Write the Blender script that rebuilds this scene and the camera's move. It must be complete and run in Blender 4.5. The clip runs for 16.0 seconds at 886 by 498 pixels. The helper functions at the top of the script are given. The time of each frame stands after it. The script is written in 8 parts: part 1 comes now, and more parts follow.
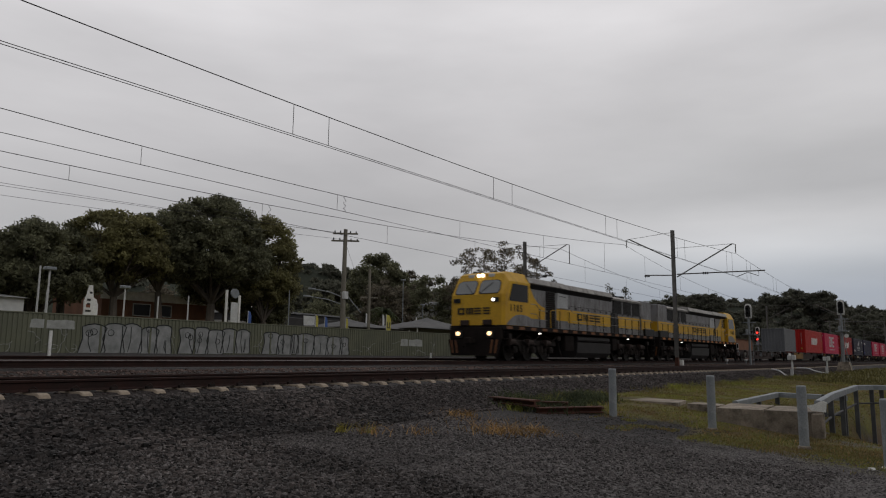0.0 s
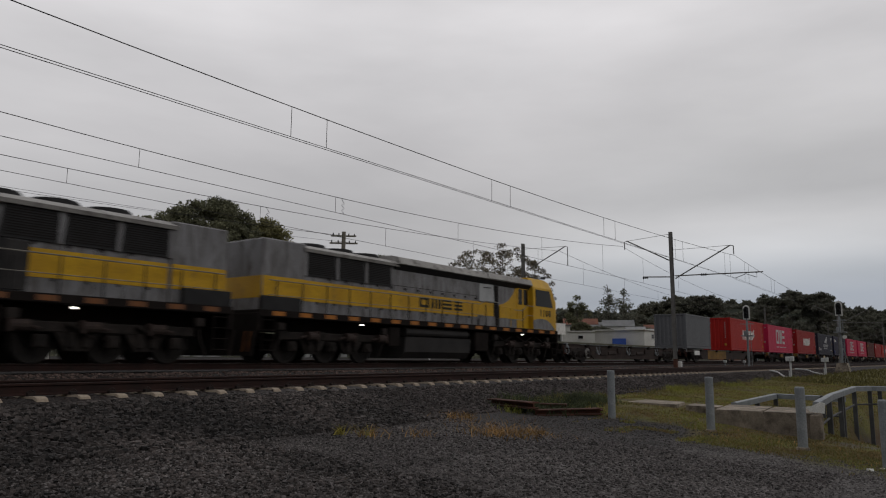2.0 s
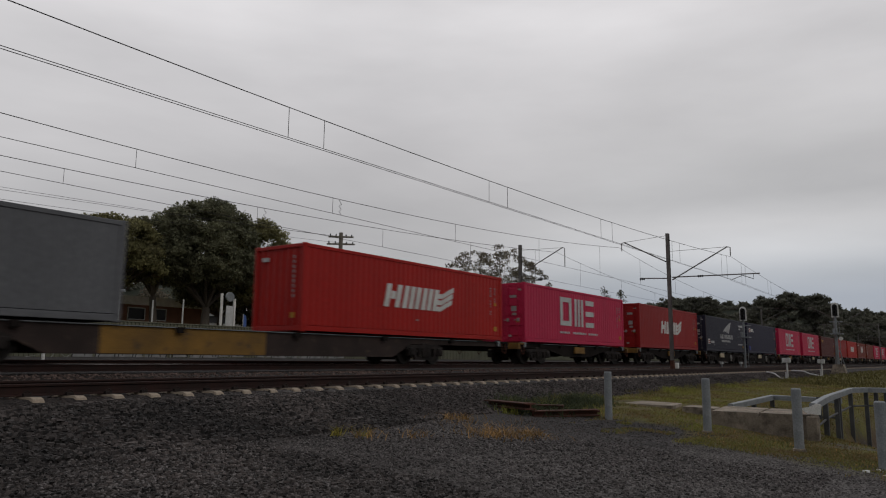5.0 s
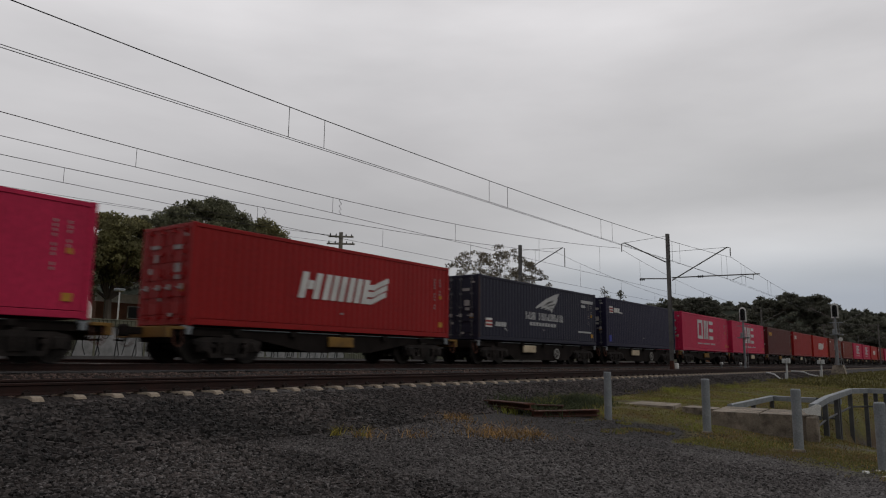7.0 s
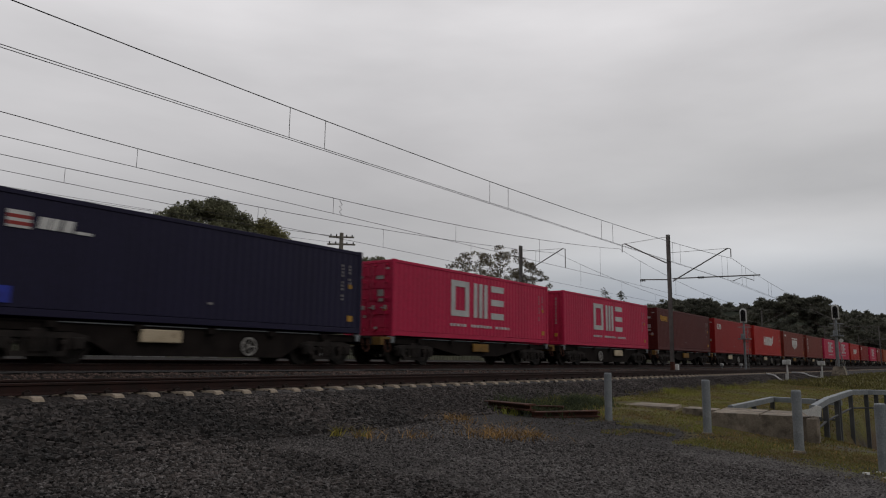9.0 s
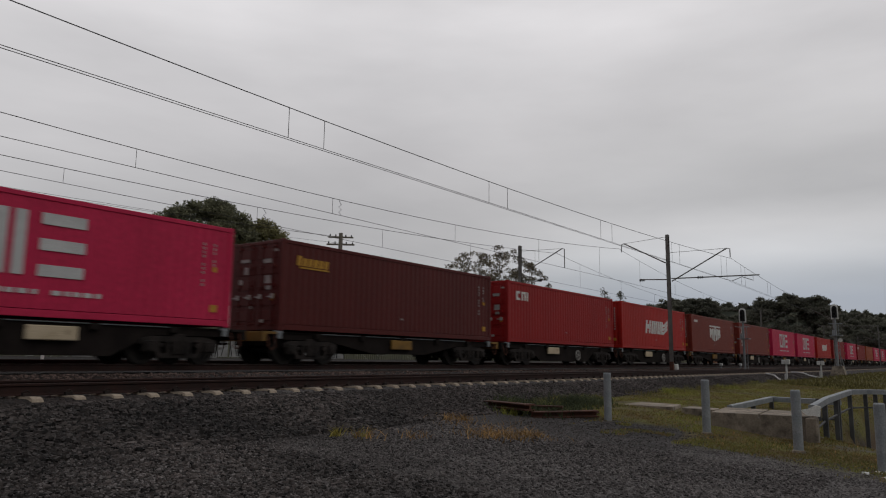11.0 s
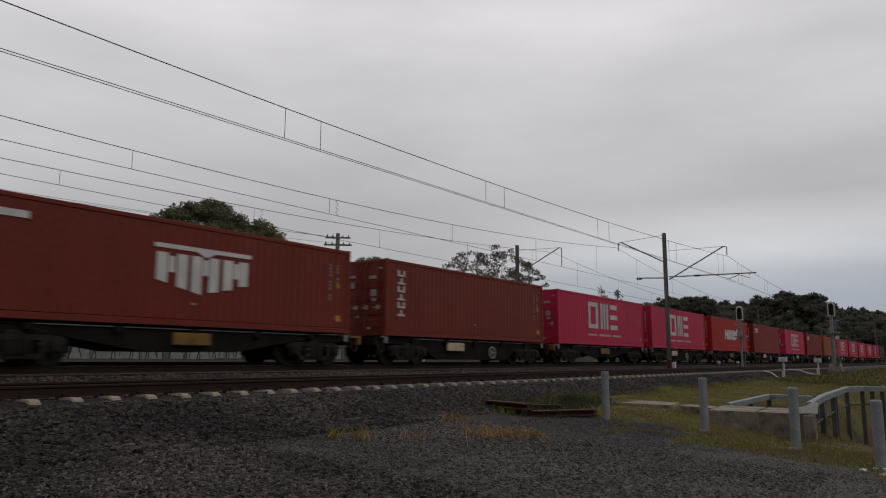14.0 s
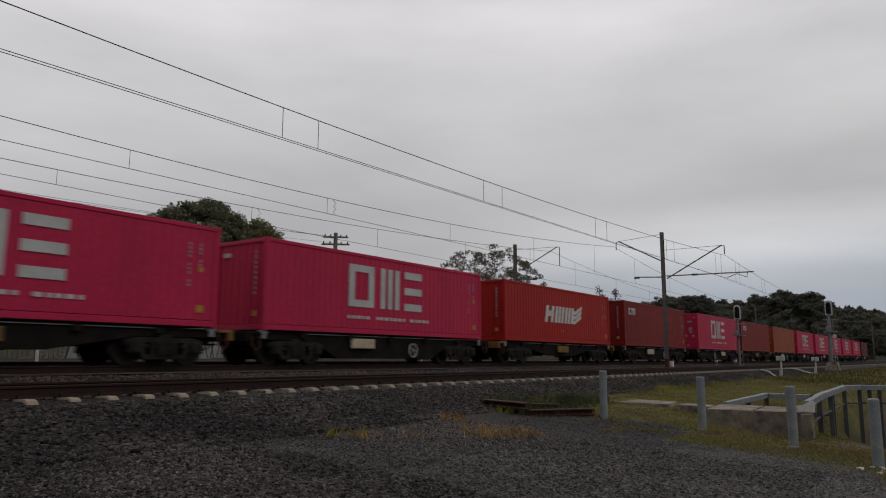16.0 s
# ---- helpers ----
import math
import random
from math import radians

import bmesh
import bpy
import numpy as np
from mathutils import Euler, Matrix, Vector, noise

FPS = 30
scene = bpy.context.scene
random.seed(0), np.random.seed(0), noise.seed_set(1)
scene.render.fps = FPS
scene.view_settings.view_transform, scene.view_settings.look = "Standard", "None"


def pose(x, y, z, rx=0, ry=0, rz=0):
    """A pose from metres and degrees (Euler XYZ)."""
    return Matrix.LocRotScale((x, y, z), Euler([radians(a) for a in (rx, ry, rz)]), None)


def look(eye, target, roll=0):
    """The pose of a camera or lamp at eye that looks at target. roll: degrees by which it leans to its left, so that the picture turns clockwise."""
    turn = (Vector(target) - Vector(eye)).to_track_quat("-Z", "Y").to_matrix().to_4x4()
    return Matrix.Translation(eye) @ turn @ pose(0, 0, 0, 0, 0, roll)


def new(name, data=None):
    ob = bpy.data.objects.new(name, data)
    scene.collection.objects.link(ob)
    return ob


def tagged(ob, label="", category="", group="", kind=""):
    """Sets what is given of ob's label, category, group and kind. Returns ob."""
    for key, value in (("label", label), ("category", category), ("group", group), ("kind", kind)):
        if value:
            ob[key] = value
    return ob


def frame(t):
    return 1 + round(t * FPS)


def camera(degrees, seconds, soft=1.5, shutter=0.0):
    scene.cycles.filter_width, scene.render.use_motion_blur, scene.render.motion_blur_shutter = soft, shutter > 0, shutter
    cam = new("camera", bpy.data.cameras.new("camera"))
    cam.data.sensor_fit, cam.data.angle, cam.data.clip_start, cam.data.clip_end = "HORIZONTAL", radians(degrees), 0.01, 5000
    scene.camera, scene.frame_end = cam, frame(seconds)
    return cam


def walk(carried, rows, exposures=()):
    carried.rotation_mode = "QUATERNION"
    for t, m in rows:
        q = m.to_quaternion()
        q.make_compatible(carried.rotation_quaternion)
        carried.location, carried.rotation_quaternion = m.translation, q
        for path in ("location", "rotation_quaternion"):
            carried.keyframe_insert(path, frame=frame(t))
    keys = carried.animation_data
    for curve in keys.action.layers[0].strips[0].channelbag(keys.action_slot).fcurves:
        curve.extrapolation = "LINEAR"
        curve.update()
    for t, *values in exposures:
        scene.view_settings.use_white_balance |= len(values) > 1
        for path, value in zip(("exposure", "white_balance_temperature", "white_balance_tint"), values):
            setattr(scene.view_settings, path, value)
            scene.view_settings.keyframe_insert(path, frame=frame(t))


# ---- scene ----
EYE = (0.0, 0.0, 0.41)
cam = camera(63.5, 16.0, soft=1.1, shutter=0.3)
# seconds, heading from the track's normal, upward tilt, lean (degrees)
TURNS = [
    (0.0, 53.450, 8.466, 0.598),
    (0.5, 53.468, 8.485, 0.627),
    (1.0, 53.488, 8.519, 0.623),
    (1.5, 53.519, 8.573, 0.563),
    (2.0, 53.586, 8.639, 0.448),
    (2.5, 53.669, 8.694, 0.336),
    (3.0, 53.733, 8.730, 0.303),
    (3.5, 53.774, 8.743, 0.349),
    (4.0, 53.796, 8.742, 0.401),
    (6.5, 53.810, 8.714, 0.623),
    (7.0, 53.812, 8.719, 0.632),
    (7.5, 53.809, 8.732, 0.642),
    (8.0, 53.793, 8.743, 0.648),
    (8.5, 53.776, 8.756, 0.674),
    (9.0, 53.772, 8.770, 0.717),
    (11.5, 53.843, 8.778, 0.659),
    (12.0, 53.867, 8.768, 0.670),
    (12.5, 53.912, 8.756, 0.674),
    (13.0, 53.954, 8.750, 0.610),
    (13.5, 53.997, 8.755, 0.454),
    (14.0, 54.056, 8.762, 0.290),
    (14.5, 54.111, 8.760, 0.198),
    (15.0, 54.151, 8.741, 0.171),
    (15.5, 54.194, 8.717, 0.187),
    (16.0, 54.227, 8.709, 0.205),
]


def aim(yaw, tilt, lean):
    a, b = radians(yaw), radians(tilt)
    d = Vector((math.sin(a) * math.cos(b), math.cos(a) * math.cos(b), math.sin(b)))
    return look(EYE, Vector(EYE) + 20 * d, lean)


walk(cam, [(t, aim(yaw, tilt, lean)) for t, yaw, tilt, lean in TURNS])

# ---------------------------------------------------------------- light
SUN_UP, SUN_ROUND = 38.0, 200.0
world = bpy.data.worlds.new("overcast_sky")
scene.world = world
world.use_nodes = True
wn, wl = world.node_tree.nodes, world.node_tree.links
wn.clear()
w_out = wn.new("ShaderNodeOutputWorld")
w_bg = wn.new("ShaderNodeBackground")
w_sky = wn.new("ShaderNodeTexSky")
w_sky.sky_type, w_sky.sun_disc = "NISHITA", False
w_sky.sun_elevation, w_sky.sun_rotation = radians(SUN_UP), radians(SUN_ROUND)
w_tc = wn.new("ShaderNodeTexCoord")
w_sep = wn.new("ShaderNodeSeparateXYZ")
wl.new(w_tc.outputs["Generated"], w_sep.inputs[0])
w_map = wn.new("ShaderNodeMapping")
w_map.inputs["Scale"].default_value = (1.3, 1.3, 5.0)
wl.new(w_tc.outputs["Generated"], w_map.inputs[0])
w_noise = wn.new("ShaderNodeTexNoise")
w_noise.inputs["Scale"].default_value, w_noise.inputs["Detail"].default_value, w_noise.inputs["Roughness"].default_value = 1.7, 5, 0.5
wl.new(w_map.outputs[0], w_noise.inputs["Vector"])
# the cloud deck: grey overhead, paler low down, blue-grey under the far edge
def deck(stops):
    ramp = wn.new("ShaderNodeValToRGB")
    cr = ramp.color_ramp
    cr.elements[0].position, cr.elements[0].color = stops[0][0], (*stops[0][1], 1)
    cr.elements[1].position, cr.elements[1].color = stops[-1][0], (*stops[-1][1], 1)
    for pos, col in stops[1:-1]:
        cr.elements.new(pos).color = (*col, 1)
    wl.new(w_sep.outputs[2], ramp.inputs[0])
    return ramp.outputs[0]


w_town = deck(((0.0, (0.285, 0.282, 0.290)), (0.10, (0.283, 0.278, 0.282)), (0.17, (0.300, 0.291, 0.292)), (0.22, (0.328, 0.318, 0.319)), (0.28, (0.366, 0.355, 0.357)), (0.37, (0.415, 0.404, 0.408)), (0.48, (0.475, 0.462, 0.468)), (1.0, (0.36, 0.352, 0.352))))
w_open = deck(((0.0, (0.205, 0.220, 0.252)), (0.08, (0.215, 0.230, 0.262)), (0.112, (0.270, 0.280, 0.300)), (0.142, (0.375, 0.376, 0.386)), (0.175, (0.392, 0.386, 0.390)), (0.21, (0.322, 0.317, 0.319)), (0.27, (0.318, 0.312, 0.313)), (0.33, (0.365, 0.357, 0.359)), (0.48, (0.470, 0.460, 0.466)), (1.0, (0.36, 0.352, 0.352))))
w_along = wn.new("ShaderNodeVectorMath")
w_along.operation = "DOT_PRODUCT"
w_along.inputs[1].default_value = (0.985, 0.174, 0.0)
wl.new(w_tc.outputs["Generated"], w_along.inputs[0])
w_share = wn.new("ShaderNodeMapRange")
w_share.interpolation_type = "SMOOTHSTEP"
w_share.inputs[1].default_value, w_share.inputs[2].default_value = 0.88, 0.985
wl.new(w_along.outputs["Value"], w_share.inputs[0])
w_ramp = wn.new("ShaderNodeMix")
w_ramp.data_type = "RGBA"
wl.new(w_share.outputs[0], w_ramp.inputs[0])
wl.new(w_town, w_ramp.inputs[6])
wl.new(w_open, w_ramp.inputs[7])
w_var = wn.new("ShaderNodeMapRange")
w_var.inputs[1].default_value, w_var.inputs[2].default_value, w_var.inputs[3].default_value, w_var.inputs[4].default_value = 0.3, 0.7, 0.88, 1.12
wl.new(w_noise.outputs[0], w_var.inputs[0])
w_cloud = wn.new("ShaderNodeVectorMath")
w_cloud.operation = "SCALE"
wl.new(w_ramp.outputs[2], w_cloud.inputs[0])
# paler deck over the far side of the line; unseen sky behind dimmed to darken the scene
w_side = wn.new("ShaderNodeVectorMath")
w_side.operation = "DOT_PRODUCT"
w_side.inputs[1].default_value = (0.60, 0.80, 0.0)
wl.new(w_tc.outputs["Generated"], w_side.inputs[0])
w_dimming = wn.new("ShaderNodeMapRange")
w_dimming.interpolation_type = "SMOOTHSTEP"
w_dimming.inputs[1].default_value, w_dimming.inputs[2].default_value, w_dimming.inputs[3].default_value, w_dimming.inputs[4].default_value = -0.8, 0.75, 0.42, 1.50
wl.new(w_side.outputs["Value"], w_dimming.inputs[0])
w_mul = wn.new("ShaderNodeMath")
w_mul.operation = "MULTIPLY"
wl.new(w_var.outputs[0], w_mul.inputs[0])
wl.new(w_dimming.outputs[0], w_mul.inputs[1])
wl.new(w_mul.outputs[0], w_cloud.inputs[3])
w_thin = wn.new("ShaderNodeVectorMath")
w_thin.operation = "SCALE"
w_thin.inputs[3].default_value = 0.006
wl.new(w_sky.outputs[0], w_thin.inputs[0])
w_sum = wn.new("ShaderNodeVectorMath")
w_sum.operation = "ADD"
wl.new(w_cloud.outputs[0], w_sum.inputs[0])
wl.new(w_thin.outputs[0], w_sum.inputs[1])
wl.new(w_sum.outputs[0], w_bg.inputs[0])
w_bg.inputs[1].default_value = 1.0
wl.new(w_bg.outputs[0], w_out.inputs[0])
sun = new("sun", bpy.data.lights.new("sun", "SUN"))
sun.data.energy, sun.data.angle, sun.data.color = 0.5, radians(40), (1.0, 0.97, 0.93)
sun.matrix_world = look((0, -60, 50), (14, 0, 0))
scene.view_settings.exposure = 0.0


# ---------------------------------------------------------------- materials
def mat(name, c1, c2=None, scale=3.0, rough=0.7, metal=0.0, bump=0.15, fine=40.0, dirt=None, dirt_amount=0.3, island=0.0, stretch=(1, 1, 1), spec=0.35):
    """Two-scale mottled surface: c1/c2 by broad noise, fine grain and relief, dirt in patches."""
    m = bpy.data.materials.new(name)
    m.use_nodes = True
    n, l = m.node_tree.nodes, m.node_tree.links
    b = n["Principled BSDF"]
    b.inputs["Roughness"].default_value, b.inputs["Metallic"].default_value = rough, metal
    b.inputs["Specular IOR Level"].default_value = spec
    c2 = c2 or tuple(v * 0.75 for v in c1)
    tc, mp = n.new("ShaderNodeTexCoord"), n.new("ShaderNodeMapping")
    mp.inputs["Scale"].default_value = stretch
    l.new(tc.outputs["Object"], mp.inputs[0])
    big, small = n.new("ShaderNodeTexNoise"), n.new("ShaderNodeTexNoise")
    for t, s, d in ((big, scale, 4), (small, fine, 3)):
        t.inputs["Scale"].default_value, t.inputs["Detail"].default_value = s, d
        l.new(mp.outputs[0], t.inputs["Vector"])
    mx = n.new("ShaderNodeMix")
    mx.data_type = "RGBA"
    mx.inputs[6].default_value, mx.inputs[7].default_value = (*c1, 1), (*c2, 1)
    mr = n.new("ShaderNodeMapRange")
    mr.inputs[1].default_value, mr.inputs[2].default_value = 0.35, 0.65
    l.new(big.outputs[0], mr.inputs[0])
    l.new(mr.outputs[0], mx.inputs[0])
    out = mx.outputs[2]
    gr = n.new("ShaderNodeMapRange")
    gr.inputs[1].default_value, gr.inputs[2].default_value, gr.inputs[3].default_value, gr.inputs[4].default_value = 0.3, 0.7, 0.82, 1.18
    l.new(small.outputs[0], gr.inputs[0])
    sc = n.new("ShaderNodeVectorMath")
    sc.operation = "SCALE"
    l.new(out, sc.inputs[0])
    l.new(gr.outputs[0], sc.inputs[3])
    out = sc.outputs[0]
    if island:
        geo = n.new("ShaderNodeNewGeometry")
        ir = n.new("ShaderNodeMapRange")
        ir.inputs[3].default_value, ir.inputs[4].default_value = 1 - island, 1 + island
        l.new(geo.outputs["Random Per Island"], ir.inputs[0])
        s2 = n.new("ShaderNodeVectorMath")
        s2.operation = "SCALE"
        l.new(out, s2.inputs[0])
        l.new(ir.outputs[0], s2.inputs[3])
        out = s2.outputs[0]
    if dirt:
        dn = n.new("ShaderNodeTexNoise")
        dn.inputs["Scale"].default_value, dn.inputs["Detail"].default_value, dn.inputs["Roughness"].default_value = scale * 2.3, 6, 0.65
        l.new(mp.outputs[0], dn.inputs["Vector"])
        dr = n.new("ShaderNodeMapRange")
        dr.inputs[1].default_value, dr.inputs[2].default_value = 0.72 - dirt_amount * 0.5, 0.85 - dirt_amount * 0.3
        l.new(dn.outputs[0], dr.inputs[0])
        dm = n.new("ShaderNodeMix")
        dm.data_type = "RGBA"
        dm.inputs[7].default_value = (*dirt, 1)
        l.new(dr.outputs[0], dm.inputs[0])
        l.new(out, dm.inputs[6])
        out = dm.outputs[2]
    l.new(out, b.inputs["Base Color"])
    if bump:
        bp = n.new("ShaderNodeBump")
        bp.inputs["Strength"].default_value, bp.inputs["Distance"].default_value = bump, 0.02
        l.new(small.outputs[0], bp.inputs["Height"])
        l.new(bp.outputs[0], b.inputs["Normal"])
    return m


def foliage(m, amount=0.48):
    """Lets some light through the leaves."""
    n, l = m.node_tree.nodes, m.node_tree.links
    b, out = n["Principled BSDF"], n["Material Output"]
    col = b.inputs["Base Color"].links[0].from_socket
    tr, mx = n.new("ShaderNodeBsdfTranslucent"), n.new("ShaderNodeMixShader")
    l.new(col, tr.inputs["Color"])
    mx.inputs[0].default_value = amount
    l.new(b.outputs[0], mx.inputs[1])
    l.new(tr.outputs[0], mx.inputs[2])
    l.new(mx.outputs[0], out.inputs["Surface"])


def glow(name, color, strength):
    m = bpy.data.materials.new(name)
    m.use_nodes = True
    b = m.node_tree.nodes["Principled BSDF"]
    b.inputs["Base Color"].default_value = (*color, 1)
    b.inputs["Emission Color"].default_value, b.inputs["Emission Strength"].default_value = (*color, 1), strength
    return m


M_STONELIGHT = mat("paler_ballast_stone", (0.080, 0.068, 0.065), (0.038, 0.032, 0.031), 0.5, 0.88, bump=0.4, fine=50, island=0.7)
M_STONE = mat("ballast_stone", (0.068, 0.057, 0.0535), (0.023, 0.0198, 0.019), 0.5, 0.8, bump=0.4, fine=50, island=0.95)
M_STONEMID = mat("greyish_gravel_stone", (0.128, 0.116, 0.113), (0.064, 0.057, 0.056), 0.5, 0.85, bump=0.4, fine=50, island=0.8)
M_OILY = mat("oily_ballast", (0.027, 0.0175, 0.0152), (0.016, 0.0108, 0.0096), 0.8, 0.8, bump=0.4, fine=50, island=0.5)
M_PALE_STONE = mat("rusty_ballast", (0.145, 0.102, 0.088), (0.080, 0.056, 0.049), 0.6, 0.9, bump=0.4, fine=50, island=0.5)
M_SLEEPER = mat("concrete_sleeper", (0.38, 0.315, 0.245), (0.26, 0.21, 0.16), 2.0, 0.9, bump=0.3, dirt=(0.2, 0.16, 0.12), dirt_amount=0.35)
M_RAIL = mat("rusty_rail", (0.032, 0.0125, 0.0095), (0.019, 0.0088, 0.0072), 3, 0.75, 0.2, dirt=(0.02, 0.014, 0.012))
M_RAILTOP = mat("worn_rail_head", (0.30, 0.28, 0.27), (0.2, 0.18, 0.17), 1.5, 0.32, 0.9, bump=0.05)
M_GRIT = mat("fine_grit", (0.150, 0.140, 0.136), (0.080, 0.073, 0.072), 0.6, 0.9, bump=0.3, fine=60, island=0.7)
M_GRASS = mat("grass_blades", (0.265, 0.280, 0.060), (0.150, 0.142, 0.055), 0.40, 0.8, bump=0, island=0.4, spec=0.2, dirt=(0.185, 0.128, 0.068), dirt_amount=0.55)
M_FIELD = mat("field_grass", (0.150, 0.135, 0.050), (0.095, 0.088, 0.036), 0.3, 0.85, bump=0, island=0.4, spec=0.15)
M_DRY = mat("dry_grass", (0.38, 0.225, 0.085), (0.20, 0.13, 0.058), 1.5, 0.85, bump=0, island=0.4, spec=0.2)
M_TUFT = mat("yellow_grass_blades", (0.33, 0.29, 0.06), (0.24, 0.20, 0.05), 1.5, 0.8, bump=0, island=0.4, spec=0.2)
M_WEED = mat("weed_leaves", (0.085, 0.100, 0.052), (0.050, 0.060, 0.034), 1.5, 0.8, bump=0, island=0.4, spec=0.2)
M_CONC = mat("weathered_concrete", (0.36, 0.305, 0.245), (0.20, 0.168, 0.134), 1.6, 0.9, bump=0.35, dirt=(0.065, 0.055, 0.042), dirt_amount=0.5)
M_GALV = mat("galvanised_steel", (0.28, 0.30, 0.315), (0.21, 0.23, 0.245), 4, 0.55, 0.35, bump=0.08)
M_MAST = mat("weathered_steel_mast", (0.20, 0.195, 0.185), (0.135, 0.13, 0.125), 2, 0.6, 0.4, bump=0.1, dirt=(0.14, 0.08, 0.05), dirt_amount=0.15)
M_DARKSTEEL = mat("dull_dark_steel", (0.085, 0.088, 0.092), (0.055, 0.057, 0.06), 3, 0.7, 0.2, bump=0.1)
M_WIRE = mat("dark_wire", (0.05, 0.048, 0.048), (0.035, 0.034, 0.034), 5, 0.6, 0.6, bump=0)
M_WOOD = mat("grey_timber_pole", (0.21, 0.195, 0.16), (0.145, 0.135, 0.112), 2, 0.9, bump=0.4, stretch=(1, 1, 0.1), fine=25)
M_FENCE = mat("green_fence_steel", (0.160, 0.165, 0.115), (0.125, 0.132, 0.095), 0.8, 0.65, 0.1, bump=0.05, dirt=(0.2, 0.2, 0.17), dirt_amount=0.2)
M_SPRAY = mat("silver_spray_paint", (0.32, 0.325, 0.325), (0.20, 0.21, 0.205), 2.5, 0.6, bump=0.02)
M_SPRAYDARK = mat("dark_spray_paint", (0.03, 0.035, 0.035), (0.02, 0.022, 0.022), 3, 0.6, bump=0.02)
M_SPRAYPALE = mat("pale_spray_paint", (0.40, 0.41, 0.39), (0.28, 0.29, 0.27), 3, 0.6, bump=0.02)
M_BARK = mat("bark", (0.10, 0.085, 0.07), (0.06, 0.05, 0.042), 1.5, 0.9, bump=0.6, stretch=(1, 1, 0.3))
M_PALEBARK = mat("pale_gum_bark", (0.20, 0.18, 0.155), (0.12, 0.105, 0.09), 1.0, 0.8, bump=0.2)
M_LEAF = mat("fig_leaves", (0.200, 0.203, 0.125), (0.135, 0.138, 0.088), 0.35, 0.7, bump=0, island=0.55, spec=0.2)
M_LEAFOLIVE = mat("olive_leaves", (0.245, 0.232, 0.105), (0.165, 0.155, 0.080), 0.35, 0.7, bump=0, island=0.5, spec=0.2)
M_GUM = mat("gum_leaves", (0.195, 0.172, 0.128), (0.130, 0.114, 0.088), 0.4, 0.7, bump=0, island=0.55, spec=0.2)
# far leaves are greyed and lifted in colour to stand for haze
M_HAZYLEAF = mat("hazy_far_leaves", (0.190, 0.192, 0.150), (0.125, 0.128, 0.102), 0.05, 0.9, bump=0, island=0.4, spec=0.1)
M_SLOPE = mat("wooded_slope", (0.040, 0.046, 0.034), (0.026, 0.030, 0.023), 0.05, 0.95, bump=0.8, fine=0.6, spec=0.1)
M_PALM = mat("palm_fronds", (0.06, 0.075, 0.025), (0.04, 0.05, 0.02), 1, 0.6, bump=0, island=0.4)
M_UNDER = mat("black_underframe", (0.020, 0.016, 0.0148), (0.0125, 0.0102, 0.0096), 2, 0.85, 0.0, bump=0.2, spec=0.08, dirt=(0.018, 0.014, 0.011), dirt_amount=0.3)
M_DUSTY = mat("dusty_brown_sill", (0.047, 0.032, 0.028), (0.028, 0.020, 0.018), 1.2, 0.85, 0.1, bump=0.2, dirt=(0.10, 0.07, 0.05), dirt_amount=0.3)
M_YSILL = mat("faded_yellow_sill", (0.25, 0.135, 0.028), (0.15, 0.085, 0.024), 1.2, 0.8, bump=0.1, dirt=(0.06, 0.045, 0.035), dirt_amount=0.35)
M_CAST = mat("dusty_cast_steel", (0.029, 0.0235, 0.0215), (0.013, 0.011, 0.0102), 2.5, 0.8, 0.0, bump=0.25, spec=0.2, dirt=(0.040, 0.031, 0.028), dirt_amount=0.35)
M_WHEEL = mat("wheel_steel", (0.026, 0.022, 0.020), (0.016, 0.014, 0.013), 3, 0.6, 0.4, bump=0.15)
M_BRIGHTWHEEL = mat("pale_painted_wheel", (0.33, 0.32, 0.30), (0.22, 0.21, 0.20), 4, 0.6, bump=0.05)
M_CREAM = mat("cream_plate", (0.55, 0.46, 0.33), (0.42, 0.34, 0.23), 2, 0.7, bump=0.05, dirt=(0.16, 0.11, 0.07), dirt_amount=0.25)
M_WHITE = mat("white_paint", (0.78, 0.78, 0.76), (0.62, 0.62, 0.6), 2, 0.6, bump=0.04, dirt=(0.4, 0.38, 0.34), dirt_amount=0.2)
M_WHITEGREY = mat("greyed_white_paint", (0.56, 0.57, 0.57), (0.46, 0.47, 0.47), 2, 0.6, bump=0.03)
M_REFLECT = mat("orange_reflective_tape", (0.42, 0.15, 0.022), (0.26, 0.095, 0.02), 3, 0.6, bump=0.02)
M_YELLOW = mat("loco_yellow", (0.60, 0.350, 0.014), (0.49, 0.275, 0.014), 1.0, 0.5, bump=0.03, dirt=(0.24, 0.15, 0.04), dirt_amount=0.28, stretch=(1, 1, 0.5))
M_LGREY = mat("loco_grey", (0.235, 0.235, 0.245), (0.165, 0.163, 0.170), 1.6, 0.55, bump=0.05, dirt=(0.070, 0.060, 0.055), dirt_amount=0.5, stretch=(1.6, 1.6, 0.35))
# roof grey, dirty in patches; its paleness paints in the sky's reflection
M_LROOF = mat("sky_paled_roof_grey", (0.40, 0.39, 0.375), (0.29, 0.28, 0.27), 1.0, 0.7, bump=0.08, dirt=(0.10, 0.09, 0.085), dirt_amount=0.4)
M_PANEL = mat("pale_grey_panel", (0.40, 0.41, 0.42), (0.32, 0.33, 0.34), 2, 0.55, bump=0.03, dirt=(0.2, 0.19, 0.18), dirt_amount=0.2)
M_PALERAIL = mat("worn_pale_handrail", (0.30, 0.285, 0.25), (0.18, 0.165, 0.14), 3, 0.5, 0.2, bump=0.05)
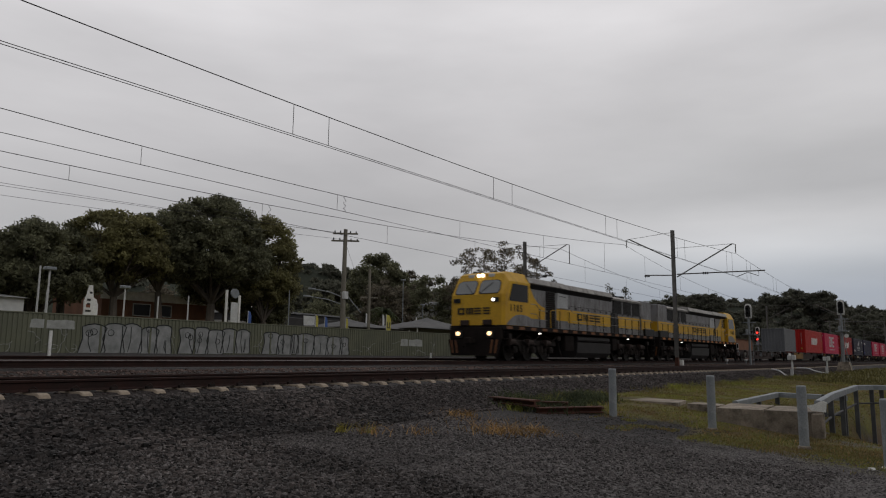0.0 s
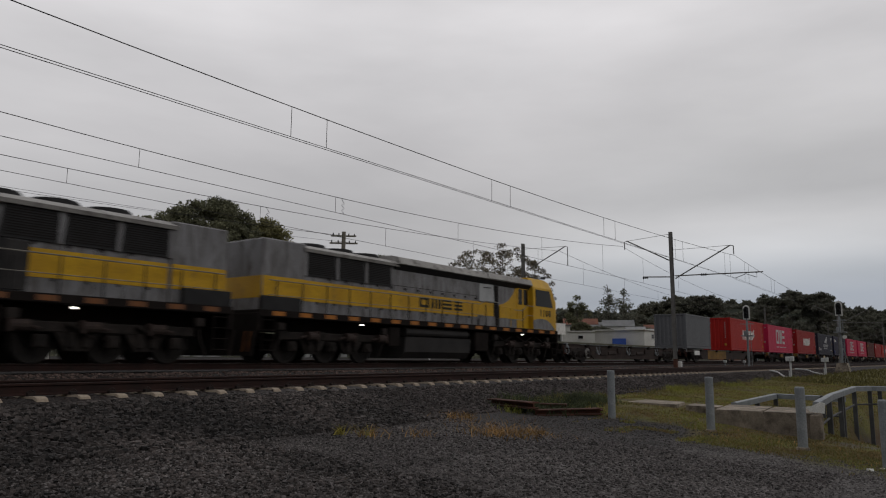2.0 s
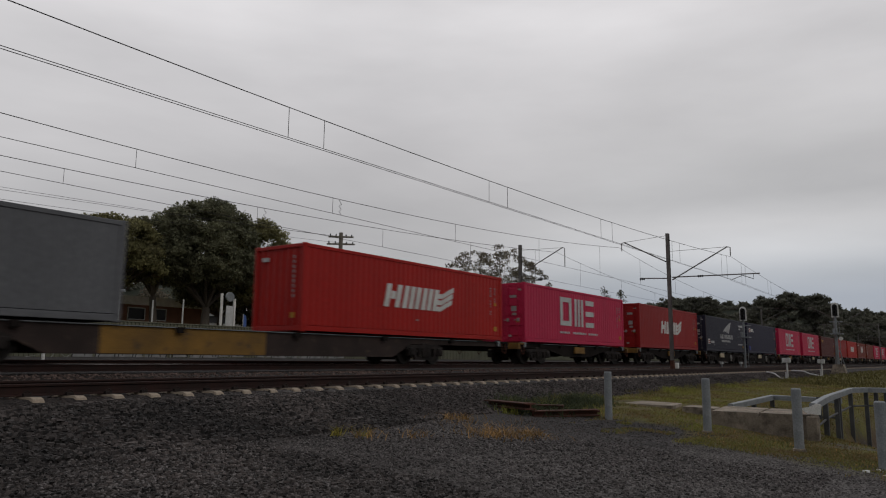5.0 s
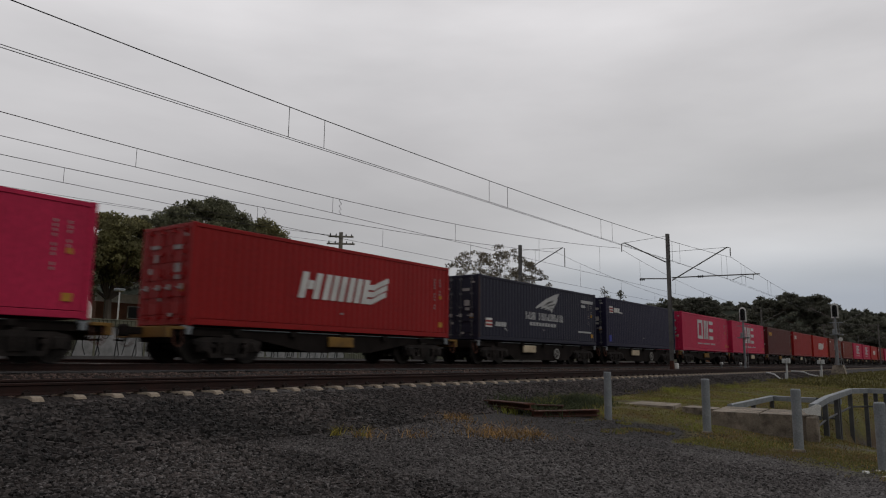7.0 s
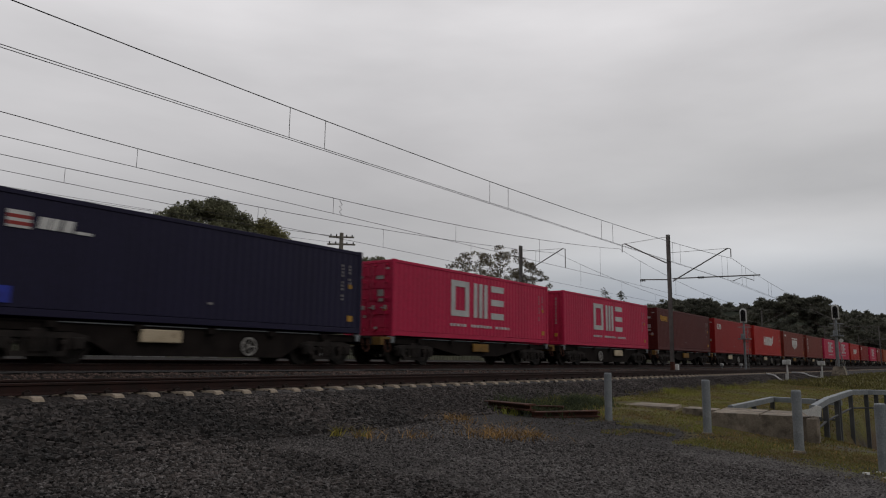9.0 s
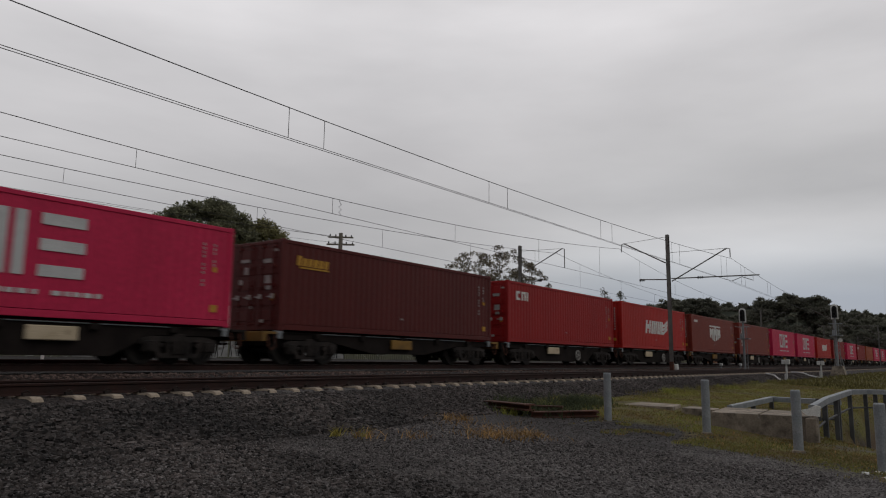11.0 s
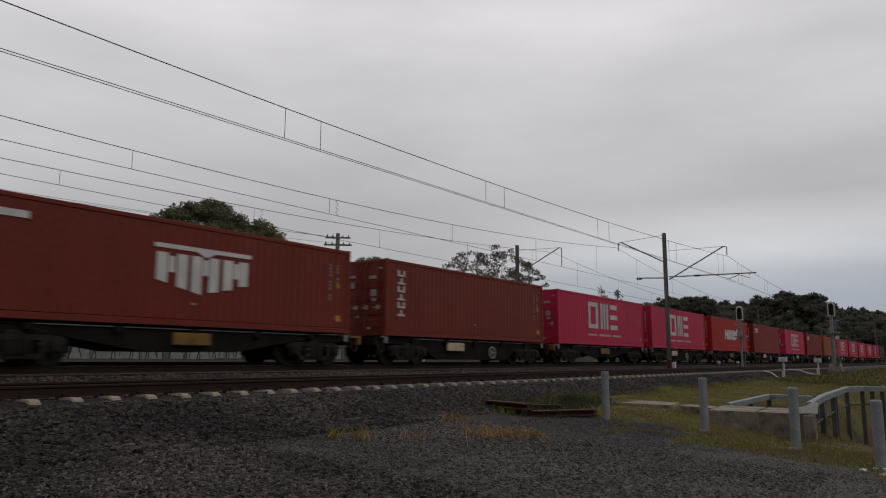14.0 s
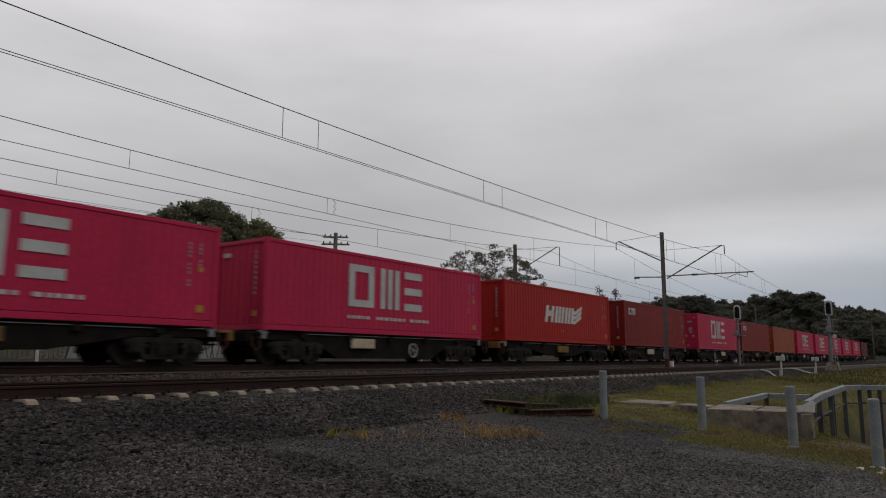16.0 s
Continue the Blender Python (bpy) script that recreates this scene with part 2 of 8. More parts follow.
M_TANK = mat("dark_grey_tank", (0.033, 0.030, 0.030), (0.020, 0.0185, 0.0185), 1.5, 0.6, 0.1, bump=0.08, dirt=(0.03, 0.025, 0.022), dirt_amount=0.35)
# for black parts, and for shade painted in under the roof and in the doorway
M_BLACK = mat("black_parts_and_shade", (0.016, 0.016, 0.017), (0.010, 0.010, 0.011), 3, 0.6, bump=0.1)
M_BADGE = mat("dark_lettering", (0.030, 0.026, 0.016), (0.022, 0.02, 0.014), 4, 0.6, bump=0)
M_ORANGE = mat("orange_stripe", (0.20, 0.075, 0.025), (0.11, 0.045, 0.02), 3, 0.6, bump=0.03, dirt=(0.14, 0.08, 0.04), dirt_amount=0.35)
M_GLASS = mat("dark_window_glass", (0.012, 0.012, 0.013), (0.010, 0.010, 0.011), 1, 0.12, bump=0, spec=0.16)
M_SCREEN = mat("windscreen_glass", (0.14, 0.15, 0.155), (0.12, 0.13, 0.135), 1, 0.07, bump=0, spec=1.0)
M_RUBBER = mat("black_rubber", (0.02, 0.02, 0.02), (0.014, 0.014, 0.014), 4, 0.8, bump=0.1)
M_RUST = mat("rusty_steel", (0.110, 0.042, 0.028), (0.058, 0.028, 0.020), 3, 0.9, 0.1, bump=0.3)
M_OLDRUST = mat("rust_worn_paint", (0.085, 0.048, 0.038), (0.035, 0.028, 0.034), 2.5, 0.85, bump=0.15, stretch=(1, 1, 0.4))
M_LAMP = glow("headlamp_lit", (1.0, 0.80, 0.52), 3.0)
M_DITCH = glow("ditch_lamp_lit", (1.0, 0.66, 0.34), 2.2)
M_MARKER = glow("marker_lamp_lit", (1.0, 0.95, 0.85), 2.5)
M_RED = glow("red_signal_lit", (1.0, 0.03, 0.02), 3.0)
M_AMBERLIT = glow("shop_lamps_lit", (1.0, 0.55, 0.22), 2.0)

for leaf_material in (M_LEAF, M_LEAFOLIVE, M_GUM, M_HAZYLEAF, M_PALM, M_GRASS, M_FIELD, M_WEED):
    foliage(leaf_material)


def paint(name, c, rough=0.5):
    c = tuple(v * 0.80 for v in c)
    return mat(name, c, tuple(v * 0.86 for v in c), 0.7, rough, bump=0.03, spec=0.22, fine=22, dirt=tuple(v * 0.55 + 0.012 for v in c), dirt_amount=0.12, stretch=(1, 1, 0.35))


C_PINK = paint("magenta_container_paint", (0.66, 0.028, 0.100))
C_RED = paint("red_container_paint", (0.37, 0.014, 0.015))
C_ORANGERED = paint("orange_red_container_paint", (0.50, 0.018, 0.013))
C_DARKRED = paint("dark_red_container_paint", (0.29, 0.016, 0.015))
C_MAROON = paint("maroon_container_paint", (0.115, 0.018, 0.016))
C_BROWN = paint("red_brown_container_paint", (0.235, 0.038, 0.024))
C_OCHRE = paint("orange_brown_container_paint", (0.40, 0.085, 0.030))
C_NAVYGREY = paint("dark_slate_container_paint", (0.024, 0.024, 0.047))
C_NAVY = paint("navy_container_paint", (0.021, 0.0185, 0.052))
C_GREY = paint("grey_container_paint", (0.176, 0.182, 0.196))


# ---------------------------------------------------------------- mesh kit
class Kit:
    """Collects pieces of one mesh."""

    def __init__(self):
        self.v, self.f = [], []

    def add(self, vs, fs):
        o = len(self.v)
        self.v += [tuple(p) for p in vs]
        self.f += [tuple(i + o for i in f) for f in fs]
        return self

    def box(self, x0, x1, y0, y1, z0, z1, b=0.0):
        if b <= 0:
            vs = [(x, y, z) for x in (x0, x1) for y in (y0, y1) for z in (z0, z1)]
            return self.add(vs, [(0, 1, 3, 2), (4, 6, 7, 5), (0, 4, 5, 1), (2, 3, 7, 6), (0, 2, 6, 4), (1, 5, 7, 3)])
        bm = bmesh.new()
        bmesh.ops.create_cube(bm, size=1)
        for p in bm.verts:
            p.co = Vector((x0 + (p.co.x + 0.5) * (x1 - x0), y0 + (p.co.y + 0.5) * (y1 - y0), z0 + (p.co.z + 0.5) * (z1 - z0)))
        b = min(b, 0.45 * min(abs(x1 - x0), abs(y1 - y0), abs(z1 - z0)))
        bmesh.ops.bevel(bm, geom=bm.edges[:], offset=b, segments=1, affect="EDGES")
        bm.verts.index_update()
        self.add([p.co for p in bm.verts], [[q.index for q in fc.verts] for fc in bm.faces])
        bm.free()
        return self

    def prism(self, prof, axis, a0, a1):
        """A closed profile pushed along an axis: profile pairs are the other two coordinates in x, y, z order."""
        n = len(prof)
        put = {"x": lambda p, a: (a, p[0], p[1]), "y": lambda p, a: (p[0], a, p[1]), "z": lambda p, a: (p[0], p[1], a)}[axis]
        vs = [put(p, a0) for p in prof] + [put(p, a1) for p in prof]
        fs = [(i, (i + 1) % n, n + (i + 1) % n, n + i) for i in range(n)] + [tuple(range(n))[::-1], tuple(range(n, 2 * n))]
        return self.add(vs, fs)

    def tube(self, pts, radii, n=8, caps=True):
        pts = [Vector(p) for p in pts]
        if not hasattr(radii, "__len__"):
            radii = [radii] * len(pts)
        vs, fs = [], []
        for i, p in enumerate(pts):
            d = (pts[min(i + 1, len(pts) - 1)] - pts[max(i - 1, 0)]).normalized()
            u = d.orthogonal().normalized() if i == 0 else (u - d * u.dot(d)).normalized()
            w = d.cross(u)
            vs += [p + radii[i] * (math.cos(2 * math.pi * k / n) * u + math.sin(2 * math.pi * k / n) * w) for k in range(n)]
        for i in range(len(pts) - 1):
            fs += [(i * n + k, i * n + (k + 1) % n, (i + 1) * n + (k + 1) % n, (i + 1) * n + k) for k in range(n)]
        if caps:
            fs += [tuple(range(n))[::-1], tuple(range((len(pts) - 1) * n, len(pts) * n))]
        return self.add(vs, fs)

    def ring(self, c, axis, r0, r1, h, n=24):
        """A flat ring or disc rim round an axis, thickness h."""
        vs, fs = [], []
        for k in range(n):
            a = 2 * math.pi * k / n
            for r in (r0, r1):
                for s in (-h / 2, h / 2):
                    p = {"y": (math.cos(a) * r, s, math.sin(a) * r), "x": (s, math.cos(a) * r, math.sin(a) * r), "z": (math.cos(a) * r, math.sin(a) * r, s)}[axis]
                    vs.append((c[0] + p[0], c[1] + p[1], c[2] + p[2]))
        for k in range(n):
            i, j = 4 * k, 4 * ((k + 1) % n)
            fs += [(i, i + 1, j + 1, j), (i + 2, j + 2, j + 3, i + 3), (i, j, j + 2, i + 2), (i + 1, i + 3, j + 3, j + 1)]
        return self.add(vs, fs)

    def mesh(self, name, material, smooth=False):
        me = bpy.data.meshes.new(name)
        me.from_pydata(self.v, [], self.f)
        me.materials.append(material)
        if smooth:
            me.shade_smooth()
        bm = bmesh.new()
        bm.from_mesh(me)
        bmesh.ops.recalc_face_normals(bm, faces=bm.faces[:])
        bm.to_mesh(me)
        bm.free()
        return me


def raw_mesh(name, verts, faces, material, smooth=False):
    me = bpy.data.meshes.new(name)
    me.from_pydata(verts.tolist() if hasattr(verts, "tolist") else verts, [], faces.tolist() if hasattr(faces, "tolist") else faces)
    me.materials.append(material)
    if smooth:
        me.shade_smooth()
    return me


def part(name, kit, material, parent, label="", smooth=False, at=None):
    """One mesh object under a thing or a part."""
    me = kit if isinstance(kit, bpy.types.Mesh) else kit.mesh(name, material, smooth)
    ob = new(name, me)
    ob.parent = parent
    if at is not None:
        ob.matrix_basis = at
    return tagged(ob, label)


def thing(name, label, category, at=None, group="", kind=""):
    ob = new(name)
    ob.empty_display_size = 0.2
    if at is not None:
        ob.matrix_basis = at
    return tagged(ob, label, category, group, kind)


def solid(name, kit, material, label, category, at=None, group="", kind="", smooth=False):
    me = kit if isinstance(kit, bpy.types.Mesh) else kit.mesh(name, material, smooth)
    ob = new(name, me)
    if at is not None:
        ob.matrix_basis = at
    return tagged(ob, label, category, group, kind)

# ---------------------------------------------------------------- ground
def verge_edge(y):
    """Where the gravel gives way to grass, across the track."""
    f = min(max((y - 4.0) / 0.8, 0), 1)
    return 11.2 + 0.36 * min(max(y, -2.0), 3.7) + 2.1 * f * f * (3 - 2 * f)


PROFILE = [(-2500, -1.30), (-3, -1.40), (0, -1.22), (8.3, -0.68), (10.05, -0.305), (10.44, -0.280), (10.56, -0.207), (13.0, -0.207), (13.3, -0.25), (14.0, -0.32), (16.2, -0.06), (20.3, -0.05),
           (21.0, 0.05), (24.4, 0.05), (25.2, 0.10), (30.5, 0.36), (60, 0.3), (2500, 0.3)]


def base_height(y):
    return float(np.interp(y, [p[0] for p in PROFILE], [p[1] for p in PROFILE]))


def ground_height(x, y):
    z = base_height(y)
    if y < 8.3:
        # the drain beyond the headwall, and a gentle fall along the track
        far = min(max((60 - x) / 25, 0), 1)
        bank = x - 16.5 - 1.15 * (y - 2.6)
        fall = min(max(bank / 3.0, 0), 1) * min(max((3.0 - y) / 0.5, 0), 1)
        z -= 0.95 * fall * fall * (3 - 2 * fall) * far
        z += 0.25 * min(max((x - 30) / 40, 0), 1)
        z += 0.13 * min(max((x - 14.6) / 1.2, 0), 1) * min(max((y - 3.2) / 1.0, 0), 1) * far
    z += 0.035 * noise.noise((x * 0.5, y * 0.5, 0)) * (1 if y < 8 or y > 26 else 0.3) + 0.012 * noise.noise((x * 2.1, y * 2.1, 3))
    return z


def axis_steps(spans):
    out = []
    for a, b, step in spans:
        out += list(np.arange(a, b, step))
    return out + [spans[-1][1]]


GX = axis_steps([(-2500, -300, 400), (-300, -30, 45), (-30, 0, 3), (0, 34, 0.34), (34, 80, 1.5), (80, 300, 12), (300, 2500, 400)])
GY = axis_steps([(-2500, -200, 400), (-200, -10, 20), (-10, 0, 1), (0, 8.3, 0.28), (8.3, 17, 0.13), (17, 31, 0.8), (31, 80, 7), (80, 300, 40), (300, 2500, 400)])


def ground_material():
    m = bpy.data.materials.new("gravel_and_turf_ground")
    m.use_nodes = True
    n, l = m.node_tree.nodes, m.node_tree.links
    b = n["Principled BSDF"]
    b.inputs["Roughness"].default_value, b.inputs["Specular IOR Level"].default_value = 0.92, 0.2
    tc, sep = n.new("ShaderNodeTexCoord"), n.new("ShaderNodeSeparateXYZ")
    l.new(tc.outputs["Object"], sep.inputs[0])

    def tex(scale, detail=5, rough=0.6):
        t = n.new("ShaderNodeTexNoise")
        t.inputs["Scale"].default_value, t.inputs["Detail"].default_value, t.inputs["Roughness"].default_value = scale, detail, rough
        l.new(tc.outputs["Object"], t.inputs["Vector"])
        return t.outputs[0]

    def calc(op, a, c):
        t = n.new("ShaderNodeMath")
        t.operation = op
        for s, v in zip(t.inputs, (a, c)):
            if isinstance(v, (int, float)):
                s.default_value = v
            else:
                l.new(v, s)
        return t.outputs[0]

    def span(v, a, c, lo=0.0, hi=1.0):
        t = n.new("ShaderNodeMapRange")
        t.interpolation_type = "SMOOTHSTEP"
        for s, q in zip(t.inputs, (None, a, c, lo, hi)):
            if q is not None:
                s.default_value = q
        l.new(v, t.inputs[0])
        return t.outputs[0]

    def blend(f, a, c):
        t = n.new("ShaderNodeMix")
        t.data_type = "RGBA"
        for s, v in ((t.inputs[0], f), (t.inputs[6], a), (t.inputs[7], c)):
            if isinstance(v, tuple):
                s.default_value = (*v, 1)
            else:
                l.new(v, s)
        return t.outputs[2]

    X, Y = sep.outputs[0], sep.outputs[1]
    wob = calc("MULTIPLY", calc("SUBTRACT", tex(0.9, 6, 0.65), 0.5), 5.0)
    line = n.new("ShaderNodeMapRange")
    for q, v in enumerate((-2.0, 3.7, 10.48, 12.53)):
        line.inputs[q + 1].default_value = v
    l.new(Y, line.inputs[0])
    verge = calc("ADD", line.outputs[0], span(Y, 4.0, 4.8, 0.0, 2.1))
    edge = calc("ADD", calc("SUBTRACT", X, verge), calc("MULTIPLY", wob, 0.38))
    grass = calc("MULTIPLY", span(edge, -0.4, 0.7), span(calc("ADD", Y, calc("MULTIPLY", wob, 0.22)), 8.5, 7.7))
    farside = span(calc("ADD", Y, wob), 32.0, 34.0)
    grass = calc("MAXIMUM", grass, farside)
    bare = span(tex(0.55, 5, 0.6), 0.56, 0.68)
    soil = calc("MULTIPLY", grass, calc("SUBTRACT", 1.0, calc("MULTIPLY", bare, 0.7)))
    stone = n.new("ShaderNodeTexVoronoi")
    stone.inputs["Scale"].default_value = 24
    l.new(tc.outputs["Object"], stone.inputs["Vector"])
    chip = span(stone.outputs["Color"], 0.0, 1.0, 0.45, 1.6)
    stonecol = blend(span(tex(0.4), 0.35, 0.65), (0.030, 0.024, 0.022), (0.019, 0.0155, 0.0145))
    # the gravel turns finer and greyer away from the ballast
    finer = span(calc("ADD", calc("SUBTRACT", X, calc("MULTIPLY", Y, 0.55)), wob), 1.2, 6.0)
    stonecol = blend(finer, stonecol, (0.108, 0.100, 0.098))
    # trodden black ground between the gravel and the grass
    trodden = calc("MULTIPLY", span(calc("ADD", X, wob), 9.6, 12.0), span(calc("ADD", Y, wob), 3.2, 4.6))
    stonecol = blend(trodden, stonecol, (0.050, 0.0465, 0.046))
    stonecol = blend(span(tex(1.7, 6, 0.7), 0.58, 0.72), stonecol, (0.075, 0.062, 0.048))
    sc = n.new("ShaderNodeVectorMath")
    sc.operation = "SCALE"
    l.new(stonecol, sc.inputs[0])
    l.new(chip, sc.inputs[3])
    turf = blend(span(tex(1.3, 6, 0.7), 0.35, 0.65), (0.170, 0.172, 0.040), (0.140, 0.102, 0.052))
    turf = blend(span(tex(30, 3), 0.4, 0.7), turf, (0.060, 0.052, 0.026))
    turf = blend(span(sep.outputs[2], -1.5, -1.95), turf, (0.085, 0.058, 0.036))
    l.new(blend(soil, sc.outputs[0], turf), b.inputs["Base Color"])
    bp = n.new("ShaderNodeBump")
    bp.inputs["Strength"].default_value, bp.inputs["Distance"].default_value = 0.9, 0.03
    l.new(calc("ADD", calc("MULTIPLY", stone.outputs["Distance"], -1.0), calc("MULTIPLY", tex(60, 2), 0.5)), bp.inputs["Height"])
    l.new(bp.outputs[0], b.inputs["Normal"])
    return m


def build_ground():
    vs = [(x, y, ground_height(x, y)) for x in GX for y in GY]
    ny = len(GY)
    fs = [(i * ny + j, (i + 1) * ny + j, (i + 1) * ny + j + 1, i * ny + j + 1) for i in range(len(GX) - 1) for j in range(ny - 1)]
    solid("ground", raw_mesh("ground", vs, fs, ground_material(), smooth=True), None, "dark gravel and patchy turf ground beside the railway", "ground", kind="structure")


build_ground()

# ---------------------------------------------------------------- tracks
Y_NEAR, Y_TRAIN, Y_FAR = 11.75, 18.37, 22.5
Z_TRAIN, Z_FAR = 0.20, 0.28
RAIL = [(-0.073, 0.0), (0.073, 0.0), (0.073, 0.012), (0.012, 0.035), (0.010, 0.125), (0.035, 0.137), (0.036, 0.163), (-0.036, 0.163), (-0.035, 0.137), (-0.010, 0.125), (-0.012, 0.035), (-0.073, 0.012)]


def sleeper_mesh():
    k = Kit()
    k.prism([(-1.30, -0.16), (1.30, -0.16), (1.22, 0.0), (1.14, 0.025), (0.55, 0.01), (0.35, -0.03), (-0.35, -0.03), (-0.55, 0.01), (-1.14, 0.025), (-1.22, 0.0)], "x", -0.11, 0.11)
    for v in range(len(k.v)):
        x, y, z = k.v[v]
        k.v[v] = (x * (0.66 if z > -0.1 else 1.0), y, z)
    return k.mesh("sleeper", M_SLEEPER)


def track(centre, top, label, sleepers):
    t = thing("railway_track", label, "railway track", pose(0, centre, top), kind="structure")
    for side in (-0.7535, 0.7535):
        k = Kit()
        k.prism([(side + a, b - 0.170) for a, b in RAIL], "x", -60, 420)
        r = part("rail", k, M_RAIL, t)
        k = Kit()
        k.prism([(side - 0.034, -0.008), (side + 0.034, -0.008), (side + 0.026, 0.0), (side - 0.026, 0.0)], "x", -60, 420)
        part("rail_head", k, M_RAILTOP if centre == Y_TRAIN else M_RAIL, r, "bright worn running surface" if centre == Y_TRAIN else "dull rusty running surface")
    if sleepers:
        me = sleeper_mesh()
        for i in range(300):
            part("sleeper", me, None, t, at=pose(4.89 + 0.6 * (i - 8) + random.uniform(-0.012, 0.012), random.uniform(-0.01, 0.01), -0.195, 0, 0, random.uniform(-0.5, 0.5)))
        k = Kit()
        for i in range(150):
            x = 4.89 + 0.6 * (i - 8)
            for side in (-0.7535, 0.7535):
                for d in (-0.115, 0.115):
                    k.box(x - 0.05, x + 0.05, side + d - 0.035, side + d + 0.035, -0.18, -0.13)
                    k.tube([(x - 0.06, side + d, -0.13), (x, side + d * 1.15, -0.09), (x + 0.06, side + d, -0.13)], 0.008, 5)
        tagged(part("rail_clips", k, M_OILY, t, "dark spring clips that hold the rails"), kind="stuff")
    else:
        k = Kit()
        for i in range(400):
            x = -20 + 0.6 * i
            k.box(x - 0.11, x + 0.11, -1.25, 1.25, -0.40, -0.27)
        tagged(part("sleepers", k, M_SLEEPER, t, "row of concrete sleepers sunk in ballast"), kind="stuff")
    return t


track(Y_NEAR, 0.0, "near railway track with rusty rails on pale concrete sleepers", True)
track(Y_TRAIN, Z_TRAIN, "railway track that carries the freight train", False)
track(Y_FAR, Z_FAR, "far railway track with rusty rails beside the fence", False)


BLOCK = np.array([(-1, -1, -1), (1, -1, -1), (1, 1, -1), (-1, 1, -1), (-1, -1, 1), (1, -1, 1), (1, 1, 1), (-1, 1, 1)], float)
BLOCK_FACES = np.array([(4, 5, 6, 7), (0, 1, 5, 4), (1, 2, 6, 5), (2, 3, 7, 6), (3, 0, 4, 7)])


def stones(name, label, count, region, size, material, lift=0.0, heap=0.3, flat=0.62):
    """Loose crushed stones strewn over a stretch of ground: knocked-off blocks, each turned and tilted its own way. heap: how unevenly high they lie."""
    rng = np.random.default_rng(len(name) + count)
    x = region[0] + (region[1] - region[0]) * rng.random(count) ** region[4]
    y = rng.uniform(region[2], region[3], count)
    z = np.array([ground_height(a, b) for a, b in zip(x, y)]) + lift
    v = BLOCK[None] * rng.uniform(0.45, 1.0, (count, 8, 3))
    v[:, 4:, :2] *= rng.uniform(0.45, 1.0, (count, 1, 2))
    s = size * rng.uniform(0.6, 1.25, (count, 1, 1)) * np.stack([rng.uniform(0.9, 1.35, count), rng.uniform(0.7, 1.0, count), rng.uniform(flat - 0.2, flat + 0.15, count)], -1)[:, None]
    v = v * s
    a, b = rng.uniform(0, 6.28, count), rng.normal(0, 0.38, count)
    ca, sa, cb, sb = np.cos(a)[:, None], np.sin(a)[:, None], np.cos(b)[:, None], np.sin(b)[:, None]
    vx, vy, vz = v[..., 0], v[..., 1] * cb - v[..., 2] * sb, v[..., 1] * sb + v[..., 2] * cb
    vx, vy = vx * ca - vy * sa, vx * sa + vy * ca
    z = z + size * (0.1 + heap * rng.uniform(-1, 1, count))
    V = np.stack([vx + x[:, None], vy + y[:, None], vz + z[:, None]], -1).reshape(-1, 3)
    F = (BLOCK_FACES[None] + 8 * np.arange(count)[:, None, None]).reshape(-1, 4)
    solid(name, raw_mesh(name, V, F, material), None, label, "stones", kind="stuff")


# darker stones up to x = 11, paler ones further along
stones("ballast_stones", "loose dark angular ballast stones on the shoulder", 30000, (-1, 11, 7.9, 10.36, 1.0), 0.043, M_STONE, heap=0.8)
stones("ballast_stones", "paler angular ballast stones along the shoulder", 34000, (10.5, 75, 8.1, 10.36, 1.8), 0.043, M_STONELIGHT, heap=0.6)
stones("ballast_stones", "dark ballast between the rails of the near track", 13000, (0, 70, 10.56, 13.1, 1.7), 0.034, M_OILY, lift=-0.018)
stones("pale_ballast_stones", "rust-stained ballast stones between two tracks", 14000, (0, 110, 13.0, 17.3, 1.6), 0.045, M_PALE_STONE)
stones("gravel_stones", "small loose dark stones on the gravel", 17000, (1.0, 6.4, 2.6, 8.2, 1.15), 0.027, M_STONE, heap=0.6)
stones("gravel_stones", "small greyish stones on the gravel", 27000, (3.0, 11.2, 1.6, 8.2, 0.85), 0.021, M_STONEMID, heap=0.4)
stones("grit", "fine grey grit spread over the gravel", 26000, (3.5, 11.4, 0.2, 7.6, 1.0), 0.013, M_GRIT, heap=0.3)
stones("grit", "fine grey grit at the edge of the grass", 6000, (10.8, 12.8, 0.2, 4.0, 1.0), 0.012, M_GRIT, heap=0.3)
stones("grit", "scattered dark grit on trodden ground", 3500, (11.0, 14.6, 3.8, 7.2, 1.0), 0.013, M_STONE, heap=0.3)
# ---------------------------------------------------------------- the train
SPEED = 16.687          # metres a second, towards -x
MOVERS = []             # thing, its place along the track at 0 s, its height and turn
WHEELS = []             # wheel part, its resting pose, its radius


def on_track(ob, x, z=0.0, turn=0.0):
    MOVERS.append((ob, x, Z_TRAIN + z, turn))
    ob.matrix_basis = pose(x, Y_TRAIN, Z_TRAIN + z, 0, 0, turn)
    return ob


CW, CL = 2.438, 12.192


def corrugated(length, h, depth=0.014, pitch=0.278):
    """A sheet in the xz plane that is folded in trapezoids, outer faces at y = 0, inner at y = depth."""
    prof, x = [(0.0, 0.0)], 0.0
    n = max(1, int(round(length / pitch)))
    p = length / n
    for i in range(n):
        x = i * p
        prof += [(x + 0.28 * p, 0.0), (x + 0.50 * p, depth), (x + 0.78 * p, depth), (x + p, 0.0)]
    vs = [(a, b, z) for a, b in prof for z in (0.0, h)]
    fs = [(2 * i, 2 * i + 2, 2 * i + 3, 2 * i + 1) for i in range(len(prof) - 1)]
    return vs, fs


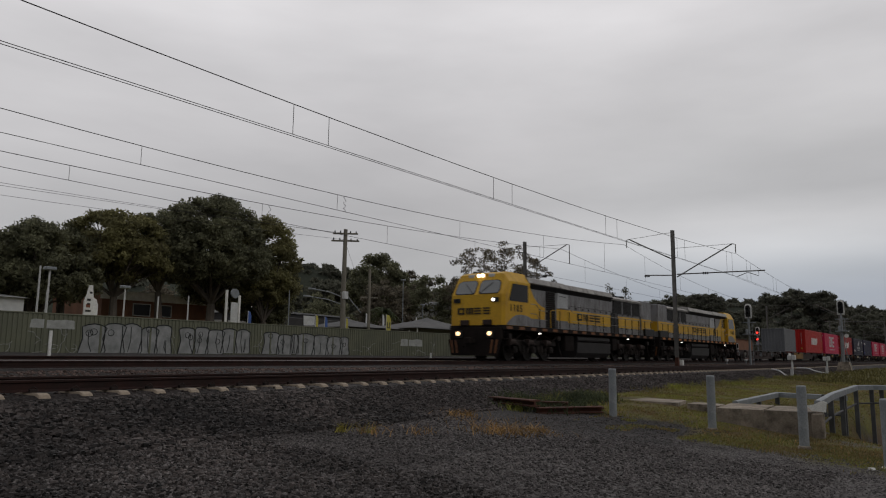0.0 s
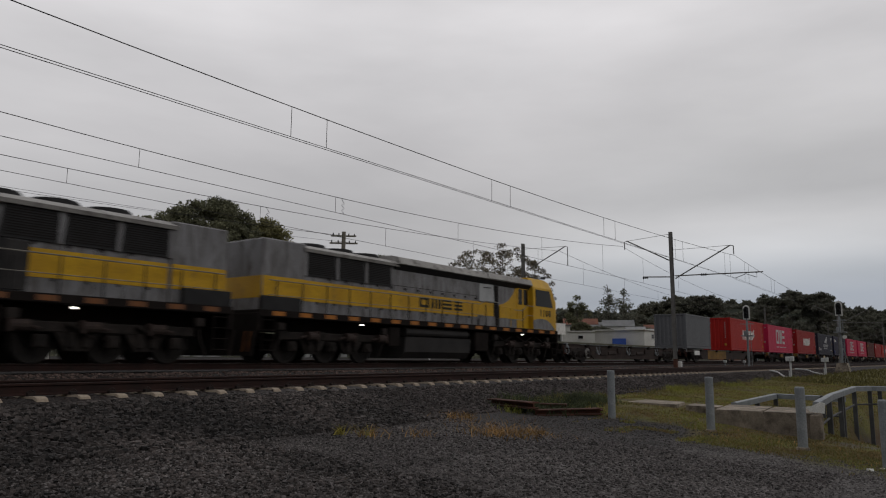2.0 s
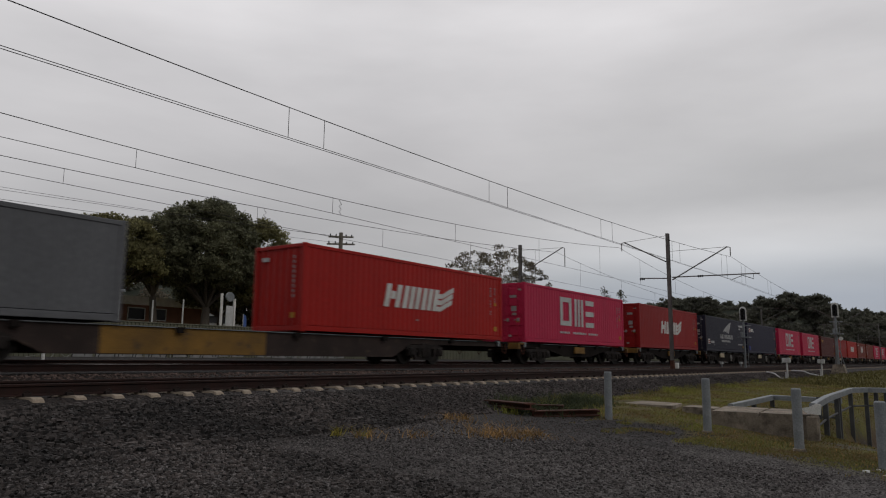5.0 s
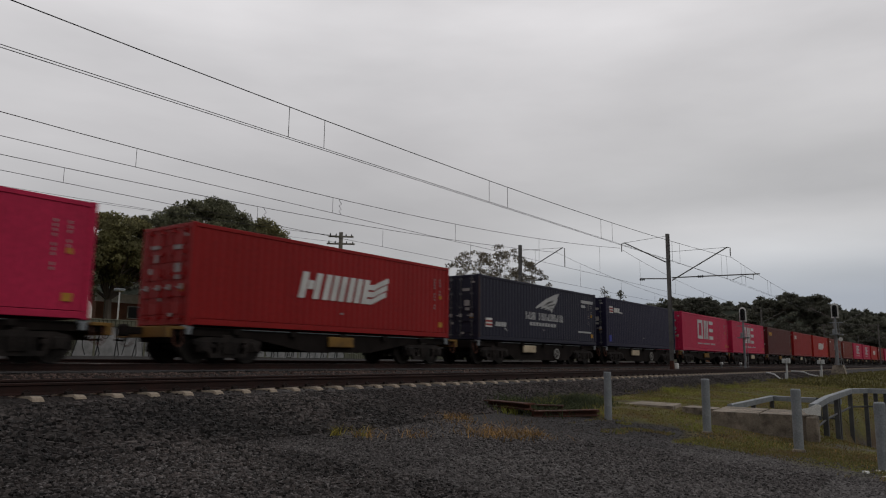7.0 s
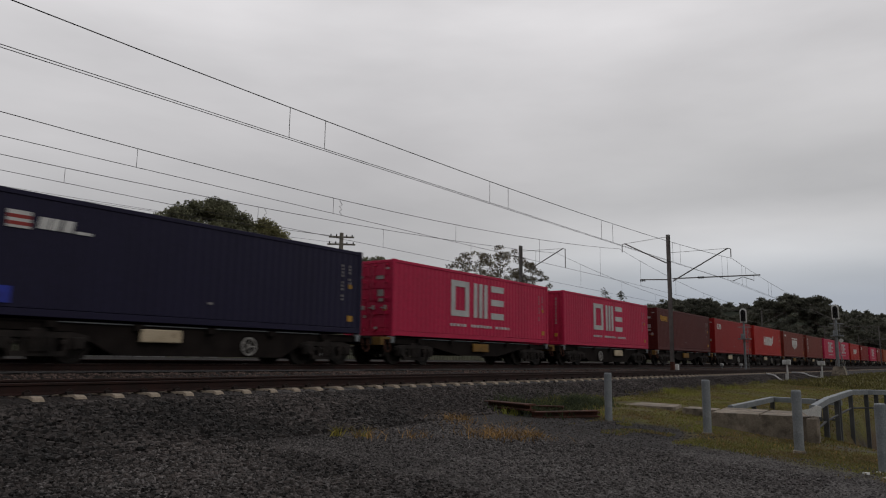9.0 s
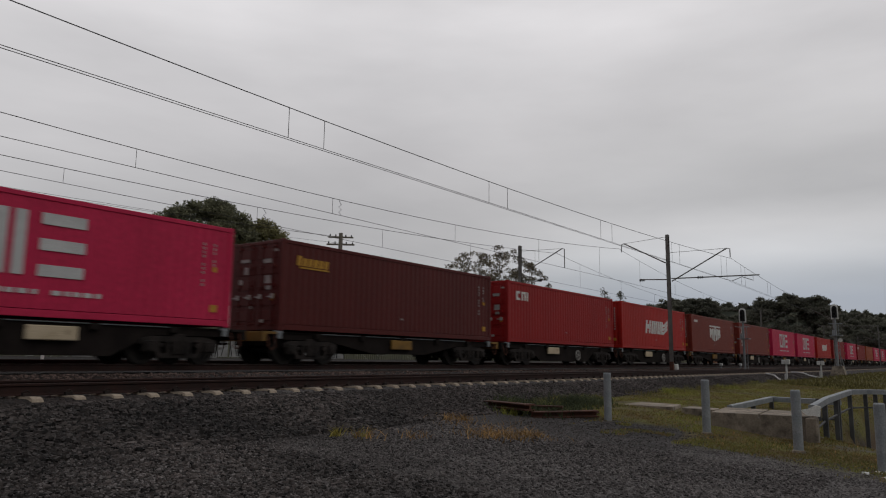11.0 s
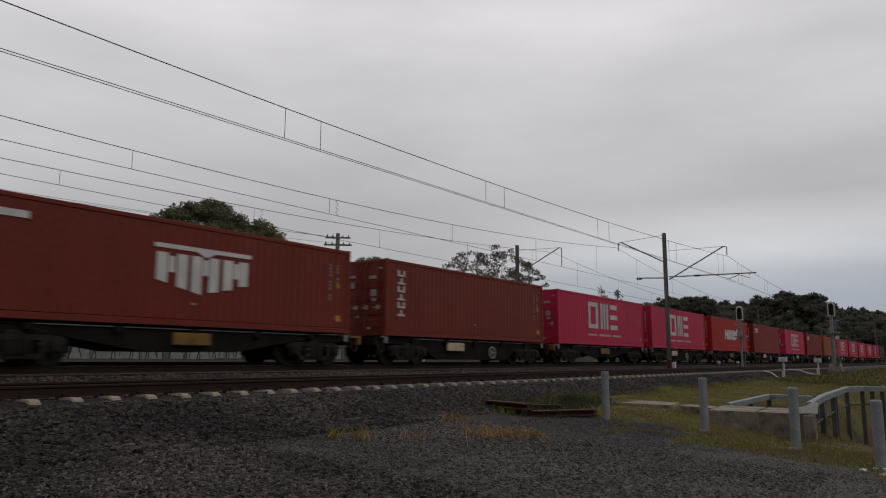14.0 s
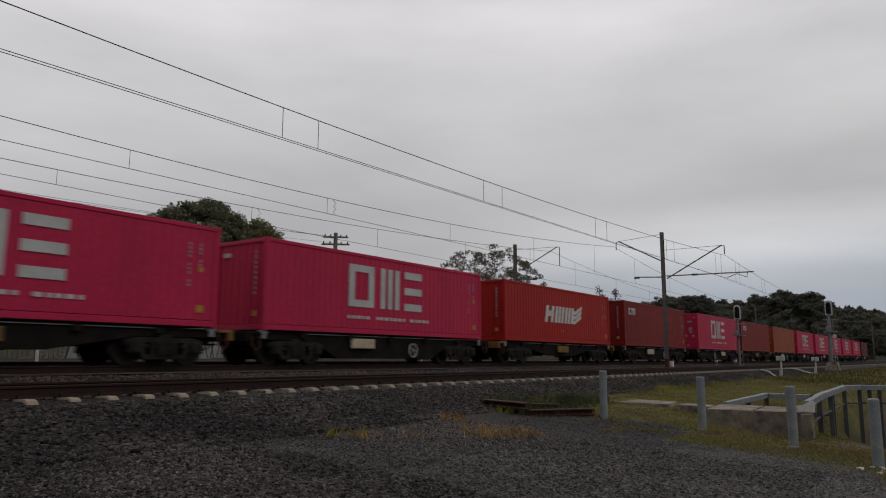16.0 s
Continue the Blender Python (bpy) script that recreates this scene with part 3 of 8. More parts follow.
def side_sheet(L, H, y, flip):
    k = Kit()
    vs, fs = corrugated(L - 0.24, H - 0.36)
    k.add([(0.12 + a, y + (b if not flip else -b), 0.22 + c) for a, b, c in vs], fs)
    return k


def end_sheet(H, x, s):
    k = Kit()
    vs, fs = corrugated(CW - 0.20, H - 0.36, 0.045, 0.30)
    k.add([(x + s * b, -CW / 2 + 0.10 + a, 0.22 + c) for a, b, c in vs], fs)
    return k


def bars(k, x, z, w, h, y=-0.003, slant=0.0):
    """A raised painted shape on the near side, which faces -y."""
    k.add([(x, y, z), (x + w, y, z), (x + w + slant, y, z + h), (x + slant, y, z + h), (x, y + 0.02, z), (x + w, y + 0.02, z), (x + w + slant, y + 0.02, z + h), (x + slant, y + 0.02, z + h)],
          [(0, 1, 2, 3), (7, 6, 5, 4), (0, 4, 5, 1), (1, 5, 6, 2), (2, 6, 7, 3), (3, 7, 4, 0)])




MESHES = {}


def shared(key, build):
    if key not in MESHES:
        MESHES[key] = build()
    return MESHES[key]


def container(x, material, label, logo="", L=CL, H=2.896, doors=True, z=1.035):
    """A corrugated steel box: its front end at x = 0, its near side at y = -CW/2."""
    c = thing("shipping_container", label, "container", group="containers on the train")
    key = (material.name, L, H)
    Y = CW / 2

    def roof():
        k = Kit()
        vs, fs = corrugated(L - 0.3, CW - 0.16, 0.022, 0.42)
        k.add([(0.15 + a, -Y + 0.08 + cc, H - 0.03 - b) for a, b, cc in vs], fs)
        k.box(0.02, 0.2, -Y + 0.05, Y - 0.05, H - 0.05, H - 0.025)
        k.box(L - 0.2, L - 0.02, -Y + 0.05, Y - 0.05, H - 0.05, H - 0.025)
        return k

    part("side_wall", shared(key + ("near",), lambda: side_sheet(L, H, -Y + 0.02, False).mesh("side_wall", material)), None, c)
    part("side_wall", shared(key + ("far",), lambda: side_sheet(L, H, Y - 0.02, True).mesh("side_wall", material)), None, c)
    post = shared((material.name, H, "post"), lambda: Kit().box(0, 0.16, 0, 0.14, 0.1, H - 0.1, 0.012).mesh("corner_post", material))
    for xx in (0.0, L - 0.16):
        for yy in (-Y, Y - 0.14):
            part("corner_post", post, None, c, at=pose(xx, yy, 0))
    for nm, z0, z1 in (("bottom_rail", 0.03, 0.20), ("top_rail", H - 0.14, H - 0.02)):
        long = shared(key + (nm,), lambda: Kit().box(0.1, L - 0.1, 0, 0.08, z0, z1, 0.012).mesh(nm, material))
        short = shared((material.name, H, nm), lambda: Kit().box(0, 0.10, -Y + 0.1, Y - 0.1, z0, z1, 0.012).mesh(nm, material))
        for yy in (-Y, Y - 0.08):
            part(nm, long, None, c, at=pose(0, yy, 0))
        for xx in (0.0, L - 0.10):
            part(nm, short, None, c, at=pose(xx, 0, 0))
    part("roof", shared(key + ("roof",), lambda: roof().mesh("roof", material)), None, c)
    part("floor", shared((L, "floor"), lambda: Kit().box(0.05, L - 0.05, -Y + 0.06, Y - 0.06, 0.10, 0.16).mesh("floor", M_UNDER)), None, c)
    cast = shared((material.name, "cast"), lambda: Kit().box(-0.089, 0.089, -0.081, 0.081, -0.059, 0.059, 0.015).mesh("corner_casting", material))
    for xx in (0.087, L - 0.087):
        for yy in (-Y + 0.079, Y - 0.079):
            for zz in (0.059, H - 0.059):
                part("corner_casting", cast, None, c, at=pose(xx, yy, zz))
    part("end_wall", shared(key + ("end",), lambda: end_sheet(H, L - 0.03, -1).mesh("end_wall", material)), None, c)
    if doors:
        leaf = shared(key + ("leaf",), lambda: door_leaf(H).mesh("door_leaf", material))
        for yy in (-Y + 0.13, 0.01):
            d = part("door_leaf", leaf, None, c, at=pose(0.02, yy, 0.20))
            for q in (0.22, 0.80):
                rod = part("lock_rod", shared((H, "rod", material.name), lambda: lock_rod(H).mesh("lock_rod", M_ROD if material in (C_NAVY, C_NAVYGREY) else material)), None, d, at=pose(-0.045, q, 0))
                part("handle", shared("handle", lambda: rod_handle().mesh("handle", M_STICKER)), None, rod, "pale lever handle", at=pose(0, 0, 0.8))
            for i, (a0, z0, w, h) in enumerate(STICKERS[yy < 0]):
                part("code_sticker", shared(("stick", w, h), lambda: Kit().box(-0.012, 0.008, 0, w, 0, h).mesh("code_sticker", M_STICKER)), None, d, "white code sticker", at=pose(-0.035, a0, z0))
        part("warning_sticker", shared("warn", lambda: Kit().box(-0.012, 0.02, -Y + 0.30, -Y + 0.46, 0.95, 1.15).mesh("warning_sticker", M_YSTICK)), None, c, "yellow warning sticker")
    else:
        part("front_wall", shared(key + ("front",), lambda: end_sheet(H, 0.03, 1).mesh("front_wall", material)), None, c)
        k = Kit()
        k.box(-0.012, 0.02, 0.50, 0.82, H - 0.53, H - 0.40)
        if L > 8:
            part("code_panel", shared((H, "code"), lambda: k.mesh("code_panel", M_WHITEGREY)), None, c, "white code panel")
        k2 = Kit()
        for i in range(9):
            k2.box(-0.012, 0.02, -Y + 0.44, -Y + 0.50, H - 0.5 - 0.16 * i, H - 0.40 - 0.16 * i)
        if L > 8:
            tagged(part("code_marks", shared((H, "codecol"), lambda: k2.mesh("code_marks", M_STICKER)), None, c, "column of faded stencil marks"), kind="stuff")
        if L > 8:
            part("warning_sticker", shared("warn2", lambda: Kit().box(-0.012, 0.02, -Y + 0.40, -Y + 0.56, 0.45, 0.62).mesh("warning_sticker", M_YSTICK)), None, c, "yellow warning sticker")
    if L > 8:
        def codes():
            k = Kit()
            for i in range(11):
                if i not in (4, 8):
                    bars(k, L - 1.00, H - 0.62 - 0.115 * i, 0.055, 0.075, -Y - 0.002)
            for i in range(7):
                if i != 3:
                    bars(k, L - 0.65, H - 0.62 - 0.115 * i, 0.05, 0.075, -Y - 0.002)
            bars(k, 5.9, 0.62, 0.13, 0.06, -Y - 0.002)
            return k.mesh("side_marks", M_STICKER)
        tagged(part("side_marks", shared((L, H, "codes"), codes), None, c, "small faded stencil marks"), kind="stuff")
        for sx, sz, sw, sh in ((L - 0.68, 0.42, 0.22, 0.20), (L - 0.66, 1.55, 0.13, 0.14)):
            part("side_sticker", shared(("yst", sw), lambda: Kit().box(0, sw, -0.004, 0.02, 0, sh).mesh("side_sticker", M_YSTICK)), None, c, "yellow warning sticker", at=pose(sx, -Y, sz))
    if material is C_NAVYGREY:
        part("rusted_post_face", Kit().box(-0.004, 0.13, -Y - 0.004, -Y, 0.14, H - 0.12), M_OLDRUST, c, "rust-brown worn face of the corner post")
    if logo:
        LOGOS[logo](c, L, H, Y)
    return on_track(c, x, z)


def door_leaf(H):
    k = Kit()
    h = H - 0.34
    k.box(0.0, 0.06, 0.0, 1.08, 0.0, h, 0.01)
    for i in range(5):
        z0 = 0.12 + i * (h - 0.1) / 5
        k.box(-0.025, 0.0, 0.05, 1.03, z0, z0 + (h - 0.1) / 5 - 0.16, 0.02)
    return k


def lock_rod(H):
    k = Kit().tube([(0, 0, -0.10), (0, 0, H - 0.28)], 0.018, 6)
    for z in (0.0, 0.6, 1.2, 1.8, H - 0.45):
        k.box(-0.04, 0.04, -0.07, 0.07, z, z + 0.07)
    return k


def rod_handle():
    return Kit().box(-0.05, -0.02, -0.02, 0.22, 0.05, 0.09).box(-0.05, 0.0, -0.06, 0.06, 0.0, 0.16, 0.01)


STICKERS = {True: ((0.34, 1.95, 0.36, 0.13), (0.34, 1.30, 0.28, 0.25), (0.34, 1.10, 0.22, 0.12), (0.08, 2.30, 0.18, 0.08), (0.62, 0.06, 0.16, 0.1)), False: ((0.30, 2.02, 0.42, 0.10), (0.36, 1.62, 0.16, 0.24), (0.62, 1.3, 0.2, 0.16), (0.1, 0.5, 0.16, 0.1))}
M_STICKER = mat("faded_sticker", (0.36, 0.34, 0.33), (0.26, 0.24, 0.24), 3, 0.6, bump=0.03)
M_ROD = mat("dull_steel_rod", (0.13, 0.13, 0.14), (0.08, 0.08, 0.09), 3, 0.5, 0.4, bump=0.05)
M_FLAGRED = mat("faded_red_stripe", (0.36, 0.045, 0.04), (0.27, 0.04, 0.035), 3, 0.6, bump=0.02)
M_BLUEPATCH = mat("bright_blue_patch", (0.03, 0.05, 0.40), (0.025, 0.035, 0.26), 4, 0.5, bump=0.02)
M_LOGOGREY = mat("logo_grey_paint", (0.46, 0.46, 0.46), (0.36, 0.36, 0.37), 2, 0.6, bump=0.03)
M_LOGOWHITE = mat("logo_white_paint", (0.66, 0.66, 0.64), (0.56, 0.56, 0.54), 2, 0.6, bump=0.03)
M_YSTICK = mat("yellow_sticker", (0.50, 0.27, 0.03), (0.40, 0.21, 0.03), 5, 0.6, bump=0)


def logo_parts(c, key, k, material, cuts, label, small=None):
    """Splits painted shapes into parts at the given places along the side; shapes below `small` become one line of marks."""
    def build():
        out = []
        for i in range(len(cuts) - 1):
            sub_k = Kit()
            pick_shapes(k, sub_k, lambda x, z: cuts[i] <= x < cuts[i + 1] and (small is None or z > small))
            if sub_k.f:
                out.append(("logo_shape", sub_k.mesh("logo_shape", material)))
        if small is not None:
            sub_k = Kit()
            pick_shapes(k, sub_k, lambda x, z: z <= small)
            if sub_k.f:
                out.append(("logo_marks", sub_k.mesh("logo_marks", material)))
        return out
    for nm, me in shared(key, build):
        ob = part(nm, me, None, c, label)
        if nm == "logo_marks":
            tagged(ob, "line of small pale marks", kind="stuff")


def pick_shapes(k, out, want):
    """Copies those shapes of k whose centre is wanted; every shape is a closed prism of its own."""
    groups, seen = [], {}
    for f in k.f:
        hit = [seen[v] for v in f if v in seen]
        g = hit[0] if hit else len(groups)
        if not hit:
            groups.append(([], set()))
        for h in set(hit[1:]):
            if h != g:
                groups[g][0].extend(groups[h][0])
                groups[g][1].update(groups[h][1])
                for v in groups[h][1]:
                    seen[v] = g
                groups[h] = ([], set())
        groups[g][0].append(f)
        for v in f:
            seen[v] = g
            groups[g][1].add(v)
    for faces, vs in groups:
        if not vs:
            continue
        ids = sorted(vs)
        x, z = sum(k.v[i][0] for i in ids) / len(ids), sum(k.v[i][2] for i in ids) / len(ids)
        if want(x, z):
            m = {v: n for n, v in enumerate(ids)}
            out.add([k.v[i] for i in ids], [tuple(m[v] for v in f) for f in faces])


def logo_ring(c, L, H, Y):
    """A hollow square, three upright and three level bars, with a line of small marks under them."""
    k = Kit()
    y, z0, h = -Y - 0.003, 1.02, 1.20
    for a, b, w, hh in ((5.02, 0, 0.27, h), (5.98, 0, 0.27, h), (5.29, 0, 0.69, 0.2), (5.29, h - 0.2, 0.69, 0.2)):
        bars(k, a, z0 + b, w, hh, y)
    bars(k, 6.60, z0, 0.24, h, y)
    bars(k, 7.36, z0, 0.24, h, y)
    bars(k, 6.98, z0, 0.24, h, y)
    for q in (0, 0.49, 0.98):
        bars(k, 7.90, z0 + q, 0.99, 0.22, y)
    x = 5.0
    for i in range(19):
        w = 0.14 + 0.05 * ((i * 7) % 3)
        if i not in (5, 13):
            bars(k, x, 0.75, w * 0.8, 0.11, y)
        x += w + 0.045
    k.v = [(3.72 + (x - 5.02) * 1.07, yy, 0.97 + (z - 1.02) * 1.24 if z > 0.95 else z - 0.20) for x, yy, z in k.v]
    logo_parts(c, "logo_ring", k, M_WHITEGREY, (0, 5.3, 6.75, 12), "pale grey block shape painted on the side", 0.9)


def logo_wave(c, L, H, Y):
    """A row of slanted bars that runs out in three waving stripes."""
    k = Kit()
    y, z0, h = -Y - 0.003, 1.06, 0.86

    def shape(pts):
        k.prism([(a + 0.30 + 0.24 * q * h, z0 + q * h) for a, q in pts], "y", y, y + 0.02)

    for a in (3.66, 3.97, 4.28, 4.72, 5.09, 5.46, 5.86, 6.23, 6.60):
        lo, hi = (0.36, 0.70) if a == 3.97 else (0, 1)
        shape(((a, lo), (a + 0.26, lo), (a + 0.26, hi), (a, hi)))
    for i in range(3):
        q = 0.30 * i
        shape(((6.85, q), (7.15, q), (7.45, q + 0.17), (7.86, q + 0.38), (7.82, q + 0.60), (7.42, q + 0.40), (7.15, q + 0.23), (6.85, q + 0.21)))
    logo_parts(c, "logo_wave", k, M_LOGOWHITE, (0, 5.0, 6.16, 7.16, 12), "white slanted block shape")


def logo_shield(c, L, H, Y):
    """White upright blocks cut to a point under a bar."""
    k = Kit()
    y = -Y - 0.003
    for a, lo in ((4.72, 1.20), (5.22, 1.05), (5.58, 0.95), (6.04, 0.95), (6.42, 1.05), (6.86, 1.20)):
        k.prism([(a, lo + 0.04), (a + 0.26, lo - 0.04 if a < 5.8 else lo + 0.08), (a + 0.26, 1.98), (a, 1.98)], "y", y, y + 0.02)
    for a in (5.02, 5.87, 6.71):
        bars(k, a, 1.46, 0.14, 0.44, y)
    k.prism([(4.66, 2.10), (5.7, 2.10), (5.95, 1.96), (6.2, 2.10), (7.2, 2.10), (7.2, 2.22), (4.66, 2.22)], "y", y, y + 0.02)
    bars(k, 0.55, 2.22, 0.8, 0.17, y)
    k.v = [(4.7 + (x - 4.66) * 1.25 if x > 3 else x + 0.15, yy, z if x > 3 else z + 0.1) for x, yy, z in k.v]
    logo_parts(c, "logo_shield", k, M_LOGOWHITE, (0, 3, 12), "white shield of upright blocks")


def striped_flag(c, x, z, Y):
    """A small white panel with two red stripes."""
    f = part("flag_panel", Kit().box(x, x + 0.52, -Y - 0.004, -Y + 0.02, z, z + 0.40), M_LOGOWHITE, c, "small white flag panel")
    for q in (0.06, 0.22):
        part("flag_stripe", Kit().box(x, x + 0.52, -Y - 0.007, -Y - 0.004, z + q, z + q + 0.085), M_FLAGRED, f, "red stripe")


def logo_wing(c, L, H, Y):
    """A wing of strokes over two rows of marks."""
    k = Kit()
    y = -Y - 0.003
    for a, b, e, f, w in ((6.0, 1.80, 8.5, 2.72, 0.13), (6.5, 1.80, 8.35, 2.42, 0.12), (6.9, 1.78, 8.1, 2.18, 0.10), (7.2, 1.76, 7.9, 1.98, 0.08)):
        k.prism([(a, b), (a + (e - a) * 0.45, b + (f - b) * 0.28), (e - 0.25, f - 0.30), (e, f), (e - 0.5, f - 0.10), (a + (e - a) * 0.4, b + (f - b) * 0.42 + w), (a + 0.12, b + w)], "y", y, y + 0.02)
    x = 5.0
    for i in range(12):
        w = (0.22, 0.26, 0.18)[i % 3]
        if i != 3:
            bars(k, x, 1.24, 0.09, 0.36, y)
            bars(k, x + w - 0.03, 1.24, 0.07, 0.36 if i % 3 else 0.2, y)
            if i % 2:
                bars(k, x + 0.095, 1.24, w - 0.13, 0.08, y)
        x += w + 0.11
    x = 5.4
    for i in range(9):
        bars(k, x, 0.95, 0.2, 0.17, y)
        x += 0.31
    striped_flag(c, 0.58, 0.60, Y)
    for i in range(4):
        bars(k, 1.68 + 0.24 * i, 0.66, 0.19, 0.20, y, 0.05)
    bars(k, 2.5, 0.58, 0.75, 0.05, y)
    bars(k, 10.3, 2.30, 1.5, 0.16, y)
    bars(k, 10.3, 2.05, 0.5, 0.14, y)
    bars(k, 9.9, 0.66, 1.6, 0.09, y)
    k.v = [(x - 0.85 if 3.0 < x < 9.0 else x - 0.3 if x < 3 else x, yy, z - 0.12 if 3.0 < x < 9.0 else z) for x, yy, z in k.v]
    logo_parts(c, "logo_wing", k, M_LOGOGREY, (0, 1.5, 3.2, 9.0, 12), "pale painted shape", 1.42)


def logo_flag(c, L, H, Y):
    k = Kit()
    y = -Y - 0.003
    striped_flag(c, 0.5, 2.0, Y)
    for i, w in enumerate((0.24, 0.20, 0.24)):
        bars(k, 1.16 + 0.28 * i, 2.05, w, 0.28, y, 0.06)
    bars(k, 2.04, 2.04, 0.42, 0.07, y)
    logo_parts(c, "logo_flag", k, M_LOGOWHITE, (0, 1.42, 1.70, 2.0, 3), "small white block mark")
    part("blue_patch", Kit().box(0.42, 0.74, -Y - 0.003, -Y + 0.02, 0.30, 0.68), M_BLUEPATCH, c, "bright blue square near the corner")


def logo_column(c, L, H, Y):
    """Seven big marks one under another."""
    k = Kit()
    y = -Y - 0.003
    for i in range(6):
        z = H - 0.62 - 0.30 * i
        bars(k, 0.68, z, 0.42, 0.07, y)
        bars(k, 0.68 + (0.16 if i % 2 else 0.0), z + 0.072, 0.10, 0.16, y)
        if i % 2 == 0:
            bars(k, 1.00, z + 0.072, 0.10, 0.16, y)
    tagged(part("logo_marks", k, M_WHITEGREY, c, "column of white block marks"), kind="stuff")


def logo_pair(c, L, H, Y):
    k = Kit()
    y = -Y - 0.003
    for a, b, w, h in ((0.75, 2.02, 0.12, 0.42), (0.87, 2.02, 0.24, 0.11), (0.87, 2.33, 0.24, 0.11), (1.25, 2.02, 0.13, 0.42), (1.52, 2.02, 0.13, 0.42), (1.38, 2.33, 0.14, 0.11), (1.75, 2.02, 0.12, 0.42)):
        bars(k, a, b, w, h, y)
    logo_parts(c, "logo_pair", k, M_LOGOWHITE, (0, 1.18, 1.70, 3), "white block mark near the top corner")


def logo_yellow(c, L, H, Y):
    k = Kit()
    y = -Y - 0.003
    for i in range(6):
        bars(k, 0.62 + 0.24 * i, 2.10, 0.17, 0.26 if i else 0.32, y, 0.05)
    bars(k, 0.75, 2.02, 1.3, 0.05, y)
    logo_parts(c, "logo_yellow", k, M_YSTICK, (0, 0.84, 1.08, 1.32, 1.56, 1.80, 2.2), "small yellow mark near the top corner")


LOGOS = {"ring": logo_ring, "wave": logo_wave, "shield": logo_shield, "wing": logo_wing, "flag": logo_flag, "column": logo_column, "pair": logo_pair, "yellow": logo_yellow}


# ---- bogies and wagons
def wheelset_kit(r=0.46, gauge=0.75):
    k = Kit()
    k.tube([(0, -gauge - 0.42, 0), (0, gauge + 0.42, 0)], 0.085, 8)
    for s in (-1, 1):
        y = s * gauge
        k.ring((0, y, 0), "y", 0.0, r - 0.09, 0.05, 20)
        k.ring((0, y, 0), "y", r - 0.10, r, 0.13, 20)
        k.ring((0, y - s * 0.07, 0), "y", r - 0.06, r + 0.028, 0.03, 20)
        k.ring((0, y + s * 0.04, 0), "y", 0.07, 0.16, 0.13, 12)
        for a in range(3):
            b = a * 2.094
            k.box(-0.03 + 0.22 * math.cos(b), 0.03 + 0.22 * math.cos(b), y + s * 0.02, y + s * 0.045, -0.03 + 0.22 * math.sin(b), 0.03 + 0.22 * math.sin(b))
    return k


def bogie(parent, x, axles, r=0.46, heavy=False):
    """A bogie about x: side frames, bolster, springs, axle boxes and turning wheelsets."""
    half = (axles[-1] - axles[0]) / 2
    b = part("bogie", shared(("bogie", len(axles), heavy), lambda: bogie_frame(axles, r, heavy).mesh("bogie", M_CAST)), None, parent, "dusty dark cast bogie frame", at=pose(x, 0, 0))
    for a in axles:
        w = part("wheelset", shared(("wheelset", r), lambda: wheelset_kit(r).mesh("wheelset", M_WHEEL)), None, b, "dark steel wheels on an axle", at=pose(a, 0, r))
        WHEELS.append((w, a, r))
    return b


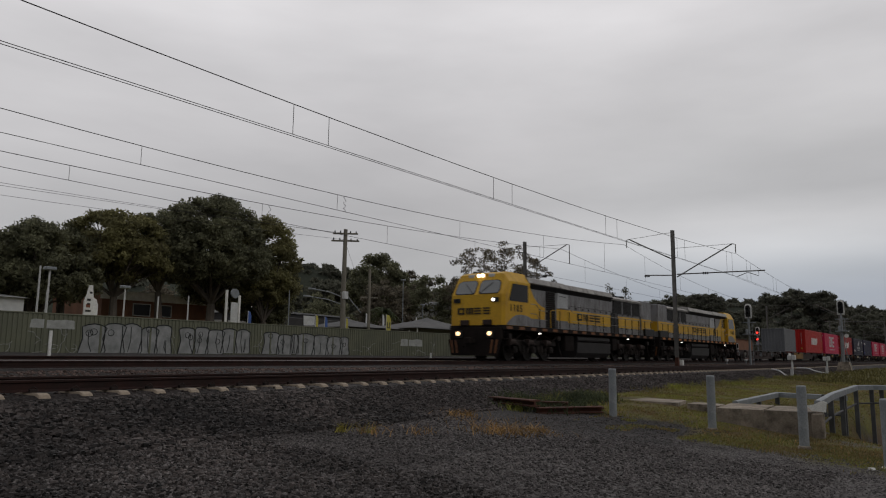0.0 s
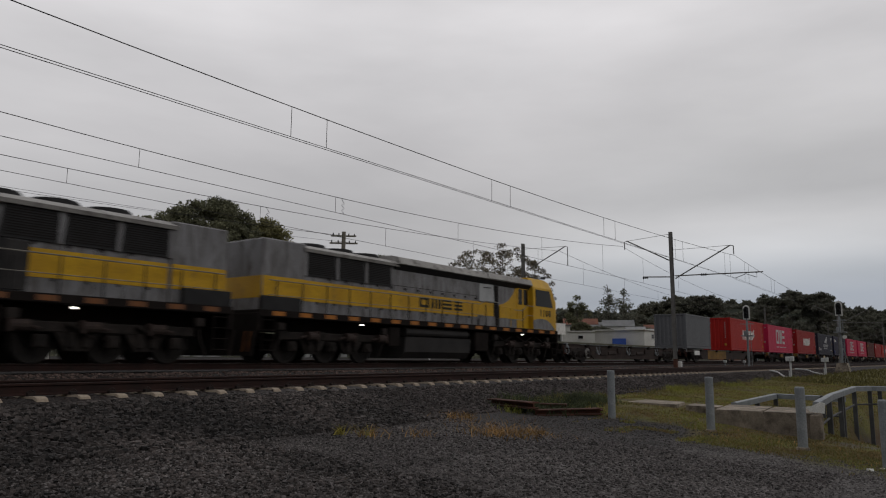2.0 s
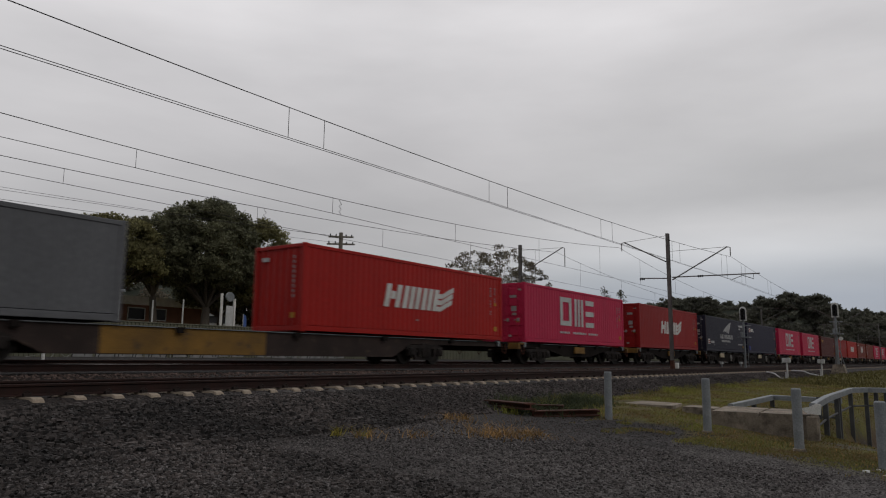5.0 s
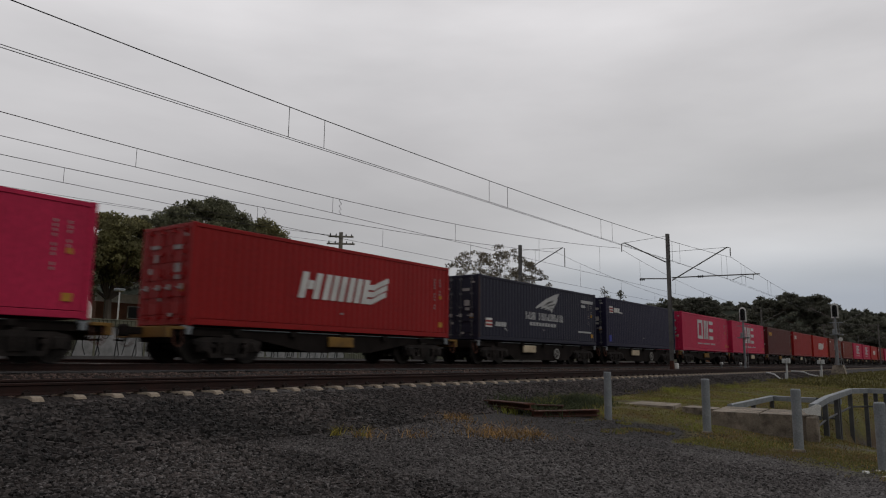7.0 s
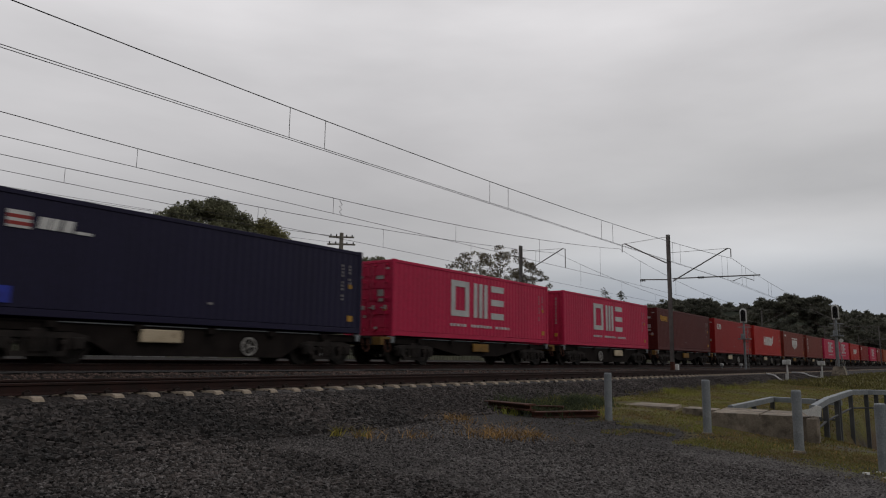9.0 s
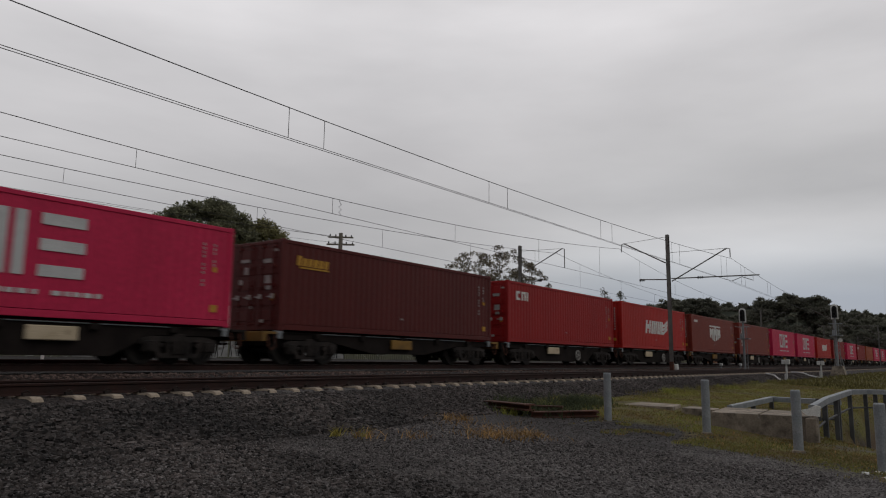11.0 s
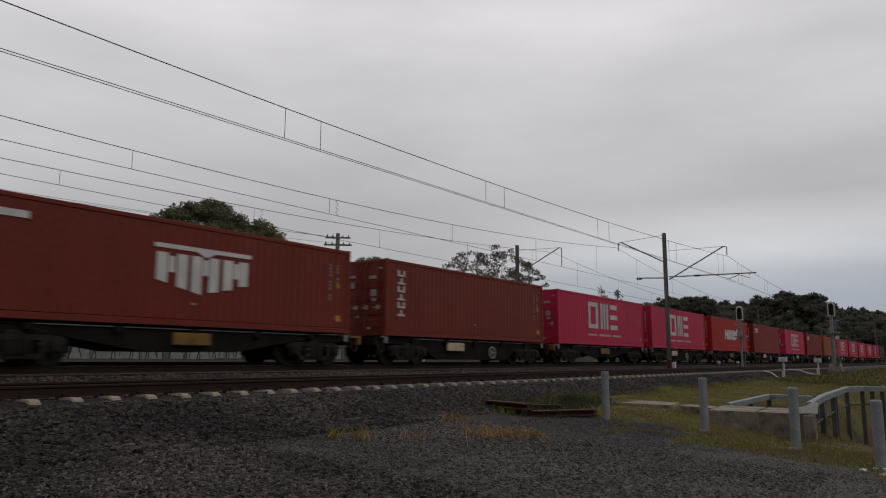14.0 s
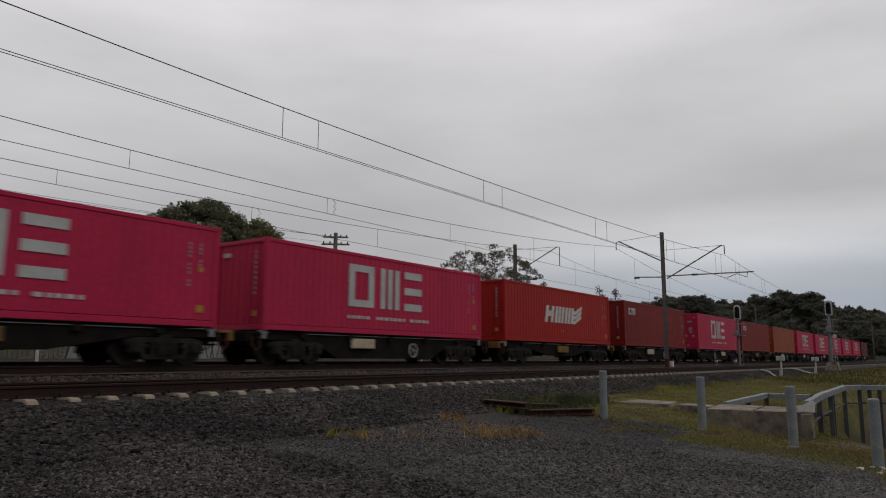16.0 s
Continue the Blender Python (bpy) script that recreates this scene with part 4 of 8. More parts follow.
def bogie_frame(axles, r, heavy):
    k = Kit()
    a0, a1 = axles[0], axles[-1]
    for s in (-1, 1):
        y0, y1 = (s * 0.98, s * 1.12) if not heavy else (s * 1.0, s * 1.16)
        y0, y1 = min(y0, y1), max(y0, y1)
        if not heavy:
            c = (a0 + a1) / 2
            k.prism([(a0 - 0.26, 0.52), (a0 - 0.26, 0.66), (a0 + 0.1, 0.74), (a1 - 0.1, 0.74), (a1 + 0.26, 0.66), (a1 + 0.26, 0.52), (a1 - 0.1, 0.60), (a0 + 0.1, 0.60)], "y", y0, y1)
            k.prism([(c - 0.62, 0.17), (c + 0.62, 0.17), (c + 0.58, 0.29), (c - 0.58, 0.29)], "y", y0, y1)
            for d in (-1, 1):
                k.prism([(c + d * 0.62, 0.17), (c + d * 0.56, 0.29), (c + d * (a1 - c - 0.30), 0.61), (c + d * (a1 - c - 0.10), 0.61)][::d], "y", y0, y1)
                k.box(c + d * 0.33 - 0.05, c + d * 0.33 + 0.05, y0, y1, 0.25, 0.64)
                k.box(c + d * 0.55 - 0.06, c + d * 0.55 + 0.06, s * 1.13 - 0.03, s * 1.13 + 0.03, 0.44, 0.56, 0.02)
            for q in (-0.16, 0.0, 0.16):
                k.tube([((a0 + a1) / 2 + q, y1 * 1.01 if s > 0 else y0 * 1.01, 0.28), ((a0 + a1) / 2 + q, y1 * 1.01 if s > 0 else y0 * 1.01, 0.62)], 0.07, 8)
        else:
            k.box(a0 - 0.55, a1 + 0.55, y0, y1, 0.72, 0.98, 0.03)
            for i in range(len(axles) - 1):
                m = (axles[i] + axles[i + 1]) / 2
                k.prism([(m - 0.55, 0.73), (m - 0.28, 0.30), (m + 0.28, 0.30), (m + 0.55, 0.73)], "y", y0 + 0.02, y1 - 0.02)
                k.tube([(m - 0.18, s * 1.18, 0.40), (m - 0.18, s * 1.18, 0.74)], 0.09, 8)
                k.tube([(m + 0.18, s * 1.18, 0.40), (m + 0.18, s * 1.18, 0.74)], 0.09, 8)
                k.tube([(m - 0.35, s * 1.26, 0.95), (m + 0.3, s * 1.26, 0.62)], 0.05, 6)
        for a in axles:
            k.box(a - 0.16, a + 0.16, s * 1.08 - 0.12, s * 1.08 + 0.12, r - 0.15, r + 0.17, 0.03)
            k.tube([(a, s * 1.16, r), (a, s * 1.24, r)], 0.11, 10)
    k.box((a0 + a1) / 2 - 0.2, (a0 + a1) / 2 + 0.2, -1.1, 1.1, 0.55, 0.82, 0.03)
    for a in axles:
        for s in (-1, 1):
            for q in (-1, 1):
                k.box(a + q * (r + 0.03) - 0.03, a + q * (r + 0.03) + 0.03, s * 0.75 - 0.06, s * 0.75 + 0.06, r - 0.14, r + 0.16)
    return k


def coupler_kit(s):
    k = Kit()
    k.box(min(0, s * 0.5), max(0, s * 0.5), -0.09, 0.09, 0.78, 0.98, 0.02)
    k.box(min(s * 0.42, s * 0.62), max(s * 0.42, s * 0.62), -0.17, 0.15, 0.72, 1.04, 0.04)
    k.tube([(0, 0.4, 0.85), (s * 0.25, 0.36, 0.6), (s * 0.55, 0.3, 0.62)], 0.03, 6)
    return k


def brake_wheel(parent, x, y, z, r=0.27):
    k = Kit().ring((0, 0, 0), "y", r - 0.05, r, 0.05, 24)
    k.ring((0, 0, 0), "y", 0.0, 0.06, 0.06, 10)
    for i in range(5):
        a = 2 * math.pi * i / 5
        k.tube([(0, 0, 0), (math.cos(a) * (r - 0.03), 0, math.sin(a) * (r - 0.03))], 0.018, 5)
    part("handbrake_wheel", shared(("hbw", r), lambda: k.mesh("handbrake_wheel", M_BRIGHTWHEEL)), None, parent, "pale handbrake wheel with five spokes", at=pose(x, y, z))


def wagon(x, L, label, bogies, sill=M_DUSTY, deck=1.0, deep=0.5, plate_at=None, wheel_at=None, plate=M_CREAM, ends=M_UNDER, patch=None, white_at=()):
    """A skeletal container wagon: fishbelly sills, cross bars, bogies, couplers, brake gear."""
    w = thing("container_wagon", label, "wagon", group="wagons of the train")
    b0, b1 = bogies[0] + 1.3, bogies[-1] - 1.3

    def side(yy0, yy1):
        k = Kit()
        c0, c1 = ((b0 + b1) / 2 - 1.5, (b0 + b1) / 2 + 1.5) if ends is M_YSILL else (b0 + 0.6, b1 - 0.6)
        k.prism([(0.05, deck - 0.22), (0.05, deck), (L - 0.05, deck), (L - 0.05, deck - 0.22), (b1 + 0.5, deck - 0.24), (c1, deck - deep), (c0, deck - deep), (b0 - 0.5, deck - 0.24)], "y", yy0, yy1)
        k.box(0.05, L - 0.05, yy0 - 0.05, yy1 + 0.05, deck - 0.03, deck)
        return k

    for yy in (-1.05, 0.97):
        part("side_sill", shared(("sill", L, sill.name, ends.name, tuple(bogies), yy, deck, deep), lambda: side(yy, yy + 0.08).mesh("side_sill", sill)), None, w)

    part("centre_sill", shared(("centre", L, deck), lambda: Kit().box(0.1, L - 0.1, -0.2, 0.2, deck - 0.42, deck - 0.06).mesh("centre_sill", M_UNDER)), None, w)
    bar = shared(("bar", deck), lambda: Kit().box(-0.12, 0.12, -1.2, 1.2, deck - 0.16, deck - 0.01).mesh("cross_bar", M_UNDER))
    for i in range(1, 6):
        part("cross_bar", bar, None, w, at=pose(0.15 + i * (L - 0.3) / 6, 0, 0))
    for s, xx in ((-1, 0.0), (1, L)):
        part("headstock", shared(("head", deck, s, ends.name), lambda: Kit().box(min(0, -s * 0.14), max(0, -s * 0.14), -1.22, 1.22, deck - 0.30, deck, 0.01).box(min(-s * 0.14, -s * 0.55), max(-s * 0.14, -s * 0.55), -1.22, 1.22, deck - 0.08, deck, 0.01).mesh("headstock", ends)), None, w, at=pose(xx, 0, 0))
        for q in (-1, 1):
            k = Kit()
            k.tube([(-s * 0.22, q * 1.16, deck - 0.05), (-s * 0.22, q * 1.24, deck - 0.45), (-s * 0.34, q * 1.24, deck - 0.55), (-s * 0.50, q * 1.24, deck - 0.45), (-s * 0.50, q * 1.16, deck - 0.05)], 0.022, 5)
            part("step_loop", shared(("step", s, q, deck), lambda: k.mesh("step_loop", M_RUST)), None, w, "bent steel step loop", at=pose(xx, 0, 0))
            lock = shared(("lock", q), lambda: Kit().box(-0.13, 0.13, q * 1.08 - 0.09, q * 1.08 + 0.09, 0.0, 0.09, 0.02).box(-0.08, 0.08, q * 1.14 - 0.04, q * 1.14 + 0.04, -0.16, 0.02, 0.01).mesh("twist_lock", M_GALV))
            part("twist_lock", lock, None, w, "worn container lock", at=pose(0.71 if s < 0 else L - 0.71, 0, deck - 0.05))
        part("coupler", shared(("coup", s), lambda: coupler_kit(s).mesh("coupler", M_UNDER)), None, w, at=pose(xx, 0, 0))
    for bx in bogies:
        bogie(w, bx, (-0.9, 0.9))
    mid = (bogies[0] + bogies[-1]) / 2

    def gear():
        k = Kit()
        k.tube([(mid - 1.0, 0.3, 0.62), (mid + 0.1, 0.3, 0.62)], 0.2, 10)
        k.box(mid + 0.5, mid + 0.9, -0.6, -0.2, 0.42, 0.75, 0.03)
        k.tube([(b0, -0.5, 0.5), (b1, -0.5, 0.5)], 0.025, 6)
        k.box(mid - 2.0, mid - 1.5, -1.0, -0.6, 0.5, 0.8, 0.03)
        return k

    part("deck_edge", shared(("edge", L, deck), lambda: Kit().box(2.4, L - 2.4, -1.118, -1.102, deck - 0.028, deck - 0.006).mesh("deck_edge", M_GALV)), None, w, "thin pale strip along the edge of the deck")
    for q in white_at:
        bk = part("white_bracket", shared("bracket", lambda: Kit().box(-0.08, 0.05, -1.16, -1.06, 0.50, 0.70, 0.02).tube([(-0.2, -1.14, 0.9), (-0.2, -1.2, 0.55), (0.0, -1.2, 0.45), (0.2, -1.2, 0.55), (0.2, -1.14, 0.9)], 0.02, 5).mesh("white_bracket", M_GALV)), None, w, "chipped white bracket", at=pose(q, 0, 0))
        part("valve_box", shared("valve", lambda: Kit().box(0.5, 1.3, -1.12, -0.7, 0.42, 0.8, 0.03).tube([(1.6, -0.95, 0.55), (2.7, -0.95, 0.55)], 0.16, 10).box(2.9, 3.2, -1.15, -0.9, 0.55, 0.85, 0.02).mesh("valve_box", M_DUSTY)), None, w, "dusty brake valve box", at=pose(q, 0, 0))
    if patch:
        part("yellow_sill_section", Kit().box(patch[0], patch[1], -1.062, -1.052, deck - deep * 0.98, deck - 0.04), M_YSILL, w, "faded yellow stretch of the sill")
    part("brake_gear", shared(("gear", L, tuple(bogies)), lambda: gear().mesh("brake_gear", M_UNDER)), None, w)
    if plate_at is not None:
        pk = Kit().box(-0.60, 0.60, -0.05, 0.05, -0.17, 0.17, 0.02)
        part("data_plate", shared(("plate", plate.name), lambda: pk.mesh("data_plate", plate)), None, w, "cream-coloured data plate", at=pose(plate_at, -1.16, 0.72))
    if wheel_at is not None:
        brake_wheel(w, wheel_at, -1.16, 0.52)
    return on_track(w, x, 0.0)


# ---- locomotives
def plate_poly(k, pts, y0, y1):
    k.prism(pts, "y", min(y0, y1), max(y0, y1))




def lettering(text, size, material):
    """Flat raised characters in the built-in font, as a mesh."""
    cu = bpy.data.curves.new("lettering", "FONT")
    cu.body, cu.size, cu.extrude, cu.resolution_u = text, size, 0.006, 2
    cu.offset = 0.010
    tmp = new("lettering", cu)
    me = bpy.data.meshes.new_from_object(tmp.evaluated_get(bpy.context.evaluated_depsgraph_get()))
    bpy.data.objects.remove(tmp)
    me.materials.clear()
    me.materials.append(material)
    return me


CAB_SWEEP = [(4.42, 2.60), (4.0, 2.68), (3.6, 2.85), (3.3, 3.08), (3.05, 3.36), (2.95, 3.62)]


def locomotive(x, turn, label, lit, number):
    """A single-cab diesel: cab at x = 0, hood behind it, z from the rail head."""
    L = 18.9
    e = thing("diesel_locomotive", label, "locomotive", group="locomotives of the train")
    # underframe
    k = Kit()
    k.box(0.0, L, -1.45, 1.45, 1.38, 1.60, 0.02)
    k.box(0.6, L - 0.4, -0.5, 0.5, 1.0, 1.40)
    part("underframe", k, M_UNDER, e)
    for s in (-1, 1):
        tape = M_ORANGE if lit else M_REFLECT
        stripe = shared(("sill_stripe", lit), lambda: Kit().box(0, 0.50, -0.006, 0.006, 1.43, 1.56).mesh("sill_stripe", tape))
        for i in range(17):
            part("sill_stripe", stripe, None, e, "orange reflective stripe on the sill", at=pose(0.35 + 1.1 * i, s * 1.452, 0))
    # hood
    part("hood", Kit().box(2.5, 17.05, -1.18, 1.18, 1.58, 3.66, 0.03), M_LGREY, e, "dusty grey hood")
    part("end_cabinet", Kit().box(17.0, L - 0.15, -1.28, 1.28, 1.58, 3.80, 0.04), M_LGREY, e, "grey equipment cabinet at the hood's end")
    part("yellow_band", Kit().box(L - 0.154, L - 0.144, -1.24, 1.24, 1.97, 2.64), M_YELLOW, e, "yellow band across the hood's end")
    for s in (-1, 1):
        part("end_box", Kit().box(17.3, L - 0.05, s * 1.36 - 0.08, s * 1.36 + 0.08, 1.58, 2.02, 0.02), M_BLACK, e, "dark box on the walkway")
    k = Kit()
    for s in (-1, 1):
        for q in range(12):
            a = 6.95 + q * 0.80
            k.box(a, a + 0.012, s * 1.182 - 0.006, s * 1.182 + 0.006, 1.64, 2.85)
            k.box(a + 0.1, a + 0.18, s * 1.19 - 0.012, s * 1.19 + 0.012, 2.72, 2.80)
            k.box(a + 0.62, a + 0.68, s * 1.19 - 0.012, s * 1.19 + 0.012, 1.9, 1.98)
        k.box(6.9, 16.9, s * 1.182 - 0.006, s * 1.182 + 0.006, 2.86, 2.875)
    tagged(part("hood_seam", k, M_UNDER, e, "thin dark door seams and catches along the hood"), kind="stuff")
    for s in (-1, 1):
        part("yellow_band", Kit().box(6.95, 16.95, s * 1.184 - 0.006, s * 1.184 + 0.006, 1.97, 2.64), M_YELLOW, e, "yellow band along the hood side")
        part("yellow_band", Kit().box(17.02, L - 0.17, s * 1.284 - 0.006, s * 1.284 + 0.006, 1.97, 2.64), M_YELLOW, e, "yellow band along the hood's end")
        reach = 0.0 if s < 0 else 0.75
        curve = [(a + reach, b) for a, b in CAB_SWEEP]
        k = Kit()
        plate_poly(k, [(2.55, 2.02), (4.42 + reach, 2.02)] + curve + [(2.55, 3.62)], s * 1.178, s * 1.190)
        part("yellow_sweep", k, M_YELLOW, e, "yellow panel that sweeps down behind the cab")
        k = Kit()
        plate_poly(k, [(5.65, 2.05), (6.93, 2.05), (6.93, 2.64), (5.65, 2.64)], s * 1.178, s * 1.190)
        part("yellow_band", k, M_YELLOW, e, "short length of the yellow band")
        k = Kit()
        lo, hi = (4.5, 5.5) if s < 0 else (5.25, 5.62)
        k.box(lo, hi, s * 1.190 - 0.008, s * 1.190 + 0.008, 1.62, 3.50)
        part("louvre_panel", k, M_BLACK, e, "black louvred intake panel")
        k = Kit()
        for i in range(17):
            z = 1.68 + i * 0.105
            k.prism([(s * 1.198, z), (s * 1.235, z), (s * 1.198, z + 0.06)], "x", lo + 0.06, hi - 0.06)
        part("louvre_slats", k, M_UNDER, e, "dark horizontal slats")
        k = Kit()
        k.prism([(5.62, 2.66), (6.86, 2.66), (6.86, 3.42), (5.72, 3.46)], "y", s * 1.20 - 0.03, s * 1.20 + 0.03)
        part("access_panel", k, M_PANEL, e, "pale grey access panel")
        k = Kit()
        k.prism([(5.62, 1.62), (6.90, 1.62), (6.90, 1.86), (6.70, 2.03), (5.62, 2.03)], "y", s * 1.22 - 0.04, s * 1.22 + 0.04)
        part("step_panel", k, M_LGREY, e)
        part("grab_bar", Kit().tube([(5.9, s * 1.25, 3.3), (6.55, s * 1.25, 3.28)], 0.015, 5), M_UNDER, e)
        for a in (12.72, 14.16, 15.60):
            k = Kit()
            k.prism([(a, 2.80), (a + 1.36, 2.80), (a + 1.28, 3.56), (a + 0.08, 3.56)], "y", s * 1.20 - 0.03, s * 1.20 + 0.03)
            r = part("radiator_screen", k, M_BLACK, e, "black radiator screen")
            k = Kit()
            for i in range(11):
                k.box(a + 0.1, a + 1.26, s * 1.236 - 0.006, s * 1.236 + 0.006, 2.87 + i * 0.06, 2.885 + i * 0.06)
            part("screen_bars", k, M_UNDER, r)
            part("screen_frame", Kit().box(a + 1.30, a + 1.42, s * 1.225 - 0.02, s * 1.225 + 0.02, 2.78, 3.58, 0.01), M_LGREY, r, "grey pillar between the screens")
        if lit and s < 0:
            # no hole is cut: a flat black plate stands for the doorway's shade
            part("doorway_shade", Kit().box(12.45, 12.90, s * 1.192 - 0.01, s * 1.192 + 0.01, 1.62, 2.78), M_BLACK, e, "black plate painted as the shade of an open doorway")
            leaf = part("hood_door", Kit().box(12.90, 13.42, s * 1.21 - 0.02, s * 1.21 + 0.02, 1.64, 2.76, 0.01), M_TANK, e, "dark grey hood door folded open")
            part("door_catch", Kit().box(12.96, 13.02, s * 1.24 - 0.012, s * 1.24 + 0.012, 2.1, 2.25), M_BLACK, leaf)
        # brand blocks
        y0 = s * 1.19
        for group in (((8.0, 2.15, 0.12, 0.40), (8.5, 2.15, 0.12, 0.40), (8.12, 2.15, 0.38, 0.10), (8.12, 2.45, 0.38, 0.10)), ((8.78, 2.15, 0.14, 0.40), (9.01, 2.15, 0.14, 0.40), (9.24, 2.15, 0.14, 0.40)),
                      ((9.54, 2.15, 0.62, 0.09), (9.54, 2.305, 0.62, 0.09), (9.54, 2.46, 0.62, 0.09)), ((10.32, 2.15, 0.60, 0.09), (10.32, 2.305, 0.60, 0.09), (10.32, 2.46, 0.60, 0.09))):
            k = Kit()
            for a, b, w, h in group:
                aa = a if s < 0 else 19.0 - a - w
                k.box(aa, aa + w, y0 - 0.012, y0 + 0.012, b, b + h)
            part("brand_block", k, M_BADGE, e, "dark block shape on the yellow band")
    # roof
    k = Kit()
    k.prism([(-1.36, 3.66), (-1.41, 3.70), (-1.30, 3.96), (-0.9, 4.05), (0.9, 4.05), (1.30, 3.96), (1.41, 3.70), (1.36, 3.66), (1.1, 3.60), (-1.1, 3.60)], "x", 2.45, 6.3)
    k.prism([(-1.34, 3.64), (-1.39, 3.68), (-1.28, 3.93), (-0.9, 4.02), (0.9, 4.02), (1.28, 3.93), (1.39, 3.68), (1.34, 3.64), (1.1, 3.60), (-1.1, 3.60)], "x", 6.33, 12.4)
    k.prism([(-1.30, 3.56), (-1.34, 3.66), (-1.05, 3.80), (1.05, 3.80), (1.34, 3.66), (1.30, 3.56)], "x", 12.4, 17.1)
    part("roof", k, M_LROOF, e, "weathered grey roof, paled for the sky it reflects")
    # shade beneath the roof lip is put in as a black sloping strip
    for s in (-1, 1):
        k = Kit().prism([(s * 1.17, 3.44), (s * 1.36, 3.655), (s * 1.1, 3.62)], "x", 2.5, 12.55)
        part("roof_soffit", k, M_BLACK, e, "sloping underside of the roof edge, blackened as shade")
    for a in (13.0, 14.4, 15.8):
        k = Kit().ring((a, 0, 3.88), "z", 0.0, 0.62, 0.20, 24)
        k.ring((a, 0, 4.0), "z", 0.05, 0.58, 0.04, 24)
        part("radiator_fan", k, M_BLACK, e, "black round roof fan")
    k = Kit().box(8.2, 8.9, -0.3, 0.3, 3.98, 4.13, 0.03)
    part("exhaust", k, M_UNDER, e)
    # cab
    k = Kit()
    prof = [(0.0, 1.60), (0.05, 3.00), (0.42, 3.72), (0.52, 3.98), (0.85, 4.10), (2.5, 4.10), (2.5, 1.60)]
    n = len(prof)
    w_at = [1.36, 1.38, 1.30, 1.20, 1.12, 1.12, 1.45]
    cab_l = [(p[0] + (0.0), -w, p[1]) for p, w in zip(prof, w_at)]
    cab_r = [(p[0], w, p[1]) for p, w in zip(prof, w_at)]
    hips = [(0.20, 1.45, 1.60), (0.26, 1.45, 3.00), (0.58, 1.43, 3.62), (2.5, 1.43, 3.62), (2.5, 1.45, 3.00)]
    vs = cab_l + cab_r + [(a, -b, c) for a, b, c in hips] + hips
    A, B, C, D = 0, n, 2 * n, 2 * n + 5
    fs = [(A + i, A + i + 1, B + i + 1, B + i) for i in range(5)]
    for O, H in ((A, C), (B, D)):
        fs += [(O, H, H + 1, O + 1), (O + 1, H + 1, H + 2, O + 2), (O + 2, H + 2, O + 3), (O + 3, H + 2, O + 4), (O + 4, H + 2, H + 3, O + 5), (H, O + 6, H + 4, H + 1), (H + 1, H + 4, H + 3, H + 2)]
    fs += [(A + 5, A + 6, B + 6, B + 5), (C + 3, C + 4, A + 6, A + 5), (D + 3, B + 5, B + 6, D + 4)]
    k.add(vs, fs)
    part("cab", k, M_YELLOW, e, "yellow cab with a raked windscreen")
    door = part("cab_door", Kit().box(2.55, 3.62, 1.17, 1.215, 1.62, 3.58, 0.01), M_YELLOW, e, "yellow cab door panel")
    for a, w in ((2.62, 0.40), (3.14, 0.36)):
        part("door_window", Kit().box(a, a + w, 1.20, 1.228, 2.72, 3.46, 0.01), M_GLASS, door, "dark door window")
    # windscreens lie on the raked face
    d = Vector((0.37, 0, 0.72)).normalized()
    nrm = Vector((-d.z, 0, d.x))
    for s in (-1, 1):
        base = Vector((0.05, 0, 3.00)) + d * 0.05
        outline = [(0.13, 0.06), (0.20, 0.0), (1.06, 0.0), (1.16, 0.05), (1.20, 0.16), (1.17, 0.50), (1.10, 0.62), (0.96, 0.69), (0.26, 0.69), (0.16, 0.64), (0.10, 0.52)]
        for nm, grow, lift, m in (("screen_gasket", 0.045, 0.010, M_RUBBER), ("windscreen", 0.0, 0.024, M_SCREEN)):
            cx, cz = 0.64, 0.345
            pts = [base + Vector((0, s * (cx + (a - cx) * (1 + grow * 1.5)), 0)) + d * (cz + (b - cz) * (1 + grow * 2)) for a, b in outline]
            kk = Kit()
            m0 = len(pts)
            kk.add([p - nrm * 0.02 for p in pts] + [p + nrm * lift for p in pts], [tuple(range(m0)), tuple(range(m0, 2 * m0))] + [(i, (i + 1) % m0, m0 + (i + 1) % m0, m0 + i) for i in range(m0)])
            part(nm, kk, m, e, "rubber seal round the windscreen" if nm == "screen_gasket" else "sky-reflecting windscreen pane")
        kk = Kit().tube([base + Vector((0, s * 0.2, 0)) + nrm * 0.05, base + Vector((0, s * 0.75, 0)) + d * 0.55 + nrm * 0.05], 0.012, 5)
        part("wiper", kk, M_BLACK, e)
        kk = Kit().prism([(0.52, 2.72), (2.26, 2.72), (2.26, 3.52), (0.88, 3.52)], "y", s * 1.40, s * 1.464)
        part("side_window", kk, M_GLASS, e, "dark cab side window")
        kk = Kit()
        plate_poly(kk, [(0.30, 1.61), (2.5, 1.61), (2.5, 2.02), (2.1, 2.10), (1.6, 2.13), (1.15, 2.08), (0.75, 1.93), (0.48, 1.76)], s * 1.445, s * 1.457)
        part("grey_swoosh", kk, M_LGREY, e, "grey curved patch under the cab window")
        for i, ch in enumerate(number):
            part("digit", shared("digit " + ch, lambda: lettering(ch, 0.46, M_BADGE)), None, e, "dark digit of the fleet number " + number, at=pose((0.60 + 0.30 * i) if s < 0 else (1.88 - 0.30 * i), s * 1.46, 2.25, 90, 0, 0 if s < 0 else 180))
        kk = Kit()
        kk.box(-0.02, 0.02, s * 1.05 - 0.19, s * 1.05 + 0.19, 2.64, 2.84, 0.01)
        part("lamp_recess", kk, M_BLACK, e)
